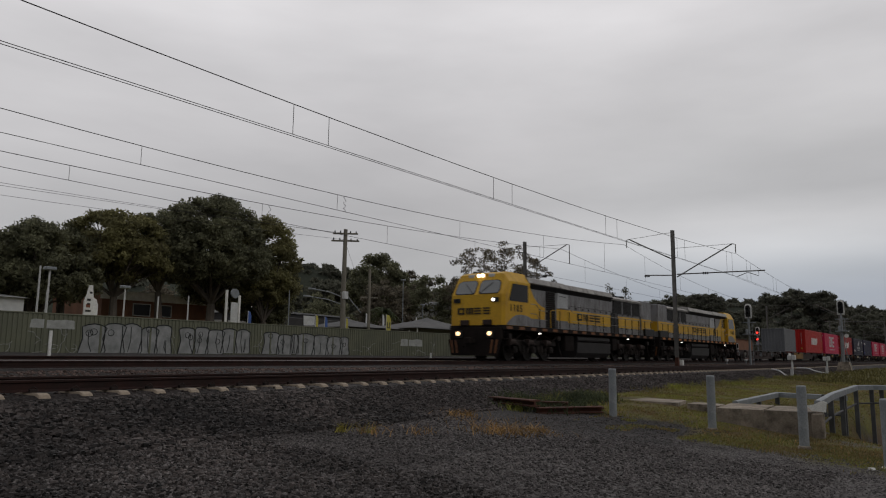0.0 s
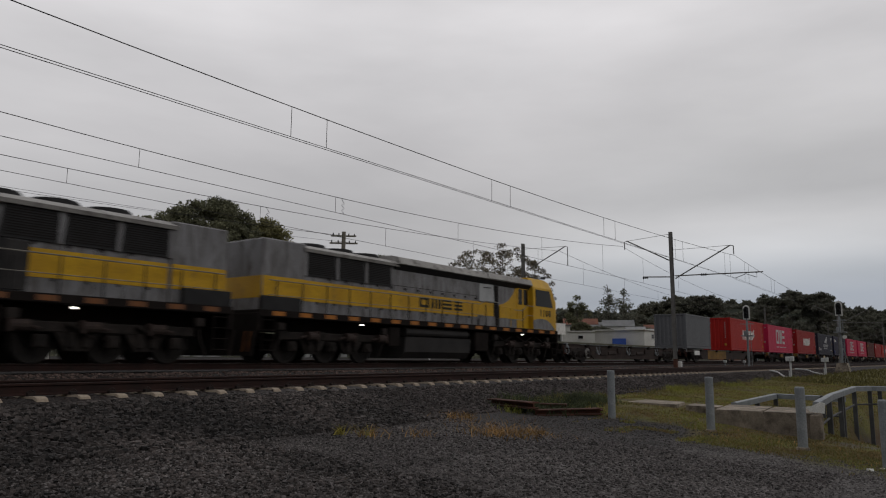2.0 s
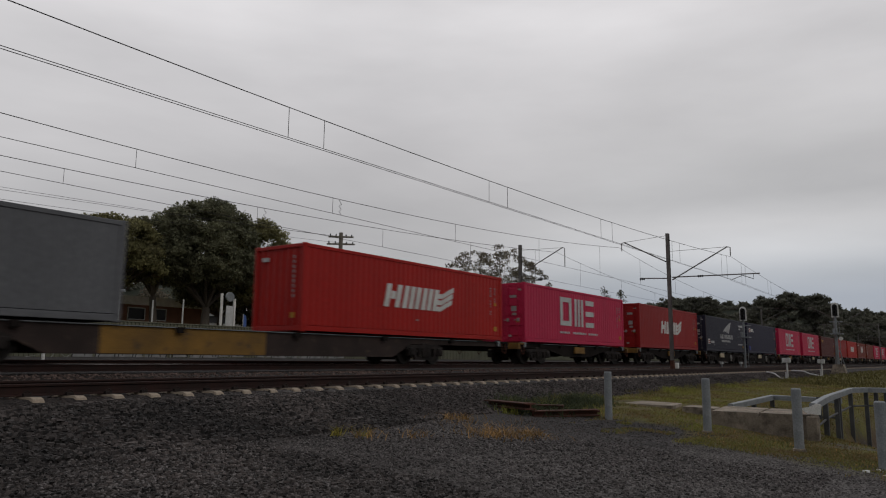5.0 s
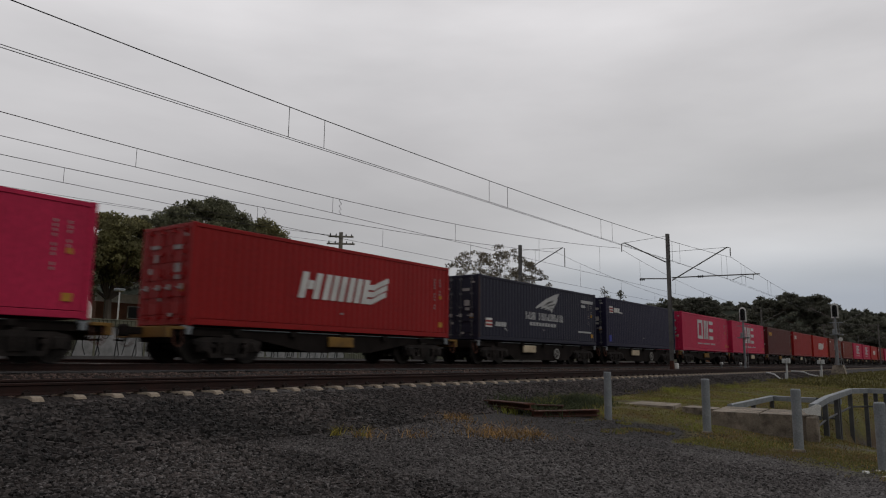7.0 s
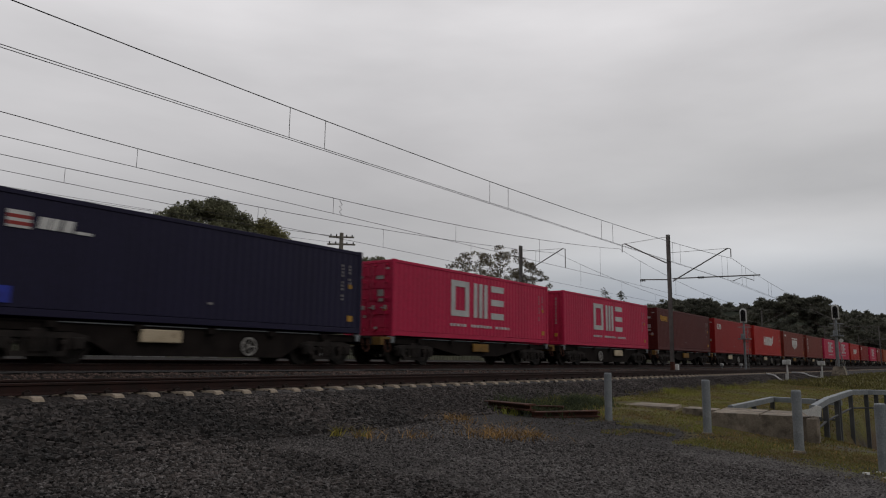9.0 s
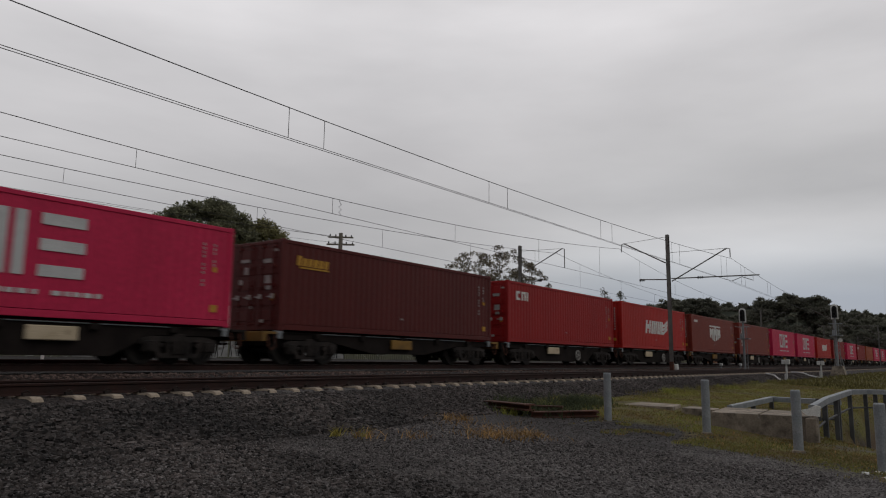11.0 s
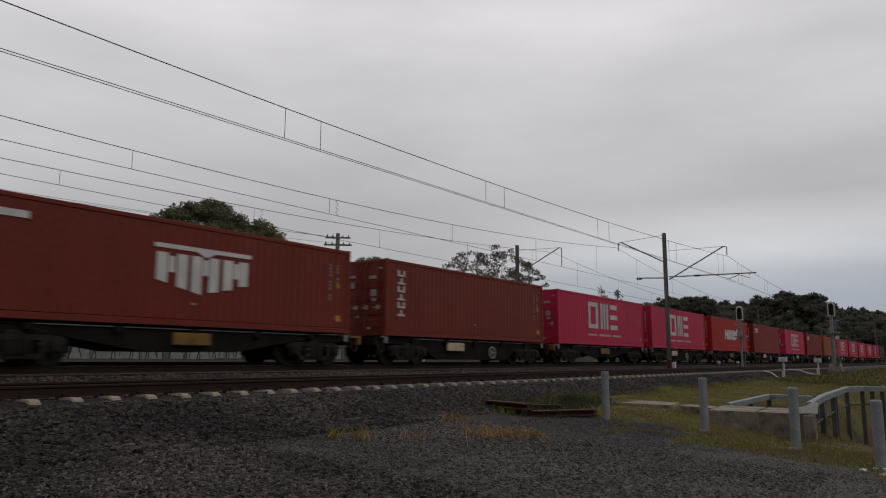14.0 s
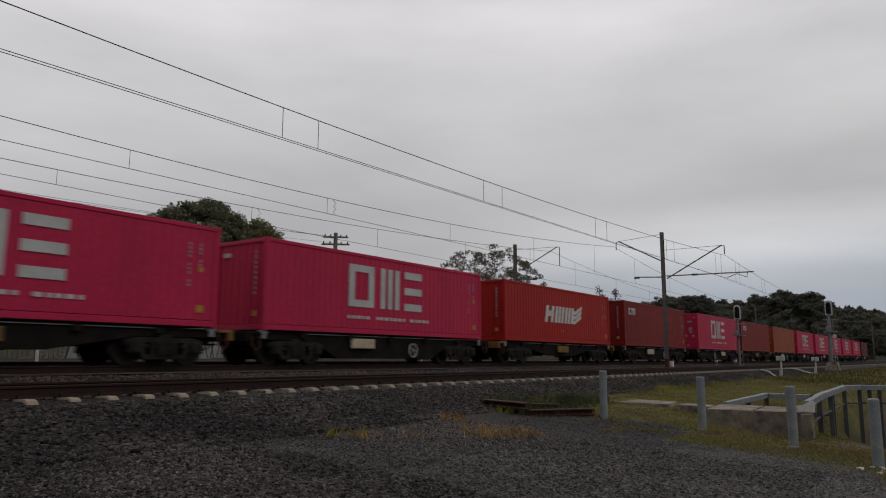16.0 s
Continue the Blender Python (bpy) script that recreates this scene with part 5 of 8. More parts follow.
        if lit:
            part("marker_lamp", Kit().ring((-0.03, s * 1.0 + 0.04, 2.74), "x", 0, 0.075, 0.03, 14), M_MARKER if s < 0 else M_GLASS, e, "lit white marker lamp" if s < 0 else "unlit marker lamp")
        part("ditch_lamp_bracket", Kit().box(-0.16, 0.02, s * 0.86 - 0.17, s * 0.86 + 0.17, 1.02, 1.36, 0.02), M_BLACK, e)
        part("ditch_lamp", Kit().ring((-0.19, s * 0.86, 1.22), "x", 0, 0.095, 0.05, 18), M_DITCH if lit else M_GLASS, e, "glowing amber ditch lamp" if lit else "unlit ditch lamp")
        part("roof_lamp", Kit().box(0.46, 0.66, s * 0.56 - 0.16, s * 0.56 + 0.16, 3.83, 3.99, 0.02), M_WHITEGREY, e, "grey roof marker lamp")
        part("sand_box", Kit().box(-0.10, 0.02, s * 0.62 - 0.26, s * 0.62 + 0.20, 1.60, 1.84, 0.02), M_DUSTY, e)
    for s in (-1, 1):
        part("headlamp", Kit().ring((0.42, s * 0.11, 3.92), "x", 0, 0.09, 0.06, 18), M_LAMP if lit else M_GLASS, e, "glowing twin headlamp" if lit else "unlit headlamp")
    part("headlamp_box", Kit().box(0.45, 0.80, -0.27, 0.27, 3.80, 4.04, 0.03), M_YELLOW, e)
    for group in (((-1.0, 2.10, 0.08, 0.30), (-0.72, 2.10, 0.08, 0.30), (-0.92, 2.10, 0.2, 0.07), (-0.92, 2.33, 0.2, 0.07)), ((-0.54, 2.10, 0.09, 0.30), (-0.395, 2.10, 0.09, 0.30), (-0.25, 2.10, 0.09, 0.30)),
                  ((-0.08, 2.10, 0.35, 0.06), (-0.08, 2.22, 0.35, 0.06), (-0.08, 2.34, 0.35, 0.06)), ((0.40, 2.10, 0.36, 0.06), (0.40, 2.22, 0.36, 0.06), (0.40, 2.34, 0.36, 0.06))):
        k = Kit()
        for a, b, w, h in group:
            k.box(-0.012, 0.03, -(a + w), -a, b, b + h)
        part("brand_block", k, M_BADGE, e, "dark block shape across the nose")
    # pilot, steps, plough
    for end, xx in ((0, 0.0), (1, L)):
        sgn = -1 if end == 0 else 1
        k = Kit()
        k.box(xx - 0.06, xx + 0.06, -1.42, 1.42, 0.95, 1.50, 0.02)
        k.prism([(-1.25, 0.22), (1.25, 0.22), (1.42, 0.96), (-1.42, 0.96)], "x", xx - 0.05 + sgn * 0.12, xx + 0.05 + sgn * 0.12)
        part("pilot_plough", k, M_UNDER, e, "black pilot and plough")
        for s in (-1, 1):
            k = Kit()
            for i in range(2):
                a = 0.86 + 0.24 * i
                k = Kit().prism([(s * a, 0.34), (s * (a + 0.09), 0.34), (s * (a + 0.20), 0.94), (s * (a + 0.11), 0.94)], "x", xx + sgn * 0.172, xx + sgn * 0.182)
                part("hazard_stripe", k, M_ORANGE, e, "worn orange hazard stripe on the plough")
            k = Kit()
            for q in (xx - sgn * 0.12, xx - sgn * 0.58):
                k.tube([(q, s * 1.40, 0.35), (q, s * 1.43, 1.45)], 0.018, 5)
            for i in range(4):
                z = 0.38 + i * 0.30
                k.box(min(xx - sgn * 0.10, xx - sgn * 0.60), max(xx - sgn * 0.10, xx - sgn * 0.60), s * 1.34 - 0.09, s * 1.34 + 0.09, z, z + 0.025)
            part("ladder", k, M_UNDER, e, "dark boarding steps")
        part("coupler", shared(("coup", sgn), lambda: coupler_kit(sgn).mesh("coupler", M_UNDER)), None, e, at=pose(xx + sgn * 0.1, 0, 0))
    # tanks and bogies
    k = Kit()
    k.prism([(-1.30, 0.42), (-1.1, 0.18), (1.1, 0.18), (1.30, 0.42), (1.34, 0.98), (-1.34, 0.98)], "x", 7.7, 12.0)
    part("fuel_tank", k, M_TANK, e, "dark grey fuel tank")
    for s in (-1, 1):
        part("air_reservoir", Kit().tube([(7.8, s * 1.15, 1.17), (11.9, s * 1.15, 1.17)], 0.17, 12), M_TANK, e, "long dark air cylinder")
    for s in (-1, 1):
        part("battery_box", Kit().box(6.3, 7.3, s * 1.2 - 0.14, s * 1.2 + 0.14, 0.5, 1.3, 0.03), M_UNDER, e)
        part("battery_box", Kit().box(12.3, 12.9, s * 1.2 - 0.14, s * 1.2 + 0.14, 0.6, 1.3, 0.03), M_UNDER, e)
        k = Kit()
        for q in (0.6, 2.4, 4.2):
            k.tube([(q, s * 1.25, 1.2), (q + 0.7, s * 1.3, 0.95), (q + 1.4, s * 1.25, 1.25)], 0.035, 6)
        part("brake_pipe", k, M_UNDER, e)
    for bx in (3.3, 15.6):
        bg = bogie(e, bx, (-1.75, 0.0, 1.75), 0.51, True)
        cyl = shared("brake_cylinder", lambda: Kit().tube([(-0.26, 0, 0), (0.16, 0, 0)], [0.13, 0.15], 12).tube([(0.16, 0, 0), (0.42, 0, -0.06)], 0.04, 6).box(-0.3, -0.2, -0.12, 0.12, -0.16, 0.16, 0.02).mesh("brake_cylinder", M_DUSTY))
        link = shared("sand_pipe", lambda: Kit().tube([(0, 0, 0.45), (0.05, 0.02, 0.1), (0.22, -0.04, -0.38)], 0.03, 6).box(-0.14, 0.14, -0.08, 0.08, 0.38, 0.62, 0.02).mesh("sand_pipe", M_CAST))
        for s in (-1, 1):
            for q in (-2.25, -0.62, 1.12):
                part("brake_cylinder", cyl, None, bg, "dark brake cylinder", at=pose(q, s * 1.30, 0.86))
            for q in (-2.45, 2.35):
                part("sand_pipe", link, None, bg, "dusty sand box and pipe", at=pose(q, s * 1.26, 0.62))
    for s in (-1, 1):
        part("step_lamp", Kit().box(3.4, 3.55, s * 1.40 - 0.03, s * 1.40 + 0.03, 1.28, 1.33), M_MARKER, e, "small lit step lamp")
        part("step_lamp", Kit().box(14.4, 14.5, s * 1.40 - 0.03, s * 1.40 + 0.03, 1.28, 1.33), M_MARKER, e, "small lit step lamp")
    # handrails
    for s in (-1, 1):
        k = Kit()
        k.tube([(5.6, s * 1.42, 2.66), (6.7, s * 1.42, 2.66), (7.1, s * 1.42, 2.50), (L - 0.3, s * 1.42, 2.50)], 0.018, 6)
        k.tube([(2.5, s * 1.46, 2.68), (3.1, s * 1.44, 2.68), (3.45, s * 1.42, 2.42), (4.2, s * 1.42, 2.42)], 0.018, 6)
        k.tube([(2.5, s * 1.46, 2.22), (3.1, s * 1.44, 2.22), (3.45, s * 1.42, 1.98), (4.2, s * 1.42, 1.98)], 0.015, 6)
        k.tube([(6.9, s * 1.42, 2.05), (L - 0.3, s * 1.42, 2.05)], 0.012, 5)
        rr = part("handrail", k, M_PALERAIL, e, "thin worn pale walkway handrail")
        post = shared("loco_post", lambda: Kit().tube([(0, 0, 1.58), (0, 0, 2.50)], 0.022, 6).mesh("rail_post", M_BLACK))
        q = 3.45
        while q < L:
            if not 4.2 < q < 5.5:
                part("rail_post", post, None, rr, at=pose(q, s * 1.42, 0))
            q += 1.06
        k = Kit().tube([(4.55, s * 1.43, 1.62), (4.55, s * 1.43, 2.42), (4.7, s * 1.43, 2.5), (5.5, s * 1.43, 2.5), (5.5, s * 1.43, 1.95)], 0.018, 6)
        part("grab_rail", k, M_YELLOW, e, "pale yellow grab rail at the steps")
    return on_track(e, x, 0.0, turn)


locomotive(27.35, 0, "yellow and grey diesel locomotive with lit headlamps leading the train", True, "1105")
locomotive(66.15, 180, "yellow and grey diesel locomotive running cab last behind another", False, "1108")

# ---- wagons and their loads, front to back
wagon(67.0, 18.8, "empty brown skeletal container wagon behind the locomotives", (2.4, 16.2), M_DUSTY, deep=0.78, wheel_at=3.2, white_at=(0.7, 4.6, 9.0, 13.9))
wagon(86.4, 25.6, "long dark wagon with one faded yellow stretch of sill", (3.2, 19.5), M_DUSTY, deep=0.74, plate_at=3.2, plate=M_WHITE, patch=(6.4, 11.6))
LOADS = [
    (87.15, C_GREY, "plain grey twenty-foot container with rusty scratches", "", 6.058, 2.591, False),
    (99.29, C_ORANGERED, "bright red container with white wave-striped shapes", "wave", CL, 2.896, False),
    (113.59, C_PINK, "magenta container with pale grey block shapes", "ring", CL, 2.896, True),
    (128.51, C_RED, "deep red container with white wave-striped shapes and sticker-covered doors", "wave", CL, 2.896, True),
    (142.93, C_NAVYGREY, "dark slate container with a pale wing and rusty corner post", "wing", CL, 2.896, True),
    (156.6, C_NAVY, "navy blue container with a small striped flag", "flag", CL, 2.896, True),
    (170.5, C_PINK, "magenta container with pale grey block shapes and doors in front", "ring", CL, 2.896, True),
    (184.45, C_PINK, "magenta container with pale grey block shapes", "ring", CL, 2.896, False),
    (198.5, C_MAROON, "dark maroon container with small yellow marks", "yellow", CL, 2.896, True),
    (212.2, C_RED, "red container with small white marks at its corner", "pair", CL, 2.896, True),
    (225.75, C_ORANGERED, "bright red container with white wave-striped shapes", "wave", CL, 2.896, False),
    (239.6, C_BROWN, "red-brown container with a white shield of blocks", "shield", CL, 2.896, False),
    (253.72, C_BROWN, "red-brown container with a column of white marks", "column", CL, 2.896, True),
    (267.6, C_PINK, "magenta container with pale grey block shapes and doors in front", "ring", CL, 2.896, True),
    (281.5, C_PINK, "magenta container with pale grey block shapes", "ring", CL, 2.896, False),
    (295.75, C_ORANGERED, "bright red container with white wave-striped shapes", "wave", CL, 2.896, False),
    (310.4, C_DARKRED, "dark red container with small white marks at its corner", "pair", CL, 2.896, False),
    (325.9, C_PINK, "magenta container with pale grey block shapes and doors in front", "ring", CL, 2.896, True),
    (340.0, C_DARKRED, "dark red container with small white marks at its corner", "pair", CL, 2.896, True),
    (354.2, C_OCHRE, "orange-brown container, plain sided", "", CL, 2.896, True),
    (368.4, C_PINK, "magenta container with pale grey block shapes", "ring", CL, 2.896, True),
    (382.6, C_PINK, "magenta container with pale grey block shapes", "ring", CL, 2.896, False),
    (396.8, C_PINK, "magenta container with pale grey block shapes", "ring", CL, 2.896, False),
    (411.0, C_PINK, "magenta container with pale grey block shapes", "ring", CL, 2.896, True),
    (425.2, C_PINK, "magenta container with pale grey block shapes", "ring", CL, 2.896, False),
    (439.4, C_MAROON, "dark maroon container at the end of the train", "", CL, 2.896, True),
]
# plate and handbrake wheel by wagon type: ochre plate alone, or pale plate with a wheel behind or before it
KINDS = "..AABBACABBABABABCABBCBACB"
for i, (x, m, label, logo, LL, HH, doors) in enumerate(LOADS):
    container(x, m, label, logo, LL, HH, doors)
    kind = KINDS[i]
    if kind == "A":
        wagon(x - 0.62, 13.43, "black container wagon with rusty ends and an ochre plate", (2.1, 11.3), M_UNDER, deep=0.62, plate_at=6.65, plate=M_YSILL, ends=M_YSILL)
    elif kind in "BC":
        wagon(x - 0.62, 13.43, "black container wagon with a pale plate and handbrake wheel", (2.1, 11.3), M_UNDER, deep=0.80, plate_at=5.17 if kind == "B" else 7.9, wheel_at=8.05 if kind == "B" else 5.3)


def motions():
    """The train rolls by at an even pace, and its wheels turn."""
    for ob, x, z, turn in MOVERS:
        walk(ob, [(t, pose(x - SPEED * t, Y_TRAIN, z, 0, 0, turn)) for t in (0.0, 4.0, 8.0, 12.0, 16.0)])
    for ob, a, r in WHEELS:
        back = abs(ob.parent.parent.matrix_basis.to_euler().z) > 1
        step = math.degrees(SPEED / FPS / r) * (1 if back else -1)
        walk(ob, [(i / FPS, pose(a, 0, r, 0, (step * i) % 360, 0)) for i in range(16 * FPS + 1)])

# ---------------------------------------------------------------- overhead line
X_MAST = 44.1


def wire(k, a, b, sag_mid, r=0.009, n=24, span=(-16.0, 44.1)):
    """A hanging wire from span end to span end: a, b are (y, z), sag_mid the height at mid-span."""
    pts = []
    for i in range(n + 1):
        f = i / n
        z = a[1] + (b[1] - a[1]) * f - (a[1] + b[1] - 2 * sag_mid) / 2 * (1 - (2 * f - 1) ** 2)
        pts.append((span[0] + (span[1] - span[0]) * f, a[0] + (b[0] - a[0]) * f, z))
    k.tube(pts, r, 5)
    return pts


def overhead(ends, z_contact, z_mid, z_mast, label, double, z_first=None):
    """Catenary and contact wire over one track, span by span, with droppers. ends: the wire's offset at the masts by turns."""
    t = thing("overhead_line", label, "overhead wires")
    for s in range(5):
        span = (-16.0 + 60.1 * s, 44.1 + 60.1 * s)
        ya, yb = (ends[0], ends[1]) if s % 2 == 0 else (ends[1], ends[0])
        k = Kit()
        top = wire(k, (ya, z_first if z_first and s == 0 else z_mast), (yb, z_mast), z_mid, 0.011, span=span)
        part("catenary_wire", k, M_WIRE, t)
        k = Kit()
        low = wire(k, (ya, z_contact), (yb, z_contact), z_contact, 0.0075 if double else 0.009, span=span)
        part("contact_wire", k, M_WIRE, t)
        if double:
            k = Kit()
            wire(k, (ya + 0.15, z_contact), (yb + 0.06, z_contact), z_contact, 0.0075, span=span)
            part("contact_wire", k, M_WIRE, t)
        step = 7.95 if double else 7.62
        for d in np.arange(3.0 if double else 3.72, 60, step):
            def wires_at(e):
                i = min(int(e / 60.1 * 24), 23)
                f = e / 60.1 * 24 - i
                return Vector(top[i]).lerp(Vector(top[i + 1]), f), Vector(low[i]).lerp(Vector(low[i + 1]), f)
            for off in ((-0.62, 0.44) if double else (0.0,)):
                p, q = wires_at(d + off)
                part("dropper", Kit().tube([p, q], 0.007, 4), M_WIRE, t)
        if not double:
            p, q = wires_at(34.55)
            bend = [p.lerp(q, f) + Vector((0.10 * (1 if j % 2 else -0.4), 0, 0)) for j, f in enumerate((0.05, 0.3, 0.45, 0.62, 0.8, 0.95))]
            part("jumper_wire", Kit().tube([p] + bend + [q], 0.010, 5), M_WIRE, t, "kinked jumper wire")
    return t


overhead((12.28, 11.02), 5.19, 5.85, 6.55, "dark twin contact wires hung over the near track", True, 6.75)
overhead((18.7, 18.0), 5.60, 6.127, 7.69, "dark overhead wires hung over the train's track", False, 7.5)
overhead((22.4, 22.55), 5.72, 6.24, 7.76, "dark overhead wires hung over the far track", False, 6.76)


def mast(x, y, top, foot, arms, label):
    """A steel H mast. Each arm gives, as offsets from the mast and heights: strut foot and tip, tie foot, catenary, registration bar ends, steady end."""
    m = thing("catenary_mast", label, "catenary mast", pose(x, y, foot), group="catenary masts")
    H = top - foot
    k = Kit()
    k.prism([(-0.10, -0.10), (-0.084, -0.10), (-0.084, -0.008), (0.084, -0.008), (0.084, -0.10), (0.10, -0.10), (0.10, 0.10), (0.084, 0.10), (0.084, 0.008), (-0.084, 0.008), (-0.084, 0.10), (-0.10, 0.10)], "z", 0, H)
    part("mast_column", k, M_MAST, m)
    part("footing", Kit().box(-0.32, 0.32, -0.32, 0.32, -0.25, 0.12, 0.03), M_CONC, m, "concrete footing")
    for (s0, zs0), (s1, zs1), ztie, (zc), (r0, zr0), (r1, zr1), (d0, zd0) in arms:
        k = Kit().tube([(0, s0, zs0 - foot), (0, s1, zs1 - foot)], 0.038, 8)
        part("strut", k, M_MAST, m)
        k = Kit().tube([(0, s0 * 0.4, ztie - foot), (0, s1, zs1 - foot)], 0.012, 6)
        part("tie", k, M_MAST, m)
        sg = 1 if s1 > 0 else -1
        k = Kit().tube([(0, s1, zs1 - foot), (0, s1 + sg * 0.18, zs1 - 0.05 - foot), (0, s1 + sg * 0.18, zc - foot)], 0.03, 7)
        part("hanger", k, M_MAST, m)
        k = Kit().tube([(0, r0, zr0 - foot), (0, r1, zr1 - foot)], 0.036, 8)
        part("registration_bar", k, M_MAST, m)
        e = r1 - sg * 0.35 if abs(r1) > abs(d0) else r1 + sg * 0.15
        k = Kit().tube([(0, e, zr1 - foot), (0, e, zr1 - 0.3 - foot if abs(r1) > abs(d0) else zr1 - foot), (0, (e + d0) / 2, zd0 + 0.22 - foot), (0, d0, zd0 - foot)], 0.022, 6)
        part("steady_arm", k, M_MAST, m)
        f = r0 + (r1 - r0) * (0.34 if abs(r1) > abs(d0) else 0.92)
        k = Kit()
        for q in (-0.12, 0.0, 0.12):
            k.ring((0, f + q, zr0 + (zr1 - zr0) * 0.4 - foot), "y", 0.0, 0.075, 0.05, 12)
        part("insulator", k, M_BLACK, m, "dark ribbed insulator")
    return m


ARM_NEAR = ((-0.2, 5.38), (-3.55, 7.18), 7.18, 6.62, (-0.2, 5.55), (-5.3, 5.48), (-3.75, 5.2))
ARM_TRAIN = ((0.15, 6.55), (2.85, 8.0), 8.2, 7.45, (0.1, 5.5), (1.85, 5.6), (3.2, 5.52))
ARM_FAR = ((-0.3, 6.7), (-3.4, 8.22), 8.3, 6.85, (-0.15, 6.15), (-1.75, 6.0), (-3.4, 5.76))
m1 = mast(X_MAST, 14.8, 8.33, -0.3, (ARM_NEAR, ARM_TRAIN), "dark steel mast between two tracks with arms on both sides")
part("rust_band", Kit().box(-0.104, 0.104, -0.104, 0.104, 0.12, 0.75), M_RUST, m1, "rust-orange foot of the column")
part("bond_box", Kit().box(0.16, 0.36, -0.30, -0.08, 0.25, 0.60, 0.03), M_WHITE, m1, "white bonding box")
mast(45.1, 26.0, 8.7, 0.0, (ARM_FAR,), "dark steel mast beside the far track")
for near, far in ((66.9, 75.0), (127.0, 135.0), (187.0, 195.0)):
    mast(X_MAST + near, 14.8, 8.3, -0.3, (ARM_NEAR, ARM_TRAIN), "distant steel mast between two tracks")
    mast(45.1 + far, 26.0, 8.6, 0.0, (ARM_FAR,), "distant steel mast beside the far track")

# ---------------------------------------------------------------- fence
Y_FENCE, FENCE_FOOT, FENCE_TOP = 31.0, 0.2, 1.97


def fence():
    f = thing("steel_fence", "long green corrugated steel fence with silver graffiti", "fence", pose(0, Y_FENCE, 0))
    x = -12.0
    post = Kit().box(-0.05, 0.05, -0.02, 0.06, FENCE_FOOT - 0.2, FENCE_TOP + 0.01, 0.008).mesh("fence_post", M_FENCE)
    k = Kit()
    p, d, w = [], 0.035, 0.19
    q = 0.0
    while q < 2.32:
        p += [(q, 0), (q + 0.085, 0), (q + 0.10, d), (q + 0.155, d), (q + 0.17, 0)]
        q += w
    vs = [(a, b, z) for a, b in p for z in (FENCE_FOOT, FENCE_TOP)]
    me = raw_mesh("fence_sheet", vs, [(2 * i, 2 * i + 2, 2 * i + 3, 2 * i + 1) for i in range(len(p) - 1)], M_FENCE)
    rail = Kit().box(0, 2.38, -0.025, 0.05, FENCE_TOP - 0.02, FENCE_TOP + 0.035, 0.008).mesh("fence_rail", M_FENCE)
    for i in range(50):
        s = part("fence_sheet", me, None, f, at=pose(x + 2.38 * i, 0.0, 0))
        part("fence_post", post, None, f, at=pose(x + 2.38 * i, 0, 0))
        part("fence_rail", rail, None, f, at=pose(x + 2.38 * i, 0, 0))
    return f


fence()


def graffiti(x0, widths, z0, z1, seed, fill, line, label):
    """A row of overlapping swollen painted shapes with dark outlines and inner strokes: no letters."""
    g = thing("graffiti", label, "graffiti", pose(0, Y_FENCE - 0.006, 0), group="graffiti on the fence")
    rnd = random.Random(seed)
    kl = Kit()
    x = x0
    for i, w in enumerate(widths):
        h = z1 - z0
        top, foot = z1 - h * rnd.uniform(0, 0.10), z0 + h * rnd.uniform(0, 0.06)
        lean = rnd.uniform(-0.12, 0.2) * w
        waist = rnd.uniform(0.0, 0.14) * w
        left = [(x - 0.10 * w, foot), (x - 0.06 * w + waist, (foot + top) / 2), (x - 0.04 * w + lean * 0.5, top - 0.10 * h)]
        bow = rnd.uniform(0.06, 0.16)
        cap = [(x + lean * 0.5 + w * q, top - bow * h + bow * h * math.sin(math.pi * q) ** 0.5) for q in (0.06, 0.2, 0.5, 0.8, 0.94)]
        right = [(x + lean * 0.5 + w * 1.06, top - 0.12 * h), (x + w * 1.10 - waist, (foot + top) / 2), (x + w * 1.12, foot + 0.08 * h), (x + w * 1.06, foot)]
        pts = left + cap + right
        ff = 0.0015 * (i % 3)
        part("paint_shape", Kit().add([(a, -ff, b) for a, b in pts], [tuple(range(len(pts)))]), fill, g)
        if line:
            kl.tube([(a, -0.008, b) for a, b in pts], 0.026, 4, False)
            for q in range(rnd.randint(1, 3)):
                a0 = x + rnd.uniform(0.3, 0.75) * w
                b0 = foot + rnd.uniform(0.45, 0.85) * h
                if rnd.random() < 0.4:
                    kl.tube([(a0 + 0.16 * w * math.cos(j * 0.785), -0.008, b0 - 0.05 + 0.10 * h * math.sin(j * 0.785)) for j in range(9)], 0.016, 4, False)
                else:
                    kl.tube([(a0, -0.008, b0), (a0 + rnd.uniform(-0.05, 0.05), -0.008, (b0 + foot) / 2), (a0 + rnd.uniform(-0.2, 0.2) * w, -0.008, foot + 0.05)], 0.018, 4, False)
        x += w
    if line:
        tagged(part("paint_outline", kl, line, g, "dark painted outline strokes"), kind="stuff")


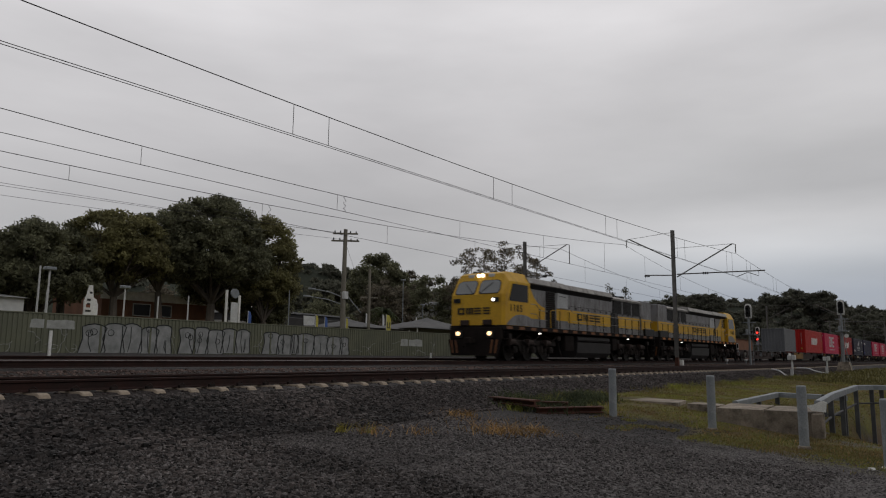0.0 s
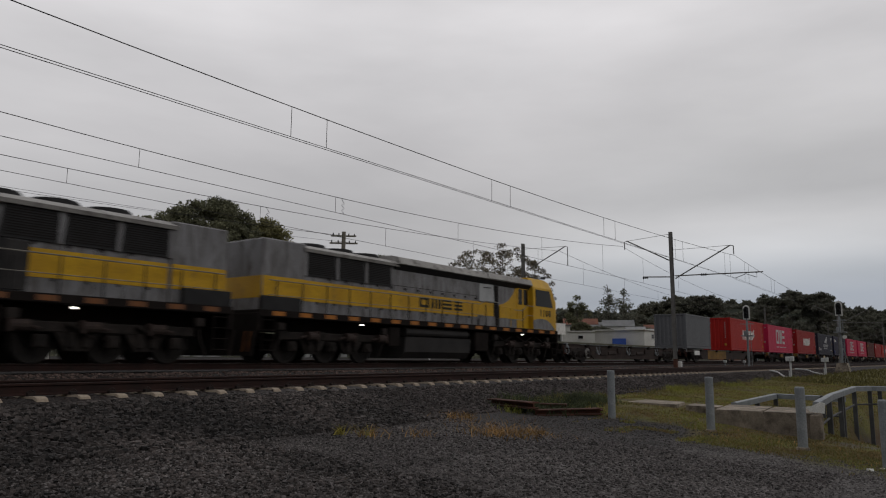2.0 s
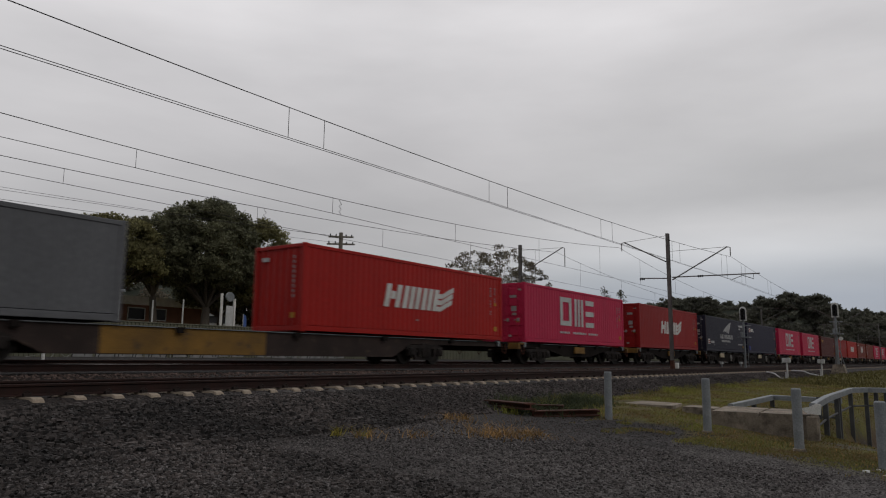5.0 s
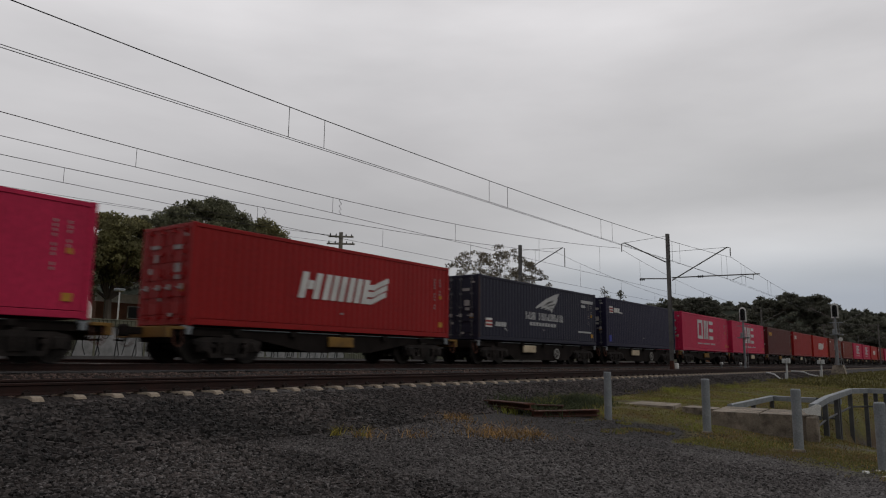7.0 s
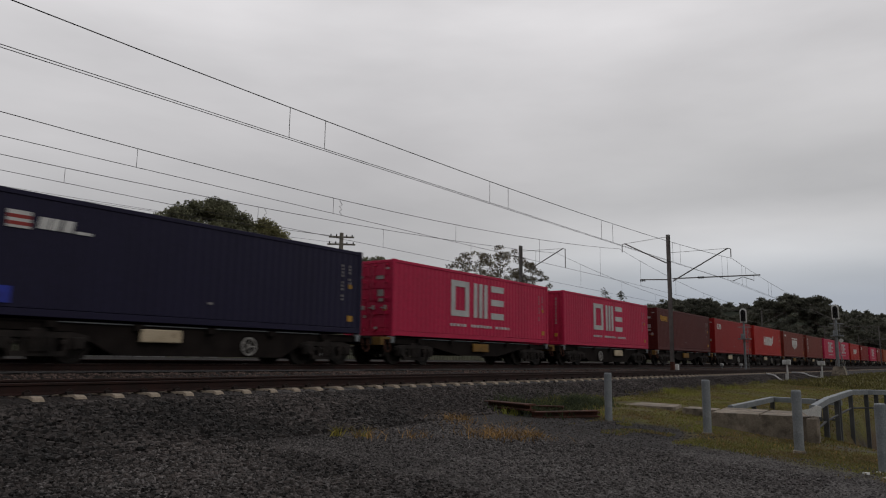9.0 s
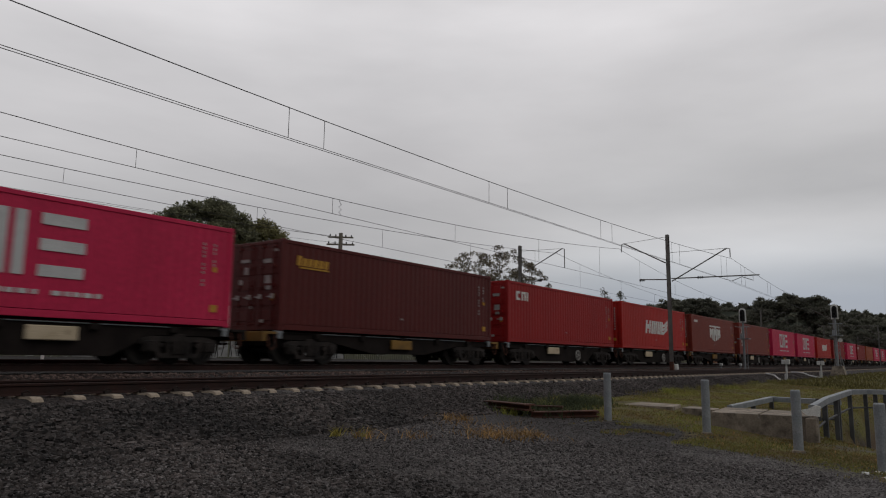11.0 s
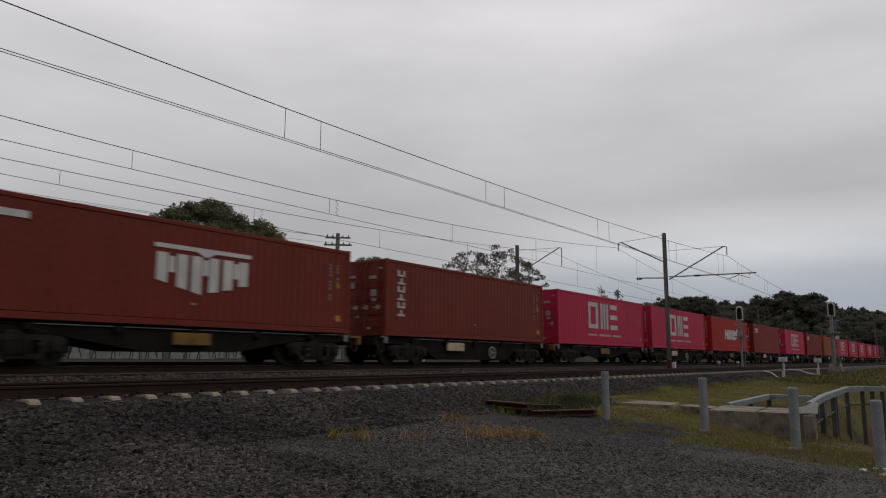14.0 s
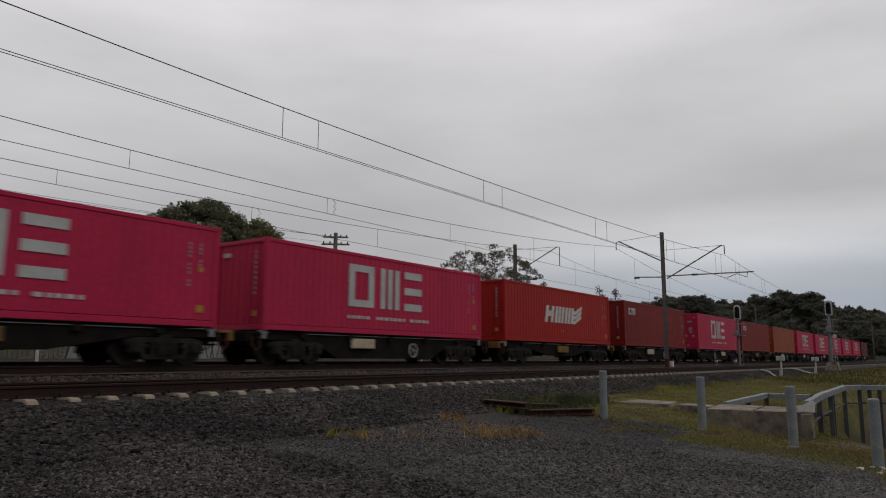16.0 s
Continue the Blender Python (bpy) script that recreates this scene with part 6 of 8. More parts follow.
def scribble(spots, seed):
    """Thin pale sprayed strokes: no letters."""
    rnd = random.Random(seed)
    k = Kit()
    for x, z, w, h in spots:
        for q in range(rnd.randint(2, 4)):
            p = Vector((x + rnd.uniform(0, w), 0, z + rnd.uniform(0, h)))
            line, a = [], rnd.uniform(0, 6.28)
            for j in range(rnd.randint(4, 8)):
                line.append(tuple(p))
                a += rnd.uniform(-1.1, 1.1)
                p = p + Vector((math.cos(a) * w * 0.22, 0, math.sin(a) * h * 0.22))
                p.z = min(max(p.z, 0.22), 1.72)
            k.tube(line, 0.011, 4, False)
    solid("graffiti", k, M_SPRAYPALE, "thin pale sprayed scribbles on the green fence", "graffiti", pose(0, Y_FENCE - 0.006, 0), group="graffiti on the fence", kind="stuff")


graffiti(13.6, (0.34, 0.25, 0.3, 0.3, 0.32, 0.26), 1.35, 1.75, 1, M_SPRAYPALE, None, "small pale sprayed shapes on the green fence")
graffiti(15.7, (1.0, 0.9, 0.85, 0.8, 0.75), 0.30, 1.72, 5, M_SPRAY, M_SPRAYDARK, "silver sprayed shapes with dark outlines on the fence")
graffiti(20.5, (0.8, 0.75, 0.9, 0.85, 0.8), 0.35, 1.70, 9, M_SPRAY, M_SPRAYDARK, "silver sprayed shapes with dark outlines on the fence")
graffiti(25.6, (1.0, 0.95, 0.5, 1.2, 1.1, 1.1, 0.7), 0.35, 1.60, 14, M_SPRAY, M_SPRAYDARK, "silver sprayed shapes with dark outlines on the fence")
graffiti(37.2, (0.7, 0.6, 0.9), 1.0, 1.5, 21, M_SPRAYPALE, None, "pale sprayed scribble on the green fence")
scribble([(11.0, 0.4, 1.0, 0.5), (12.1, 0.3, 0.8, 0.4), (13.4, 0.4, 1.2, 0.4), (14.9, 0.9, 0.4, 0.7), (15.0, 0.35, 0.5, 0.4), (19.9, 0.5, 0.5, 0.9), (24.7, 0.4, 0.7, 1.0), (33.0, 0.4, 1.0, 0.6), (35.2, 0.7, 1.4, 0.8), (37.6, 0.4, 1.6, 0.5), (40.0, 0.6, 1.0, 0.8)], 4)
for i, (x, y) in enumerate(((11.55, 24.8), (32.4, 24.8))):
    k = Kit().box(-0.045, 0.045, -0.04, 0.04, -0.1, 1.05 if i == 0 else 0.5, 0.01)
    solid("marker_post", k, M_WHITE, "short white marker post beside the far track", "marker post", pose(x, y, 0.05), group="marker posts")

# ---------------------------------------------------------------- foreground right
for x, y, foot, top in ((14.42, 6.22, -0.824, 0.176), (14.36, 4.19, -0.916, 0.084), (13.46, 2.44, -1.028, -0.028), (12.42, 1.14, -1.148, -0.148)):
    b = thing("bollard", "round galvanised steel bollard on a concrete foot", "bollard", pose(x, y, foot), group="bollards")
    k = Kit().tube([(0, 0, -0.1), (0, 0, top - foot - 0.02), (0, 0, top - foot)], [0.078, 0.078, 0.066], 20)
    part("post", k, M_GALV, b, smooth=False)
    k = Kit().tube([(0, 0, -0.12), (0, 0, 0.008), (0, 0, 0.014)], [0.11, 0.10, 0.085], 12)
    part("footing", k, M_CONC, b, "small concrete foot")


rnd = random.Random(31)
for i in range(16):
    x, y = 12.15 + rnd.gauss(0, 0.09), 1.05 + rnd.gauss(0, 0.14)
    if i > 11:
        x, y = 11.75 + rnd.gauss(0, 0.1), 0.98 + rnd.gauss(0, 0.16)
    r = rnd.uniform(0.018, 0.036)
    k = Kit().add([(sx * r * rnd.uniform(0.6, 1.2), sy * r * rnd.uniform(0.6, 1.2), sz * r * rnd.uniform(0.4, 0.8)) for sx in (-1, 1) for sy in (-1, 1) for sz in (-1, 1)], [(0, 1, 3, 2), (4, 6, 7, 5), (0, 4, 5, 1), (2, 3, 7, 6), (0, 2, 6, 4), (1, 5, 7, 3)])
    solid("concrete_lump", k, M_WHITE, "broken white lump of concrete at a bollard's foot", "rubble", pose(x, y, ground_height(x, y) + r * 0.3, 0, 0, rnd.uniform(0, 180)), group="lumps of concrete")


# ---- drain, headwall, rails and clutter beside the gravel
def headwall():
    h = thing("concrete_headwall", "stained concrete drain headwall set in the grass", "headwall", pose(0, 0, 0))
    k = Kit()
    pts = [(15.28, 4.36), (15.35, 2.58), (16.90, 2.66), (17.20, 4.58)]
    k.prism(pts, "z", -1.75, -0.66)
    part("block", k, M_CONC, h)
    for (a, b) in ((0.0, 0.485), (0.515, 1.0)):
        lo = [Vector((*pts[0], 0)).lerp(Vector((*pts[1], 0)), q) for q in (a, b)]
        hi = [Vector((*pts[3], 0)).lerp(Vector((*pts[2], 0)), q) for q in (b, a)]
        k = Kit().prism([(p.x, p.y) for p in lo + hi], "z", -0.66, -0.585)
        part("cover_slab", k, M_CONC, h, "grey concrete cover slab")
    part("end_pier", Kit().box(15.24, 15.48, 2.42, 2.62, -1.8, -0.60, 0.02), M_CONC, h)
    return h


headwall()
for i, (pts, t) in enumerate(((((17.3, 7.12), (17.0, 5.72), (18.3, 5.95), (18.7, 7.4)), -0.63), (((16.8, 5.45), (16.55, 4.66), (17.3, 4.75), (17.6, 5.5)), -0.62))):
    z = ground_height(*pts[0])
    solid("concrete_slab", Kit().prism(pts, "z", min(z, t) - 0.3, t), M_CONC, "flat pale concrete slab sunk in the grass", "slab", group="slabs by the drain")


def guard_rail(points, label, post_at, post_foot, plate=False):
    g = thing("guard_rail", label, "guard rail", group="guard rails of the drain")
    for i in range(len(points) - 1):
        a, b = Vector(points[i]), Vector(points[i + 1])
        k = Kit()
        d = (b - a).normalized()
        sd = d.cross(Vector((0, 0, 1))).normalized() * 0.06
        up = Vector((0, 0, 0.065))
        vs = [p + q * sd + r * up for p in (a - d * 0.01, b + d * 0.01) for q, r in ((-1, -1), (1, -1), (1, 0.8), (0.6, 1), (-0.6, 1), (-1, 0.8))]
        k.add(vs, [(j, (j + 1) % 6, 6 + (j + 1) % 6, 6 + j) for j in range(6)] + [(5, 4, 3, 2, 1, 0), (6, 7, 8, 9, 10, 11)])
        part("top_rail", k, M_GALV, g)
        k = Kit().tube([a - Vector((0, 0, 0.42)), b - Vector((0, 0, 0.42))], 0.024, 6)
        part("mid_rail", k, M_DARKSTEEL, g)
    for x, y, z in post_at:
        k = Kit().box(x - 0.05, x + 0.05, y - 0.05, y + 0.05, post_foot, z, 0.006)
        part("post", k, M_DARKSTEEL, g, "dark square post")
    if plate:
        a = Vector(points[0])
        k = Kit().prism([(a.y - 0.13, a.z - 0.15), (a.y + 0.10, a.z - 0.13), (a.y + 0.20, a.z - 0.04), (a.y + 0.06, a.z - 0.01), (a.y - 0.06, a.z + 0.06), (a.y - 0.15, a.z + 0.04)], "x", a.x - 0.03, a.x + 0.01)
        part("end_plate", k, M_WHITE, g, "white folded end plate")
    return g


main = [(15.3, 2.50, -0.42), (17.6, 2.60, -0.36), (22.4, 2.72, -0.33), (23.0, 2.4, -0.33), (24.6, -3.0, -0.33)]
guard_rail(main, "galvanised guard rail with dark posts along the drain",
           [(17.3, 2.58, -0.36), (19.4, 2.65, -0.34), (19.75, 2.66, -0.34), (22.3, 2.71, -0.33)] + [(23.02 + 0.068 * i, 2.42 - 0.23 * i, -0.33) for i in range(14)], -2.4, True)
guard_rail([(17.24, 4.5, -0.60), (21.0, 4.40, -0.53), (20.6, 3.3, -0.53), (20.4, 2.7, -0.53)], "low galvanised rail behind the headwall", [(19.2, 4.45, -0.5), (21.0, 4.4, -0.46), (20.5, 3.2, -0.46)], -1.4)

for a, b, w in (((13.75, 8.75), (13.22, 7.40), 0.14), ((13.22, 7.36), (14.55, 6.55), 0.12), ((14.6, 6.6), (15.9, 7.3), 0.10), ((13.9, 8.4), (14.3, 7.2), 0.09)):
    A, B = Vector((*a, -0.585)), Vector((*b, -0.60))
    ang = math.degrees(math.atan2(B.y - A.y, B.x - A.x))
    k = Kit().prism([(-w, 0), (w, 0), (w, 0.02), (0.02, 0.03), (0.02, 0.10), (w, 0.11), (w, 0.13), (-w, 0.13), (-w, 0.11), (-0.02, 0.10), (-0.02, 0.03), (-w, 0.02)], "x", 0, (B - A).length)
    solid("rusty_beam", k, M_RUST, "old rusty steel beam lying at the foot of the ballast", "beam", pose(A.x, A.y, ground_height(A.x, A.y) - 0.02, 0, 0, ang), group="rusty beams")


# ---- grass and weeds
def blades(name, label, spots, material, height, width, lean=0.5, seed=1):
    """Tapered bent blades: spots are x, y."""
    rng = np.random.default_rng(seed)
    P = np.array(spots)
    n = len(P)
    z = np.array([ground_height(a, b) for a, b in P])
    a = rng.uniform(0, 6.283, n)
    h = height * rng.uniform(0.5, 1.3, n)
    w = width * rng.uniform(0.6, 1.4, n)
    l = lean * h * rng.uniform(0.2, 1.2, n)
    b = rng.uniform(0, 6.283, n)
    sx, sy = np.cos(a) * w, np.sin(a) * w
    base = np.stack([P[:, 0], P[:, 1], z - 0.01], -1)
    mid = base + np.stack([np.cos(b) * l * 0.35, np.sin(b) * l * 0.35, h * 0.6], -1)
    tip = base + np.stack([np.cos(b) * l, np.sin(b) * l, h], -1)
    side = np.stack([sx, sy, np.zeros(n)], -1)
    V = np.stack([base - side, base + side, mid + side * 0.7, mid - side * 0.7, tip], 1).reshape(-1, 3)
    i = 5 * np.arange(n)[:, None]
    F = [tuple(r) for r in (i + np.array([0, 1, 2, 3])).tolist()] + [tuple(r) for r in (i + np.array([3, 2, 4])).tolist()]
    solid(name, raw_mesh(name, V, F, material), None, label, "grass", kind="stuff")


def turf_spots(n, seed):
    rng = random.Random(seed)
    out = []
    while len(out) < n:
        x = 10.5 + 34 * rng.random() ** 2.1
        y = rng.uniform(-1.0, 8.6)
        e = x - verge_edge(y) + 1.0 * noise.noise((x * 0.7, y * 0.7, 7)) + 0.6 * noise.noise((x * 2, y * 2, 7)) + rng.uniform(-0.35, 0.35)
        if 4.3 < y < 6.4 and x > 12.4 and noise.noise((x * 1.6, y * 1.6, 21)) > 0.22:
            e = 1
        if e < 0 or y > 8.4 + 0.5 * noise.noise((x, y, 2)) or (15.2 < x < 17.3 and 2.5 < y < 4.7) or (16.9 < x < 18.8 and 5.6 < y < 7.4):
            continue
        if x > 14 and ground_height(x, y) < -1.45:
            continue
        if noise.noise((x * 0.9, y * 0.9, 11)) + 0.5 * noise.noise((x * 3.1, y * 3.1, 4)) < rng.uniform(-0.7, 0.05):
            continue
        out.append((x, y))
    return out


blades("grass", "short patchy olive green grass on the verge", turf_spots(78000, 3), M_GRASS, 0.042, 0.008, 0.9, 4)
rng = random.Random(77)
blades("far_grass", "rough olive grass of the field along the line", [(38 + 70 * rng.random() ** 1.3, rng.uniform(-12, 8.2)) for i in range(22000)], M_FIELD, 0.16, 0.03, 1.0, 15)
blades("dry_stalks", "dry straw among the grass of the verge", turf_spots(16000, 5), M_DRY, 0.05, 0.005, 1.0, 14)


def tuft(cx, cy, r, n, seed):
    rng = random.Random(seed)
    return [(cx + rng.gauss(0, r), cy + rng.gauss(0, r)) for i in range(n)]


spots = []
for i, (cx, cy, r, n) in enumerate(((9.9, 6.2, 0.22, 90), (10.5, 6.1, 0.28, 150), (10.25, 6.35, 0.3, 110), (10.9, 6.0, 0.12, 40), (8.8, 6.9, 0.12, 40), (11.1, 7.8, 0.16, 55), (11.3, 7.75, 0.10, 50), (10.7, 7.5, 0.2, 35), (8.15, 7.3, 0.14, 45), (10.0, 6.7, 0.3, 40), (11.3, 7.0, 0.4, 40))):
    spots += tuft(cx, cy, r, n, 50 + i)
blades("dry_grass", "tufts of dry orange grass on the gravel", spots, M_DRY, 0.13, 0.007, 1.6, 6)
spots = tuft(7.85, 7.65, 0.055, 45, 71) + tuft(8.1, 7.35, 0.07, 24, 72)
blades("yellow_grass", "tuft of yellow-green grass at the foot of the ballast", spots, M_TUFT, 0.16, 0.008, 1.4, 16)
spots = []
for i in range(26):
    rng = random.Random(80 + i)
    spots += tuft(13.4 + rng.uniform(0, 3.6), 7.2 + rng.uniform(0, 1.5), 0.27, rng.randint(60, 200), 90 + i)
blades("weeds", "dark green weeds growing over the rusty beams", spots, M_WEED, 0.17, 0.011, 1.3, 8)
spots = []
for i in range(40):
    rng = random.Random(180 + i)
    x = 13 + 30 * rng.random()
    spots += tuft(x, 8.0 + rng.uniform(-0.4, 0.5), 0.15, 60, 190 + i)
blades("verge_weeds", "rough grass along the foot of the ballast", spots, M_GRASS, 0.16, 0.008, 0.9, 9)


# ---- signals and lineside boxes
def signal(x, y, foot, height, label, lit=None, base=False):
    s = thing("railway_signal", label, "railway signal", pose(x, y, foot), group="railway signals")
    part("post", Kit().tube([(0, 0, 0), (0, 0, height - 0.9)], 0.075, 12), M_GALV, s)
    k = Kit()
    for q in (-0.17, 0.17):
        k.tube([(0.35, q, 0.1), (0.35, q, height - 1.5)], 0.018, 5)
    for i in range(int((height - 1.7) / 0.3)):
        k.tube([(0.35, -0.17, 0.3 + 0.3 * i), (0.35, 0.17, 0.3 + 0.3 * i)], 0.012, 5)
    part("ladder", k, M_GALV, s)
    zc = height - 0.65
    out = [(0.27 * math.cos(a), zc + 0.37 + 0.27 * math.sin(a)) for a in [math.pi * i / 12 for i in range(13)]] + [(-0.27, zc - 0.55), (0.27, zc - 0.55)]
    inn = [(p[0] * 0.66, zc + (p[1] - zc) * 0.80) for p in out]
    part("backboard", Kit().prism(out, "x", -0.05, 0.0), M_WHITE, s, "white-edged backboard")
    hd = part("lamp_head", Kit().prism(inn, "x", -0.16, -0.05), M_BLACK, s, "black lamp head")
    for dz in (0.22, -0.15):
        part("hood", Kit().tube([(-0.16, 0, zc + dz), (-0.34, 0, zc + dz)], 0.11, 10, False), M_BLACK, hd)
    part("equipment_box", Kit().box(-0.10, 0.10, 0.08, 0.26, height - 2.5, height - 2.1, 0.02), M_GALV, s)
    part("cage", Kit().tube([(-0.3, -0.45, height - 1.55), (-0.3, 0.45, height - 1.55), (0.5, 0.45, height - 1.55), (0.5, -0.45, height - 1.55), (-0.3, -0.45, height - 1.55)], 0.02, 5).tube([(-0.3, -0.45, height - 2.5), (-0.3, 0.45, height - 2.5), (0.5, 0.45, height - 2.5), (0.5, -0.45, height - 2.5), (-0.3, -0.45, height - 2.5)], 0.02, 5).box(-0.3, 0.5, -0.45, 0.45, height - 2.56, height - 2.52), M_GALV, s, "small galvanised platform cage")
    if base:
        part("disc", Kit().ring((-0.12, -0.3, height - 2.9), "x", 0, 0.16, 0.03, 16), M_WHITE, s, "round white plate")
        part("plinth", Kit().prism([(-0.6, -0.2), (0.6, -0.2), (0.35, 0.75), (-0.35, 0.75)], "x", -0.5, 0.5), M_CONC, s, "pale concrete plinth")
        part("stay", Kit().tube([(0.9, -0.5, 0.0), (0.2, -0.1, 1.9)], 0.03, 6).tube([(0.9, 0.5, 0.0), (0.2, 0.1, 1.9)], 0.03, 6), M_GALV, s)
    if lit:
        for dz in lit:
            part("lamp", Kit().ring((-0.37, 0, dz), "x", 0, 0.125, 0.03, 16), M_RED, s, "glowing red lamp")
    return s


signal(62.3, 14.9, -0.3, 5.2, "grey railway signal with a white-edged black head between the tracks")
signal(65.5, 8.6, -0.5, 5.7, "tall grey railway signal with cage and plinth beside the grass", base=True)
s3 = signal(108.0, 24.7, 0.0, 4.9, "distant railway signal showing two red lamps", lit=(4.05, 3.15))
for x, y, ex, ey, tall in ((44.3, 8.4, 46.9, 9.95, 1.02), (52.6, 7.9, 55.2, 10.1, 0.86)):
    foot = ground_height(x, y)
    b = thing("junction_box", "small white lineside box on a post with a pale conduit", "junction box", pose(x, y, foot), group="lineside boxes")
    part("post", Kit().tube([(0, 0, -0.1), (0, 0, tall)], 0.05, 8), M_WHITEGREY, b)
    part("box", Kit().box(-0.13, 0.13, -0.19, 0.0, tall, tall + 0.28, 0.02), M_WHITEGREY, b)
    part("box", Kit().box(-0.10, 0.16, 0.05, 0.23, tall, tall + 0.26, 0.02), M_WHITEGREY, b)
    dx, dy, dz = ex - x, ey - y, ground_height(ex, ey) + 0.08 - foot
    k = Kit().tube([(0, 0.08, 0.5), (0.0, 0.09, 0.06)] + [(dx * f, dy * f + 0.09, 0.05 + dz * f + 0.10 * math.sin(f * 3.14) * (1 if f > 0.5 else 0.2)) for f in (0.15, 0.35, 0.55, 0.75, 0.9, 1.0)], 0.04, 7)
    part("conduit", k, M_WHITEGREY, b, "pale flexible conduit")
for x, y in ((60.5, 16.3), (66.5, 16.3)):
    b = thing("trackside_unit", "small white trackside unit near the rails", "trackside unit", pose(x, y, -0.1), group="trackside units")
    part("stand", Kit().box(-0.04, 0.04, -0.04, 0.04, 0, 0.3), M_GALV, b)
    part("case", Kit().box(-0.13, 0.13, -0.11, 0.11, 0.28, 0.48, 0.03), M_WHITEGREY, b)


# ---------------------------------------------------------------- trees
def leaves(centres, radii, per, size, seed, squash=0.75):
    """Many small leaf sprays round the centres: verts and quads."""
    rng = np.random.default_rng(seed)
    C, R = np.array(centres, float), np.array(radii, float)
    n = (per * (R / R.mean()) ** 2).astype(int).clip(8)
    idx = np.repeat(np.arange(len(C)), n)
    d = rng.normal(size=(len(idx), 3))
    d /= np.linalg.norm(d, axis=1)[:, None]
    r = R[idx] * rng.uniform(0.35, 1.08, len(idx)) ** 0.6
    p = C[idx] + d * r[:, None] * np.array([1, 1, squash])
    u = rng.normal(size=(len(idx), 3))
    u /= np.linalg.norm(u, axis=1)[:, None]
    w = np.cross(u, d + 0.6 * rng.normal(size=d.shape))
    w /= np.linalg.norm(w, axis=1)[:, None] + 1e-6
    s = size * rng.uniform(0.55, 1.35, len(idx))[:, None]
    V = np.stack([p - u * s, p + w * s * 0.45, p + u * s, p - w * s * 0.45], 1).reshape(-1, 3)
    F = np.arange(len(V)).reshape(-1, 4)
    return V, F


ICO_G = (1 + 5 ** 0.5) / 2
ICO = np.array([(-1, ICO_G, 0), (1, ICO_G, 0), (-1, -ICO_G, 0), (1, -ICO_G, 0), (0, -1, ICO_G), (0, 1, ICO_G), (0, -1, -ICO_G), (0, 1, -ICO_G), (ICO_G, 0, -1), (ICO_G, 0, 1), (-ICO_G, 0, -1), (-ICO_G, 0, 1)]) / (1 + ICO_G * ICO_G) ** 0.5
ICO_FACES = np.array([(0, 11, 5), (0, 5, 1), (0, 1, 7), (0, 7, 10), (0, 10, 11), (1, 5, 9), (5, 11, 4), (11, 10, 2), (10, 7, 6), (7, 1, 8), (3, 9, 4), (3, 4, 2), (3, 2, 6), (3, 6, 8), (3, 8, 9), (4, 9, 5), (2, 4, 11), (6, 2, 10), (8, 6, 7), (9, 8, 1)])


def with_cores(V, F, cs, rs, seed, fill, squash):
    """Adds a solid faceted blob inside each clump, so that crowns shade lighter."""
    C, R = np.array(cs, float), np.array(rs, float)
    jig = np.random.default_rng(seed).uniform(0.65, 1.0, (len(C), 12, 1))
    core = C[:, None] + ICO[None] * jig * (R * fill)[:, None, None] * np.array([1, 1, squash])
    F = [tuple(f) for f in F.tolist()] + [tuple(f) for f in (ICO_FACES[None] + 12 * np.arange(len(C))[:, None, None] + len(V)).reshape(-1, 3).tolist()]
    return np.concatenate([V, core.reshape(-1, 3)]), F


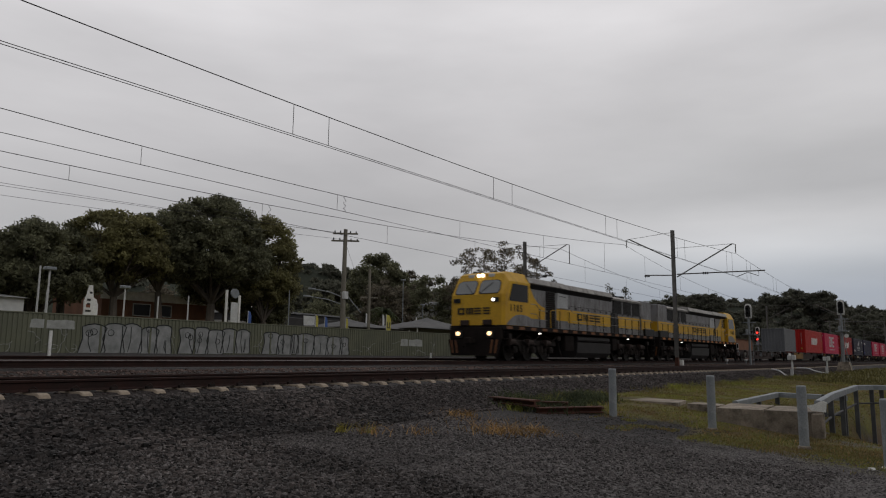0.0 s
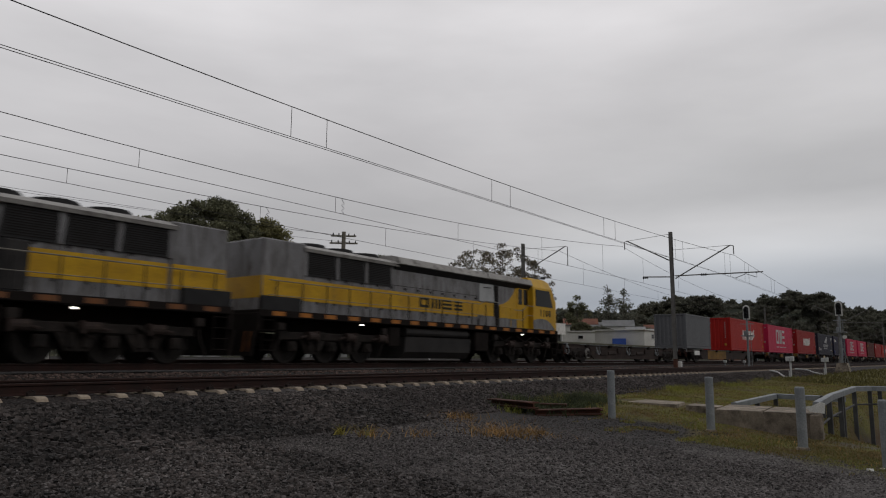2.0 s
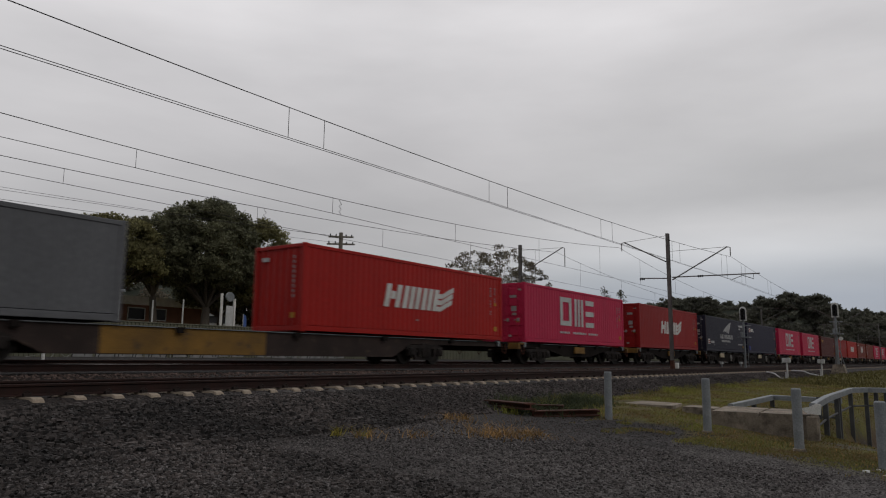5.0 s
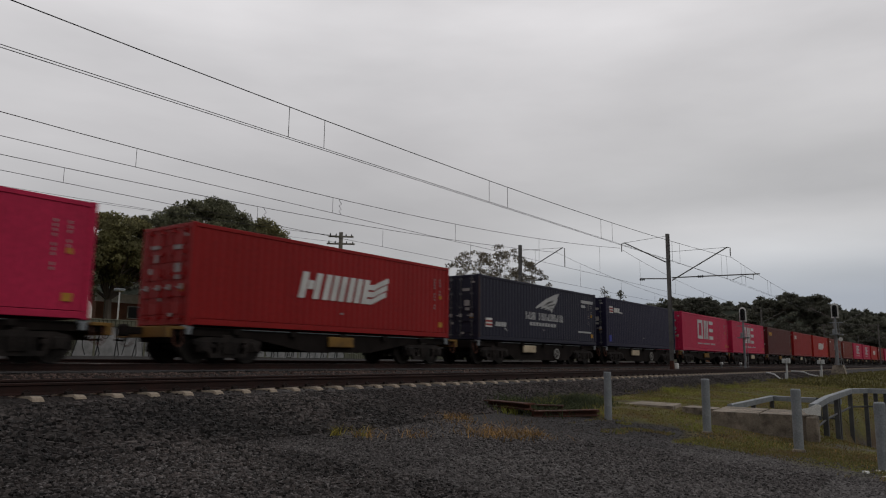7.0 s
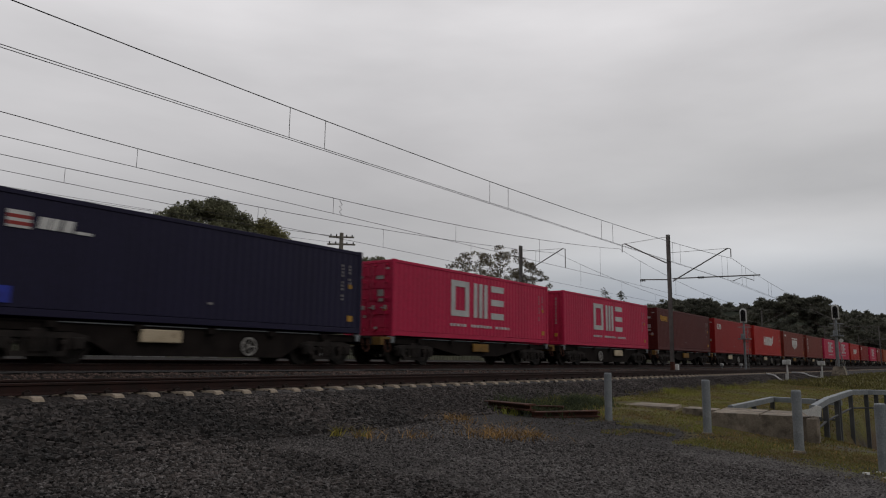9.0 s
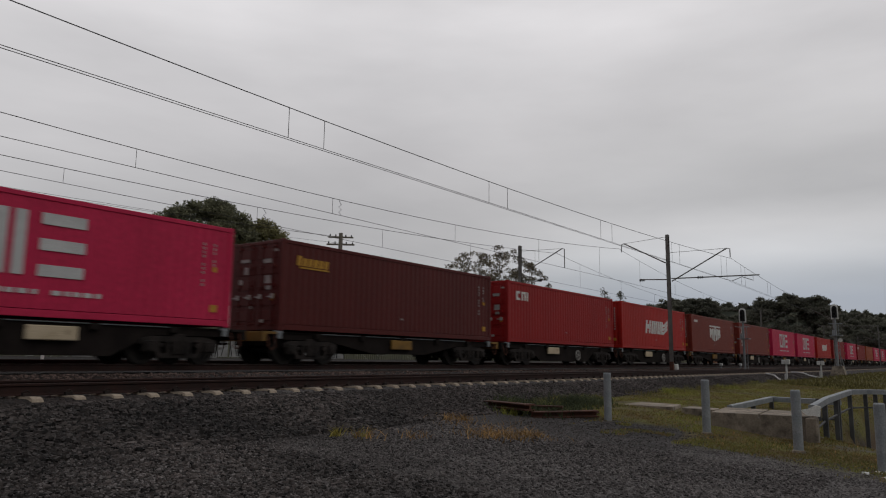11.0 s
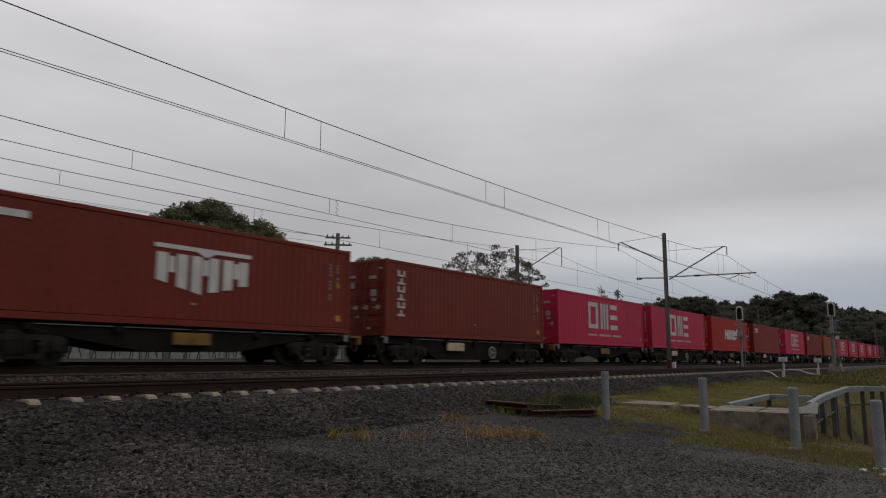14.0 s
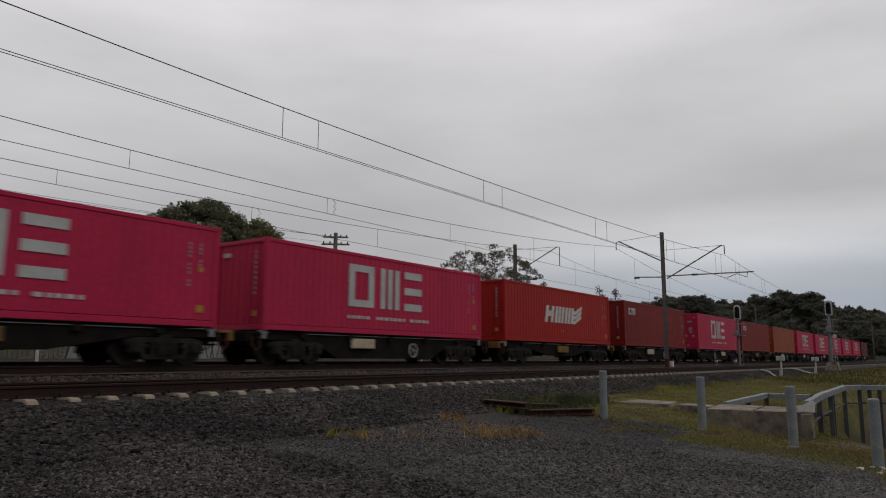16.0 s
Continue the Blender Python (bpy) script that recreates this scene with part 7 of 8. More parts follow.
def tree(x, y, height, spread, label, seed, leaf=M_LEAF, bark=M_BARK, clumps=42, per=260, size=0.24, low=0.25, clump_r=0.24, trunk=0.35, ground=0.25, squash=0.7, dome=0.75, depth=None, limbs=16, core=0.62):
    """A trunk, forking limbs and a domed crown of many leafy clumps: low is where the crown begins, dome how full it is inside and beneath."""
    rng = random.Random(seed)
    t = thing("tree", label, "tree", pose(x, y, ground), group="trees")
    depth = depth or spread * 0.8
    z0 = height * low
    rise, drop = (height - z0) * 0.68, (height - z0) * 0.32
    zc = z0 + drop
    cs, rs = [], []
    while len(cs) < clumps:
        d = Vector((rng.gauss(0, 1), rng.gauss(0, 1), rng.gauss(0, 1))).normalized()
        if d.z < -0.1 and rng.random() > dome:
            continue
        r = clump_r * spread * rng.uniform(0.6, 1.2)
        f = 1.0 if rng.random() < 0.62 else rng.uniform(0.35, 0.95)
        bulge = 1.0 + 0.10 * noise.noise((d.x * 2.2 + seed, d.y * 2.2, d.z * 2.2))
        up = (rise if d.z > 0 else drop) - r * squash
        cs.append(Vector((d.x * (spread - r) * f * bulge, d.y * (depth - r) * f * bulge, zc + d.z * up * f * bulge)))
        rs.append(r)
    k = Kit()
    fork = Vector((rng.uniform(-0.3, 0.3), rng.uniform(-0.3, 0.3), height * max(low, 0.12) * rng.uniform(0.7, 0.95)))
    k.tube([(0, 0, -0.3), (fork.x * 0.4, fork.y * 0.4, fork.z * 0.5), fork], [trunk * 1.25, trunk, trunk * 0.8], 9)
    part("trunk", k, bark, t)
    for i, c in enumerate(rng.sample(cs, min(len(cs), limbs))):
        m = fork.lerp(c, 0.5) + Vector((rng.uniform(-0.4, 0.4), rng.uniform(-0.4, 0.4), rng.uniform(0.0, 0.6)))
        k = Kit().tube([fork, m, c], [trunk * 0.42, trunk * 0.24, trunk * 0.07], 6)
        for q in range(2):
            e = c + Vector((rng.uniform(-1, 1), rng.uniform(-1, 1), rng.uniform(-0.2, 0.5))) * clump_r * spread * 0.8
            k.tube([m.lerp(c, 0.5 + 0.3 * q), e], [trunk * 0.12, trunk * 0.04], 5)
        part("limb", k, bark, t)
    V, F = leaves(cs, rs, per, size, seed, squash)
    if core:
        V, F = with_cores(V, F, cs, rs, seed, core, squash)
    part("crown", raw_mesh("crown", V, F, leaf), None, t)
    return t


BROAD = dict(clumps=190, per=130, size=0.155, clump_r=0.165, dome=0.5)
DENSE = dict(clumps=320, per=170, size=0.155, clump_r=0.16, dome=0.9, trunk=0.45)
tree(18.2, 57, 9.6, 5.2, "broad dark green tree with gaps of sky in its crown", 11, M_LEAF, low=0.34, **BROAD)
tree(25.0, 57, 10.2, 5.4, "broad dark green tree with gaps of sky in its crown", 12, M_LEAF, low=0.34, **BROAD)
tree(31.4, 57, 12.1, 5.0, "olive green spreading tree behind the fence", 13, M_LEAFOLIVE, low=0.47, **BROAD)
tree(36.2, 58, 13.1, 3.8, "dark tree with sky showing through its crown", 47, M_LEAF, low=0.47, clumps=110, per=110, size=0.15, clump_r=0.2, dome=0.5)
tree(40.6, 57, 15.0, 6.2, "tall dense dark green tree behind the fence", 14, M_LEAF, low=0.40, **DENSE)
tree(47.0, 57, 14.2, 4.3, "rounded dark tree with a brownish crown edge", 15, M_LEAFOLIVE, clumps=200, per=130, size=0.15, low=0.32, clump_r=0.2, dome=0.8)
tree(28.6, 60, 10.9, 4.6, "dark green tree between two broader ones", 25, M_LEAF, low=0.48, **BROAD)
tree(21.4, 59, 10.1, 4.6, "dark green tree between two broader ones", 26, M_LEAF, low=0.36, **BROAD)
tree(48.4, 59, 10.6, 3.8, "dark bushy tree at the edge of the grove", 27, M_LEAF, low=0.24, clumps=120, per=110, size=0.15, clump_r=0.2, dome=0.8)
tree(22.0, 61, 8.4, 5.5, "low bushy dark tree behind the shed", 16, M_LEAF, low=0.28, **BROAD)
tree(35.0, 78, 11.0, 6.0, "low bushy dark tree behind the brick building", 17, M_LEAF, low=0.5, **BROAD)
tree(44.5, 60, 9.4, 5.0, "low bushy dark tree beside the brick building", 24, M_LEAF, low=0.48, **BROAD)
tree(84.5, 75, 16.3, 6.2, "dark rounded tree behind the shade roofs", 18, M_LEAF, clumps=120, per=150, low=0.42, clump_r=0.19, size=0.19, dome=0.4)
tree(91.0, 75, 15.0, 3.2, "thin-crowned dark tree behind the shade roofs", 19, M_GUM, clumps=44, per=70, low=0.45, clump_r=0.24, size=0.2, dome=0.4)
GUM = dict(per=62, size=0.17, trunk=0.24, dome=0.75, limbs=22, squash=0.65, core=0)
tree(89.5, 60, 16.6, 6.2, "gum tree with a thin open crown and pale limbs", 20, M_GUM, M_PALEBARK, clumps=110, low=0.36, clump_r=0.125, **GUM)
tree(98.8, 60, 18.6, 7.2, "tall gum tree with a thin open crown and pale limbs", 21, M_GUM, M_PALEBARK, clumps=150, low=0.33, clump_r=0.11, **GUM)
tree(107.0, 60, 17.0, 5.2, "gum tree with a thin open crown and pale limbs", 22, M_GUM, M_PALEBARK, clumps=80, low=0.36, clump_r=0.135, **GUM)
for i, (x, y, h, r) in enumerate(((70, 72, 9.0, 5), (78, 68, 11.5, 5), (96, 78, 14.0, 6.5), (103, 80, 14.0, 6), (86.5, 66, 12.6, 5.6), (95, 66, 13.2, 6), (104, 66, 13.0, 5.5), (112, 68, 13.0, 5), (62, 80, 11.0, 6), (52, 84, 9, 5))):
    tree(x, y, h, r, "dark bushy tree in the row behind the yard", 30 + i, (M_LEAF, M_GUM)[i % 2], clumps=80, per=85, low=0.10, clump_r=0.22, size=0.22, dome=0.8)
tree(129, 62, 13.0, 3.4, "small dark tree beyond the white buildings", 45, M_LEAF, clumps=44, per=70, low=0.3, clump_r=0.24, size=0.24)


def conifer(x, y, height, r, label, seed):
    rng = random.Random(seed)
    t = thing("pine_tree", label, "tree", pose(x, y, 0.3), group="trees")
    part("trunk", Kit().tube([(0, 0, -0.3), (0, 0, height * 0.97)], [0.4, 0.05], 8), M_BARK, t)
    cs, rs = [], []
    for i in range(150):
        f = rng.random() ** 1.3
        rr = r * (1 - f) ** 0.6 * rng.uniform(0.2, 1.0)
        a = rng.uniform(0, 6.28)
        cs.append((math.cos(a) * rr, math.sin(a) * rr, height * (0.2 + 0.78 * f) - 0.15 * rr))
        rs.append(0.5 + 0.30 * r * (1 - f))
    V, F = leaves(cs, rs, 40, 0.28, seed, 0.8)
    part("crown", raw_mesh("crown", V, F, M_HAZYLEAF), None, t)


# ---- far woods and hills
def polar(az, dist):
    return dist * math.sin(radians(az)), dist * math.cos(radians(az))


def woods(name, label, rows, seed, size, per, leaf=M_HAZYLEAF, clumps=34, fill=0.78):
    """A belt of far trees: rows of azimuth, distance, height of the canopy, and its foot."""
    rng = random.Random(seed)
    cs, rs = [], []
    for az, dist, top, foot, width in rows:
        x, y = polar(az, dist)
        top = foot + (top - foot) * 0.93
        n = max(1, round(width / 5))
        for i in range(n):
            a = (i + rng.uniform(0.2, 0.8)) / n - 0.5
            sp = width / n * rng.uniform(0.6, 0.8)
            tall = top if i == n // 2 else foot + (top - foot) * rng.uniform(0.82, 0.98)
            ox, oy = x + a * width * math.cos(radians(az)), y - a * width * math.sin(radians(az)) + rng.uniform(-3, 3)
            up = min((tall - foot) * 0.5, sp * 1.15)
            for j in range(clumps):
                d = Vector((rng.gauss(0, 1), rng.gauss(0, 1), abs(rng.gauss(0, 1)))).normalized() * rng.uniform(0.5, 1.0) ** 0.5
                r = sp * rng.uniform(0.15, 0.30) * (34 / clumps) ** 0.4
                cs.append((ox + d.x * (sp - r), oy + d.y * (sp - r), tall - up + d.z * (up - r * 0.75)))
                rs.append(r)
            for j in range(8):
                cs.append((ox + rng.uniform(-1, 1) * sp * 0.8, oy + rng.uniform(-1, 1) * sp * 0.8, foot + rng.uniform(0.05, 0.95) * (tall - up - foot)))
                rs.append(sp * rng.uniform(0.3, 0.45))
    V, F = leaves(cs, rs, per, size, seed, 0.62)
    V, F = with_cores(V, F, cs, rs, seed, fill, 0.62)
    solid(name, raw_mesh(name, V, F, leaf), None, label, "woods", kind="stuff")


def hill(name, label, pts, depth):
    """A far wooded ridge: azimuth, distance, crest height."""
    vs, fs = [], []
    for az, dist, z in pts:
        for f, q in ((0.82, 0.0), (0.9, 0.55), (0.97, 0.9), (1.0, 1.0), (1.0 + depth, 0.3)):
            x, y = polar(az, dist * f)
            vs.append((x, y, z * q - (1.0 if q == 0 else 0)))
    n = len(pts)
    for i in range(n - 1):
        for j in range(4):
            fs.append((5 * i + j, 5 * i + 5 + j, 5 * i + 6 + j, 5 * i + 1 + j))
    solid(name, raw_mesh(name, vs, fs, M_SLOPE, True), None, label, "hill", kind="structure")
RIDGE = [(20, 520, 45), (30, 520, 48), (37.8, 520, 52), (41.6, 520, 63), (43.3, 520, 63), (45.1, 520, 59), (48.7, 520, 50), (51.5, 520, 47), (54.2, 520, 44), (58.7, 520, 38), (63.2, 520, 34), (67.5, 520, 32),
         (70.0, 520, 35), (72.9, 520, 37), (75.7, 520, 38), (78.0, 520, 37), (80.2, 520, 37), (81.9, 520, 33), (84.0, 520, 30), (85.2, 520, 27), (87.5, 520, 25), (92, 520, 22), (100, 520, 18)]
hill("wooded_ridge", "dark wooded ridge on the far side of the town", RIDGE, 0.4)
woods("ridge_woods", "tree-covered crest of the far ridge", [(az + q, d * f, z * g + 4, z * g - 12, 26) for az, d, z in RIDGE[1:-1] for q, f, g in ((0.0, 1.0, 1.0), (1.3, 0.99, 0.97), (0.6, 0.97, 0.90), (1.5, 0.95, 0.78), (0.3, 0.93, 0.68), (1.0, 0.91, 0.56))], 61, 1.5, 8, clumps=16, fill=0.95)
W1 = ((69.9, 19.4), (70.5, 20.6), (71.1, 19.6), (71.7, 19.2), (72.2, 19.9), (72.7, 21.0), (73.3, 20.6), (73.9, 20.2), (74.4, 20.8), (74.9, 20.3), (75.3, 18.8))
W2 = ((78.5, 17.4), (78.9, 18.6), (79.4, 19.4), (79.9, 19.8), (80.3, 19.6), (80.7, 19.0), (81.1, 18.3), (81.5, 15.6))
woods("far_woods", "dark belt of trees behind the far tracks", [(az, 230, z + 1.3, 1, 7.4) for az, z in W1] + [(75.9, 236, 16.6, 2, 7), (76.7, 240, 17.2, 2, 7), (77.5, 238, 16.6, 2, 7), (78.1, 236, 16.4, 2, 6), (70.6, 215, 12, 1, 12), (72.8, 210, 12, 1, 12), (75, 212, 11, 1, 12), (77, 214, 11, 1, 12), (69.0, 225, 12, 1, 9)], 62, 0.34, 52)
woods("far_woods", "dark rounded trees above the distant train", [(az, 208, z + 1.1, 1, 7.0) for az, z in W2] + [(79.8, 196, 11, 1, 12), (81.7, 200, 10.5, 1, 10), (82.0, 250, 15.5, 2, 8), (82.6, 300, 18.4, 2, 10), (83.4, 300, 18.6, 2, 10), (84.3, 302, 17.6, 2, 12), (85.3, 305, 16.8, 2, 12), (86.4, 305, 15, 2, 14), (82.4, 260, 13, 1, 14), (84, 260, 12, 1, 16), (86, 260, 11, 1, 16)], 63, 0.34, 50)
woods("hillside_woods", "trees and gardens on the slope behind the white buildings", [(58.5, 200, 15, 3, 14), (60.4, 190, 15.6, 3, 8), (61.5, 190, 17.0, 3, 6), (62.6, 192, 14.6, 3, 8), (63.8, 192, 14.2, 3, 8), (65.0, 192, 13.6, 3, 9), (66.0, 190, 13.0, 3, 9), (68.6, 190, 13.2, 3, 8), (69.5, 195, 12, 2, 9), (62, 170, 9, 2, 12), (65, 172, 9, 2, 12), (68, 172, 8.5, 2, 12)], 64, 0.4, 42)
woods("left_woods", "dark slope of trees behind the shops", [(az, 170, z, 2, 12) for az, z in ((40, 17), (42, 18.5), (43.5, 19.5), (45, 19), (46.5, 16.5), (48, 14.5), (50, 14), (52, 14), (54, 14.5), (56, 14), (33, 14), (36, 14))], 65, 0.4, 42)
conifer(*polar(66.6, 188), 19.2, 4.4, "dark pointed pine on the skyline", 70)
conifer(*polar(67.8, 184), 17.6, 4.8, "dark broad pine beside a taller one", 72)
conifer(*polar(61.9, 180), 15.5, 2.0, "slim dark cypress among houses", 71)

M_WALLWHITE = mat("white_rendered_wall", (0.62, 0.62, 0.60), (0.52, 0.52, 0.50), 0.4, 0.85, bump=0.05, dirt=(0.35, 0.34, 0.31), dirt_amount=0.2)
M_BRICK = mat("red_brick_wall", (0.23, 0.115, 0.075), (0.17, 0.09, 0.06), 0.8, 0.9, bump=0.2)
M_DARKWALL = mat("dark_fronts_and_shade", (0.045, 0.043, 0.042), (0.03, 0.029, 0.03), 0.6, 0.6, bump=0.05)
M_GREYROOF = mat("grey_sheet_roof", (0.20, 0.205, 0.21), (0.15, 0.155, 0.16), 0.5, 0.6, bump=0.08)
M_SHADE = mat("grey_shade_cloth", (0.125, 0.125, 0.125), (0.095, 0.095, 0.096), 0.6, 0.85, bump=0.1)
M_REDROOF = mat("terracotta_tiles", (0.22, 0.09, 0.055), (0.16, 0.07, 0.05), 0.6, 0.85, bump=0.2)
M_FLAGYEL = mat("yellow_flag_cloth", (0.45, 0.40, 0.09), (0.36, 0.32, 0.07), 2, 0.8, bump=0.05)
M_FLAGBLUE = mat("blue_flag_cloth", (0.07, 0.13, 0.36), (0.05, 0.1, 0.28), 2, 0.8, bump=0.05)
M_BLUE = mat("blue_steel_box", (0.04, 0.10, 0.42), (0.035, 0.08, 0.34), 1, 0.6, bump=0.03)


def building(name, label, x, y, w, d, h, rot, wall, roof, pitch=0.0, windows=(), fascia=None, foot=0.2):
    """A block with roof slab or gable, proud fascia, and recessed windows along its near side (x offset, z, width, height)."""
    b = thing(name, label, "building", pose(x, y, foot, 0, 0, rot), group="buildings behind the fence")
    k = Kit().box(0, w, 0, d, -0.5, h)
    part("wall", k, wall, b)
    k = Kit()
    if pitch:
        k.prism([(-0.3, h - 0.05), (d + 0.3, h - 0.05), (d / 2, h + pitch)], "x", -0.3, w + 0.3)
    else:
        k.box(-0.25, w + 0.25, -0.25, d + 0.25, h, h + 0.18, 0.02)
    part("roof", k, roof, b)
    if fascia:
        part("fascia", Kit().box(-0.3, w + 0.3, -0.34, -0.26, h - fascia, h + 0.2), M_WHITE, b, "white fascia board")
    for a, z, ww, hh in windows:
        f = part("window", Kit().box(a, a + ww, -0.06, 0.02, z, z + hh), M_GLASS, b, "dark window")
        part("window_frame", Kit().box(a - 0.08, a, -0.09, 0.02, z - 0.08, z + hh + 0.08).box(a + ww, a + ww + 0.08, -0.09, 0.02, z - 0.08, z + hh + 0.08).box(a, a + ww, -0.09, 0.02, z - 0.08, z).box(a, a + ww, -0.09, 0.02, z + hh, z + hh + 0.08), M_WHITEGREY, f)
    return b


building("shed", "pale grey shed with a low roof behind the fence", 8.0, 50, 13.4, 10, 3.7, 0, M_WHITEGREY, M_GREYROOF, 0.5, ((12.2, 2.2, 0.5, 0.5),))
building("brick_building", "brick building with a white fascia under the trees", 33.0, 62, 11.0, 9, 5.5, 0, M_BRICK, M_GREYROOF, 0, ((3.0, 3.6, 1.6, 1.0), (5.2, 3.6, 1.6, 1.0), (0.4, 0.4, 5.4, 2.6), (8.2, 0.4, 3.0, 2.6)), 0.6)
building("brick_building", "low brick shop with a dark front", 45.5, 66, 6.0, 8, 3.6, 0, M_BRICK, M_GREYROOF, 0, ((0.8, 1.2, 4.0, 1.6),), 0.4)
shop = building("shop_row", "row of dark shopfronts with an awning on posts", 52.5, 64, 16.0, 8, 4.9, 8, M_DARKWALL, M_GREYROOF, 0, ((1.0, 0.6, 2.6, 2.4), (4.6, 0.6, 2.6, 2.4), (8.4, 0.6, 2.6, 2.4), (12.0, 0.6, 2.6, 2.4)))
part("awning", Kit().box(-0.5, 16.2, -2.4, 0, 3.3, 4.3, 0.04), M_DARKWALL, shop, "dark awning")
for i in range(7):
    part("awning_post", Kit().box(2.5 * i, 2.5 * i + 0.45, -2.3, -1.9, -0.5, 3.3, 0.02), M_GALV, shop)
part("shop_sign", Kit().box(4.2, 6.2, -2.52, -2.42, 3.5, 4.6, 0.02), M_WHITEGREY, shop, "pale blank sign board")
part("roof_ridge", Kit().prism([(-0.3, 4.9), (8.3, 4.9), (4.0, 5.9)], "x", -0.3, 6.5), M_WHITEGREY, shop, "pale ridged roof end")
for i in range(6):
    yl = thing("yard_lamp", "warm lit lamp on a short post under the trees", "lamp", pose((43.2, 44.1, 45.0, 37.6, 40.2, 36.8)[i], 57.0, 0.2), group="lamps in the yard")
    part("post", Kit().tube([(0, 0, -0.2), (0, 0, 2.35)], 0.03, 6), M_UNDER, yl)
    part("lamp", Kit().box(-0.16, 0.16, -0.05, 0.05, 2.35, 2.55, 0.02), M_AMBERLIT, yl, "glowing amber lamp")
wb = building("white_building", "long low white building beyond the line", 108.5, 62.0, 7.4, 12, 5.8, -62, M_WALLWHITE, M_GREYROOF, 0, ((4.6, 3.4, 0.5, 0.5),))
building("white_building", "lower white building with a flat parapet", 111.9, 55.6, 8.2, 12, 4.75, -64, M_WALLWHITE, M_WALLWHITE, 0, ((1.5, 3.6, 0.8, 0.5), (5.0, 3.6, 0.8, 0.5)))
building("house", "small white gabled house beyond the line", 116.0, 46.8, 2.8, 8, 4.8, -66, M_WALLWHITE, M_GREYROOF, 1.0, ((0.9, 3.0, 0.8, 0.9),))
building("white_building", "long white shed with a pale flat roof beside the line", 105.5, 40.0, 20.0, 8, 4.55, 0, M_WALLWHITE, M_WALLWHITE, 0, ((3.0, 3.4, 0.9, 0.6), (9.0, 3.4, 0.9, 0.6)))
gh = thing("white_building", "white building with a low gable facing the line", "building", pose(0, 0, 0.2), group="buildings behind the fence")
part("wall", Kit().prism([(125.9, -0.5), (135.4, -0.5), (135.4, 4.1), (130.0, 5.6), (125.9, 5.2)], "y", 39.4, 48), M_WALLWHITE, gh)
part("roof", Kit().prism([(125.6, 5.2), (130.0, 5.62), (135.8, 4.05), (135.8, 4.2), (130.0, 5.8), (125.6, 5.38)], "y", 39.1, 48.3), M_GREYROOF, gh)
part("eave_board", Kit().prism([(129.9, 5.60), (135.8, 4.0), (135.8, 4.18), (129.9, 5.78)], "y", 39.02, 39.09), M_WHITE, gh, "white barge board along the gable")
building("house", "long low brick building with a flat blue roof beyond the line", 150.0, 41.5, 26.0, 8, 4.5, 0, M_BRICK, M_BLUE, 0.35, ((4.0, 2.4, 1.4, 1.0), (12.0, 2.4, 1.4, 1.0)))
solid("blue_container", Kit().box(-1.0, 1.0, -1.0, 1.0, 0, 3.3, 0.03), M_BLUE, "blue steel box beside the white building", "container", pose(104.5, 43.6, 0.2, 0, 0, 24))
for i, (az, d, w, h, rf) in enumerate(((61.0, 176, 7, 7.2, M_GREYROOF), (63.2, 180, 8, 8.6, M_REDROOF), (64.6, 178, 7, 7.6, M_GREYROOF), (66.2, 176, 7, 8.0, M_GREYROOF), (69.3, 180, 8, 7.0, M_REDROOF), (52.2, 120, 9, 7.0, M_GREYROOF), (49.0, 115, 9, 7.4, M_GREYROOF), (54.6, 118, 8, 7.6, M_GREYROOF))):
    x, y = polar(az, d)
    building("house", "pale house on the wooded slope", x, y, w, 7, h, -az + 90 - 90, M_WALLWHITE, rf, 1.6, ((1.2, h - 2.2, 1.4, 1.1), (w - 2.6, h - 2.2, 1.4, 1.1)))


def shade_roof(x0, x1, y0, y1, eave, apex, label):
    s = thing("shade_roof", label, "carport", pose(0, 0, 0), group="shade roofs in the car yard")
    cx, cy = (x0 + x1) / 2, (y0 + y1) / 2
    vs = [(x0, y0, eave), (x1, y0, eave), (x1, y1, eave), (x0, y1, eave), (cx - 0.15, cy, apex), (cx + 0.15, cy, apex)]
    n = 6
    grid, fs = [], []
    for i in range(n + 1):
        for j in range(n + 1):
            u, v = i / n, j / n
            r = max(abs(u - 0.5), abs(v - 0.5)) * 2
            grid.append((x0 + (x1 - x0) * u, y0 + (y1 - y0) * v, apex - (apex - eave) * (r ** 0.75)))
    m = n + 1
    fs = [(i * m + j, (i + 1) * m + j, (i + 1) * m + j + 1, i * m + j + 1) for i in range(n) for j in range(n)]
    low = [(a, b, c - 0.06) for a, b, c in grid]
    o = len(grid)
    fs += [tuple(q + o for q in f[::-1]) for f in fs]
    part("canopy", raw_mesh("canopy", grid + low, fs, M_SHADE), None, s)
    for a in (x0 + 0.2, x1 - 0.2):
        for b in (y0 + 0.2, y1 - 0.2):
            part("post", Kit().tube([(a, b, 0), (a, b, eave)], 0.06, 8), M_WHITEGREY, s)


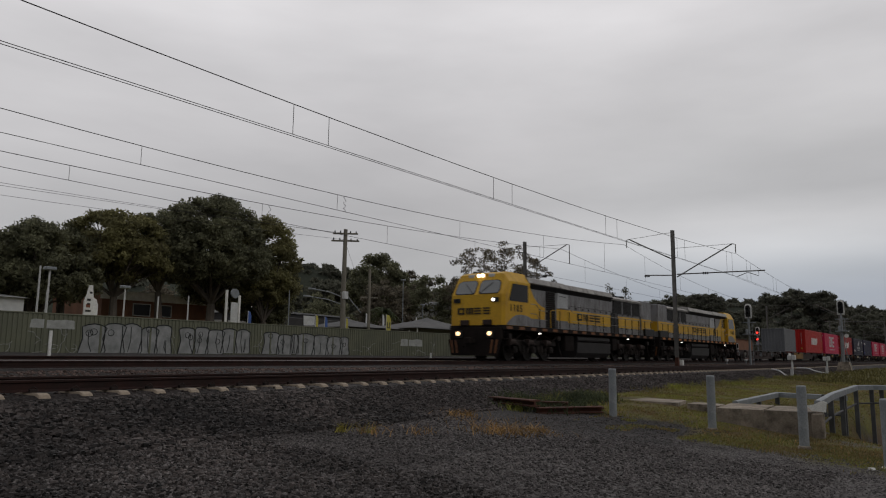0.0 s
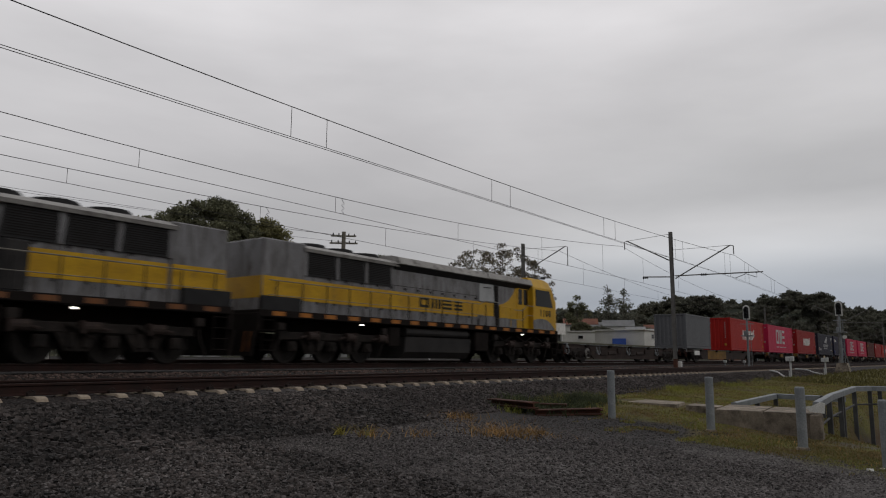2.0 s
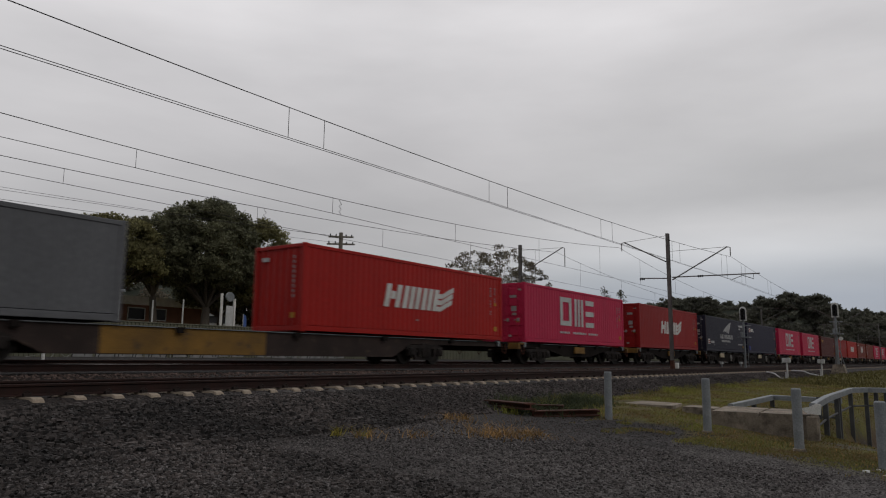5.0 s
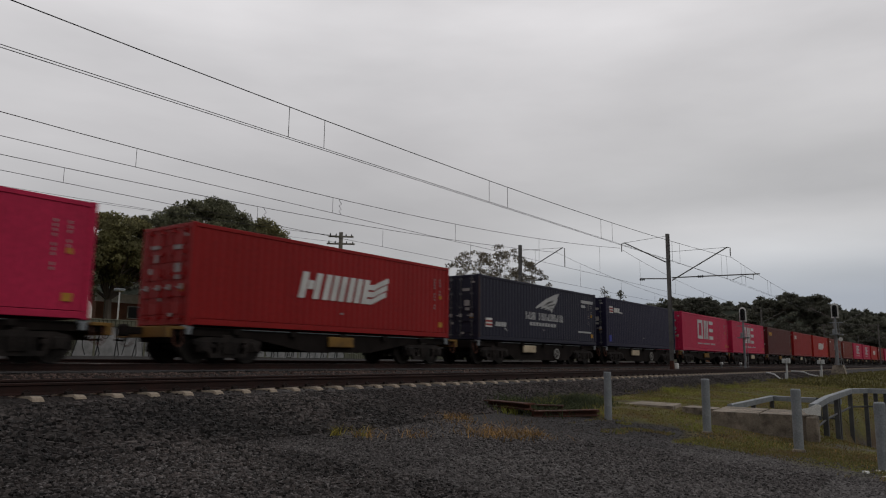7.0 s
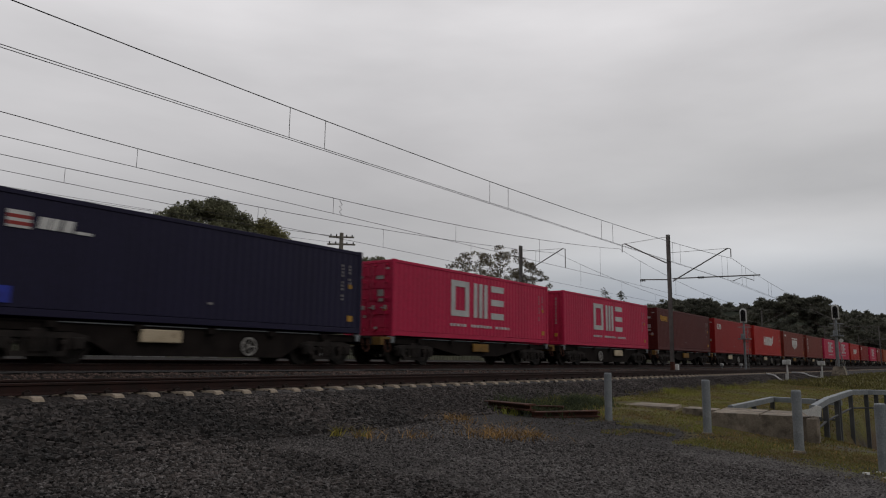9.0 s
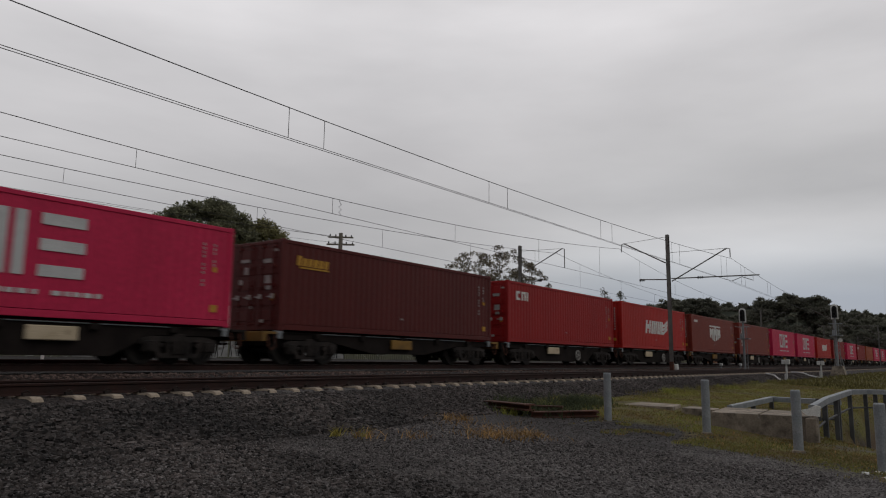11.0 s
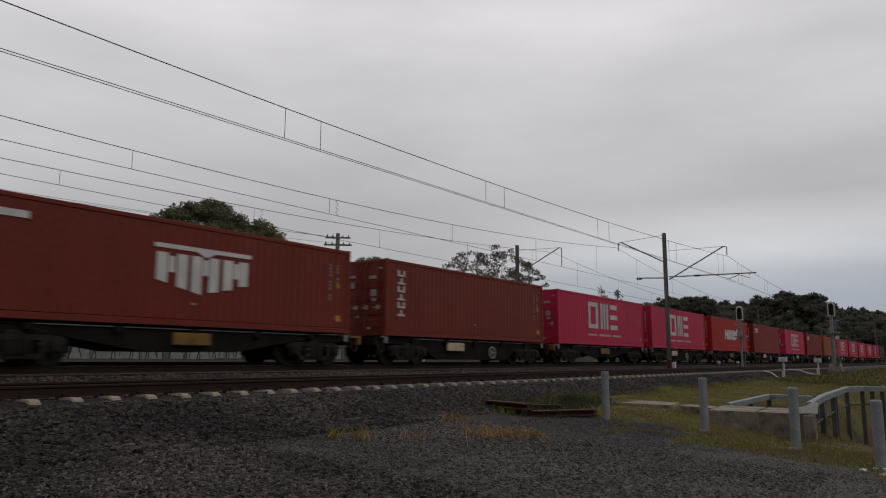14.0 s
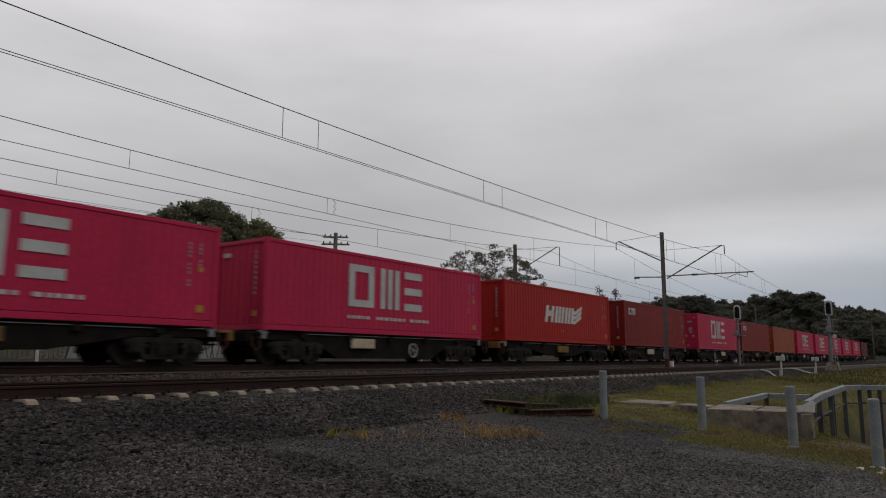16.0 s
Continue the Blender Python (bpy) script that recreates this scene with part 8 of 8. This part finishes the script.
shade_roof(43.5, 52.0, 42, 50, 2.75, 3.65, "grey peaked shade roof on posts in the car yard")
shade_roof(52.8, 66.0, 42, 50, 3.0, 4.35, "wide grey peaked shade roof on posts in the car yard")
# the dark wall block stands for the shade inside the open shed
canopy = building("white_building", "long shed with a deep white fascia beside the car yard, its open shade a dark block", 67.0, 42.5, 16.5, 2.0, 4.45, 0, M_DARKWALL, M_GREYROOF, 0, (), 1.2)
for i in range(5):
    part("column", Kit().box(0.2 + 3.9 * i, 0.45 + 3.9 * i, -0.30, -0.05, -0.4, 3.3, 0.02), M_WHITEGREY, canopy)
part("low_wall", Kit().box(0, 16.5, -0.5, -0.38, -0.4, 2.35, 0.02), M_WALLWHITE, canopy, "low white wall under the fascia")


def car(x, y, rot, paint_mat, label):
    c = thing("car", label, "car", pose(x, y, 0.25, 0, 0, rot), group="cars in the yard")
    k = Kit().prism([(0, 0.3), (4.3, 0.3), (4.3, 0.75), (3.9, 0.85), (3.2, 0.92), (2.6, 1.42), (1.2, 1.45), (0.5, 0.95), (0.0, 0.85)], "y", -0.85, 0.85)
    part("body", k, paint_mat, c)
    part("windows", Kit().prism([(0.75, 0.95), (3.05, 0.95), (2.55, 1.36), (1.25, 1.38)], "y", -0.86, 0.86), M_GLASS, c, "dark glass")
    for a in (0.8, 3.45):
        for s in (-0.8, 0.8):
            part("wheel", Kit().ring((a, s, 0.31), "y", 0, 0.31, 0.2, 16), M_RUBBER, c)


for i, (x, y, r, m) in enumerate(((57, 44, 20, M_DARKWALL), (61, 45, 15, M_WHITEGREY), (66, 44, 10, M_DARKWALL), (48.5, 45, 20, M_WHITEGREY), (72, 45, 10, M_LGREY), (20.4, 36.5, 0, M_FLAGYEL), (38, 52, 0, M_WHITEGREY), (42, 53, 0, M_LGREY))):
    car(x, y, r, m, "parked car seen over the fence, yellow" if m is M_FLAGYEL else "parked car in the yard behind the fence")


def pole_lamp(x, y, h, label, mat_=M_WHITEGREY, flood=True, foot=0.2):
    p = thing("lamp_post", label, "lamp post", pose(x, y, foot), group="lamp posts")
    part("post", Kit().tube([(0, 0, -0.2), (0, 0, h)], [0.055, 0.042], 10), mat_, p)
    if flood:
        part("lamp", Kit().box(-0.26, 0.26, -0.16, 0.16, h - 0.02, h + 0.14, 0.03), M_GALV, p, "grey floodlight head")


pole_lamp(16.0, 36, 4.3, "white pole behind the fence", flood=False)
pole_lamp(16.45, 36, 4.15, "white pole with a floodlight behind the fence")
pole_lamp(16.6, 36.4, 3.2, "white pole behind the fence", flood=False)
pole_lamp(21.5, 38, 3.75, "white lamp post behind the fence")
pole_lamp(24.8, 40, 3.6, "white pole behind the fence", flood=False)
pole_lamp(26.9, 40, 3.8, "white pole behind the fence", flood=False)
pole_lamp(60.2, 50, 8.3, "tall grey lamp post in the car yard", M_GALV)
pole_lamp(63.7, 50, 5.8, "grey lamp post in the car yard", M_GALV)
pole_lamp(40.5, 46, 5.5, "thin grey lamp post near the shops", M_GALV, False)
sg = thing("yard_sign", "white sign board between two white posts behind the fence", "sign", pose(30.2, 40, 0.2))
for a in (-0.42, 0.62):
    part("post", Kit().box(a - 0.07, a + 0.07, -0.07, 0.07, -0.2, 4.4 if a < 0 else 4.1, 0.01), M_WHITE, sg)
part("board", Kit().box(-0.05, 0.52, -0.04, 0.02, 1.6, 3.6, 0.01), M_WHITEGREY, sg, "blank white board")
part("lamp", Kit().ring((0.15, -0.1, 4.2), "y", 0, 0.32, 0.12, 16), M_GALV, sg, "round lamp")
py = thing("pylon_sign", "white stepped pylon sign with dark marks behind the fence", "sign", pose(19.6, 38, 0.2))
part("panel", Kit().prism([(-0.34, -0.2), (0.40, -0.2), (0.40, 2.7), (0.30, 3.0), (0.12, 3.1), (0.05, 3.75), (-0.12, 3.75), (-0.2, 3.3), (-0.34, 2.9)], "y", -0.06, 0.06), M_WHITE, py)
for a, z, w, h, m in ((-0.22, 2.9, 0.2, 0.12, M_DARKWALL), (-0.10, 3.3, 0.14, 0.1, M_DARKWALL), (-0.25, 2.55, 0.22, 0.18, M_REDROOF), (-0.28, 2.32, 0.3, 0.1, M_DARKWALL), (-0.2, 2.7, 0.16, 0.08, M_DARKWALL)):
    part("mark", Kit().box(a, a + w, -0.072, -0.062, z, z + h), m, py)


def feather_flag(x, y, h, m, label, bars_on=False, w=0.28):
    f = thing("feather_flag", label, "flag", pose(x, y, 0.2), group="flags in the yard")
    part("pole", Kit().tube([(0, 0, -0.2), (0, 0, h)], 0.025, 6), M_WHITEGREY, f)
    part("cloth", Kit().prism([(0.02, h * 0.35), (w, h * 0.35), (w, h * 0.9), (w * 0.7, h * 0.98), (0.02, h)], "y", -0.012, 0.012), m, f)
    if bars_on:
        for i in range(2):
            z = h * (0.44 + 0.24 * i)
            for a, zz, ww, hh in ((0.12, 0, 0.08, 0.5), (0.36, 0, 0.08, 0.5), (0.2, 0, 0.16, 0.08)):
                part("bar", Kit().box(a, a + ww, -0.022, -0.014, z + zz, z + zz + hh), M_DARKWALL, f)


feather_flag(46.0, 40, 3.6, M_FLAGYEL, "yellow feather flag with dark bars", True, 0.58)
feather_flag(39.8, 42, 3.3, M_FLAGYEL, "yellow feather flag by the shops")
feather_flag(40.8, 42, 3.2, M_FLAGBLUE, "blue feather flag by the shops", w=0.3)
feather_flag(43.2, 42, 3.2, M_FLAGYEL, "yellow feather flag by the shops")
feather_flag(31.6, 40, 3.1, M_FLAGBLUE, "blue feather flag behind the fence")
for x in (56.5, 59.2, 65.0):
    feather_flag(x, 52, 4.6, M_WHITEGREY, "white feather flag in the car yard", w=0.3)

# ---- timber pole with street lamps
tp = thing("timber_pole", "weathered timber power pole with cross-arms and street lamps", "power pole", pose(34.7, 34.0, 0.2))
part("shaft", Kit().tube([(0, 0, -0.5), (-0.05, 0, 4), (0.0, 0, 8.65)], [0.19, 0.165, 0.13], 12), M_WOOD, tp)
d = Vector((0.80, -0.60, 0))
for z, half in ((8.35, 0.85), (7.85, 0.95)):
    part("cross_arm", Kit().tube([-d * half + Vector((0, 0, z - 0.02)), d * half + Vector((0, 0, z + 0.04))], 0.06, 6), M_WOOD, tp)
    for q in (-0.85, -0.4, 0.4, 0.85):
        part("insulator", Kit().tube([d * half * q + Vector((0, 0, z + 0.05)), d * half * q + Vector((0, 0, z + 0.2))], [0.05, 0.03], 8), M_BLACK, tp)
for z, out in ((4.5, 2.0), (4.0, 2.3)):
    lamp_arm = part("lamp_arm", Kit().tube([(0, 0, z - 0.5), (-out * 0.5 * 0.8, out * 0.5 * 0.6, z - 0.15), (-out * 0.8, out * 0.6, z)], 0.035, 6), M_GALV, tp)
    part("street_lamp", Kit().box(-out * 0.8 - 0.45, -out * 0.8 + 0.1, out * 0.6 - 0.1, out * 0.6 + 0.1, z - 0.06, z + 0.06, 0.03), M_GALV, lamp_arm)
part("stay_arm", Kit().tube([(0, 0, 4.4), (1.0, -0.7, 3.0)], 0.04, 6), M_GALV, tp)
part("bracket", Kit().box(-0.2, 0.2, -0.25, 0.1, 3.9, 4.4, 0.02), M_WHITEGREY, tp)
sp = thing("timber_pole", "thin timber pole behind the street pole", "power pole", pose(46.0, 42.0, 0.2))
part("shaft", Kit().tube([(0, 0, -0.5), (0, 0, 7.6)], [0.16, 0.11], 10), M_WOOD, sp)
part("cross_arm", Kit().tube([(-0.6, 0.45, 5.1), (0.6, -0.45, 5.1)], 0.05, 6), M_WOOD, sp)
for i, (off, zt, ex, ez) in enumerate(((-0.8, 8.6, -10.0, 8.55), (-0.3, 8.6, -10.0, 8.15), (0.8, 8.1, -10.0, 7.55))):
    k = Kit()
    pts = [(34.7 + d.x * off + (ex - 34.7) * f, 34.0 + d.y * off + (38.0 - 34.0) * f, zt + (ez - zt) * f - 1.0 * 4 * f * (1 - f) * 0.35) for f in [j / 14 for j in range(15)]]
    k.tube(pts, 0.010, 4)
    solid("power_wire", k, M_WIRE, "thin dark power wire slung from the timber pole", "wire", group="power wires")
k = Kit().tube([(34.7, 34.0, 8.0), (40, 38, 6.6), (46.0, 42.0, 5.3)], 0.010, 4)
solid("power_wire", k, M_WIRE, "thin dark power wire between two timber poles", "wire", group="power wires")

# ---- palm in the yard
pm = thing("palm", "ragged green palm above the shade roofs", "palm", pose(63.0, 55.0, 0.25))
part("trunk", Kit().tube([(0, 0, -0.2), (0.1, 0, 2.5), (0, 0, 5.0)], [0.22, 0.16, 0.14], 9), M_BARK, pm)
rng = random.Random(9)
vs, fs = [], []
for i in range(26):
    a, up = rng.uniform(0, 6.28), rng.uniform(0.1, 1.2)
    p = Vector((0, 0, 5.0))
    dd = Vector((math.cos(a), math.sin(a), up)).normalized()
    for j in range(12):
        q = p + dd * 0.22
        dd = (dd + Vector((0, 0, -0.16))).normalized()
        sd = dd.cross(Vector((0, 0, 1))).normalized()
        for s in (-1, 1):
            tip = q + sd * s * 0.42 * (1 - j / 15) + dd * 0.25 - Vector((0, 0, 0.14))
            o = len(vs)
            vs += [tuple(p), tuple(q), tuple(tip)]
            fs.append((o, o + 1, o + 2))
        p = q
part("fronds", raw_mesh("fronds", vs, fs, M_PALM), None, pm)


motions()
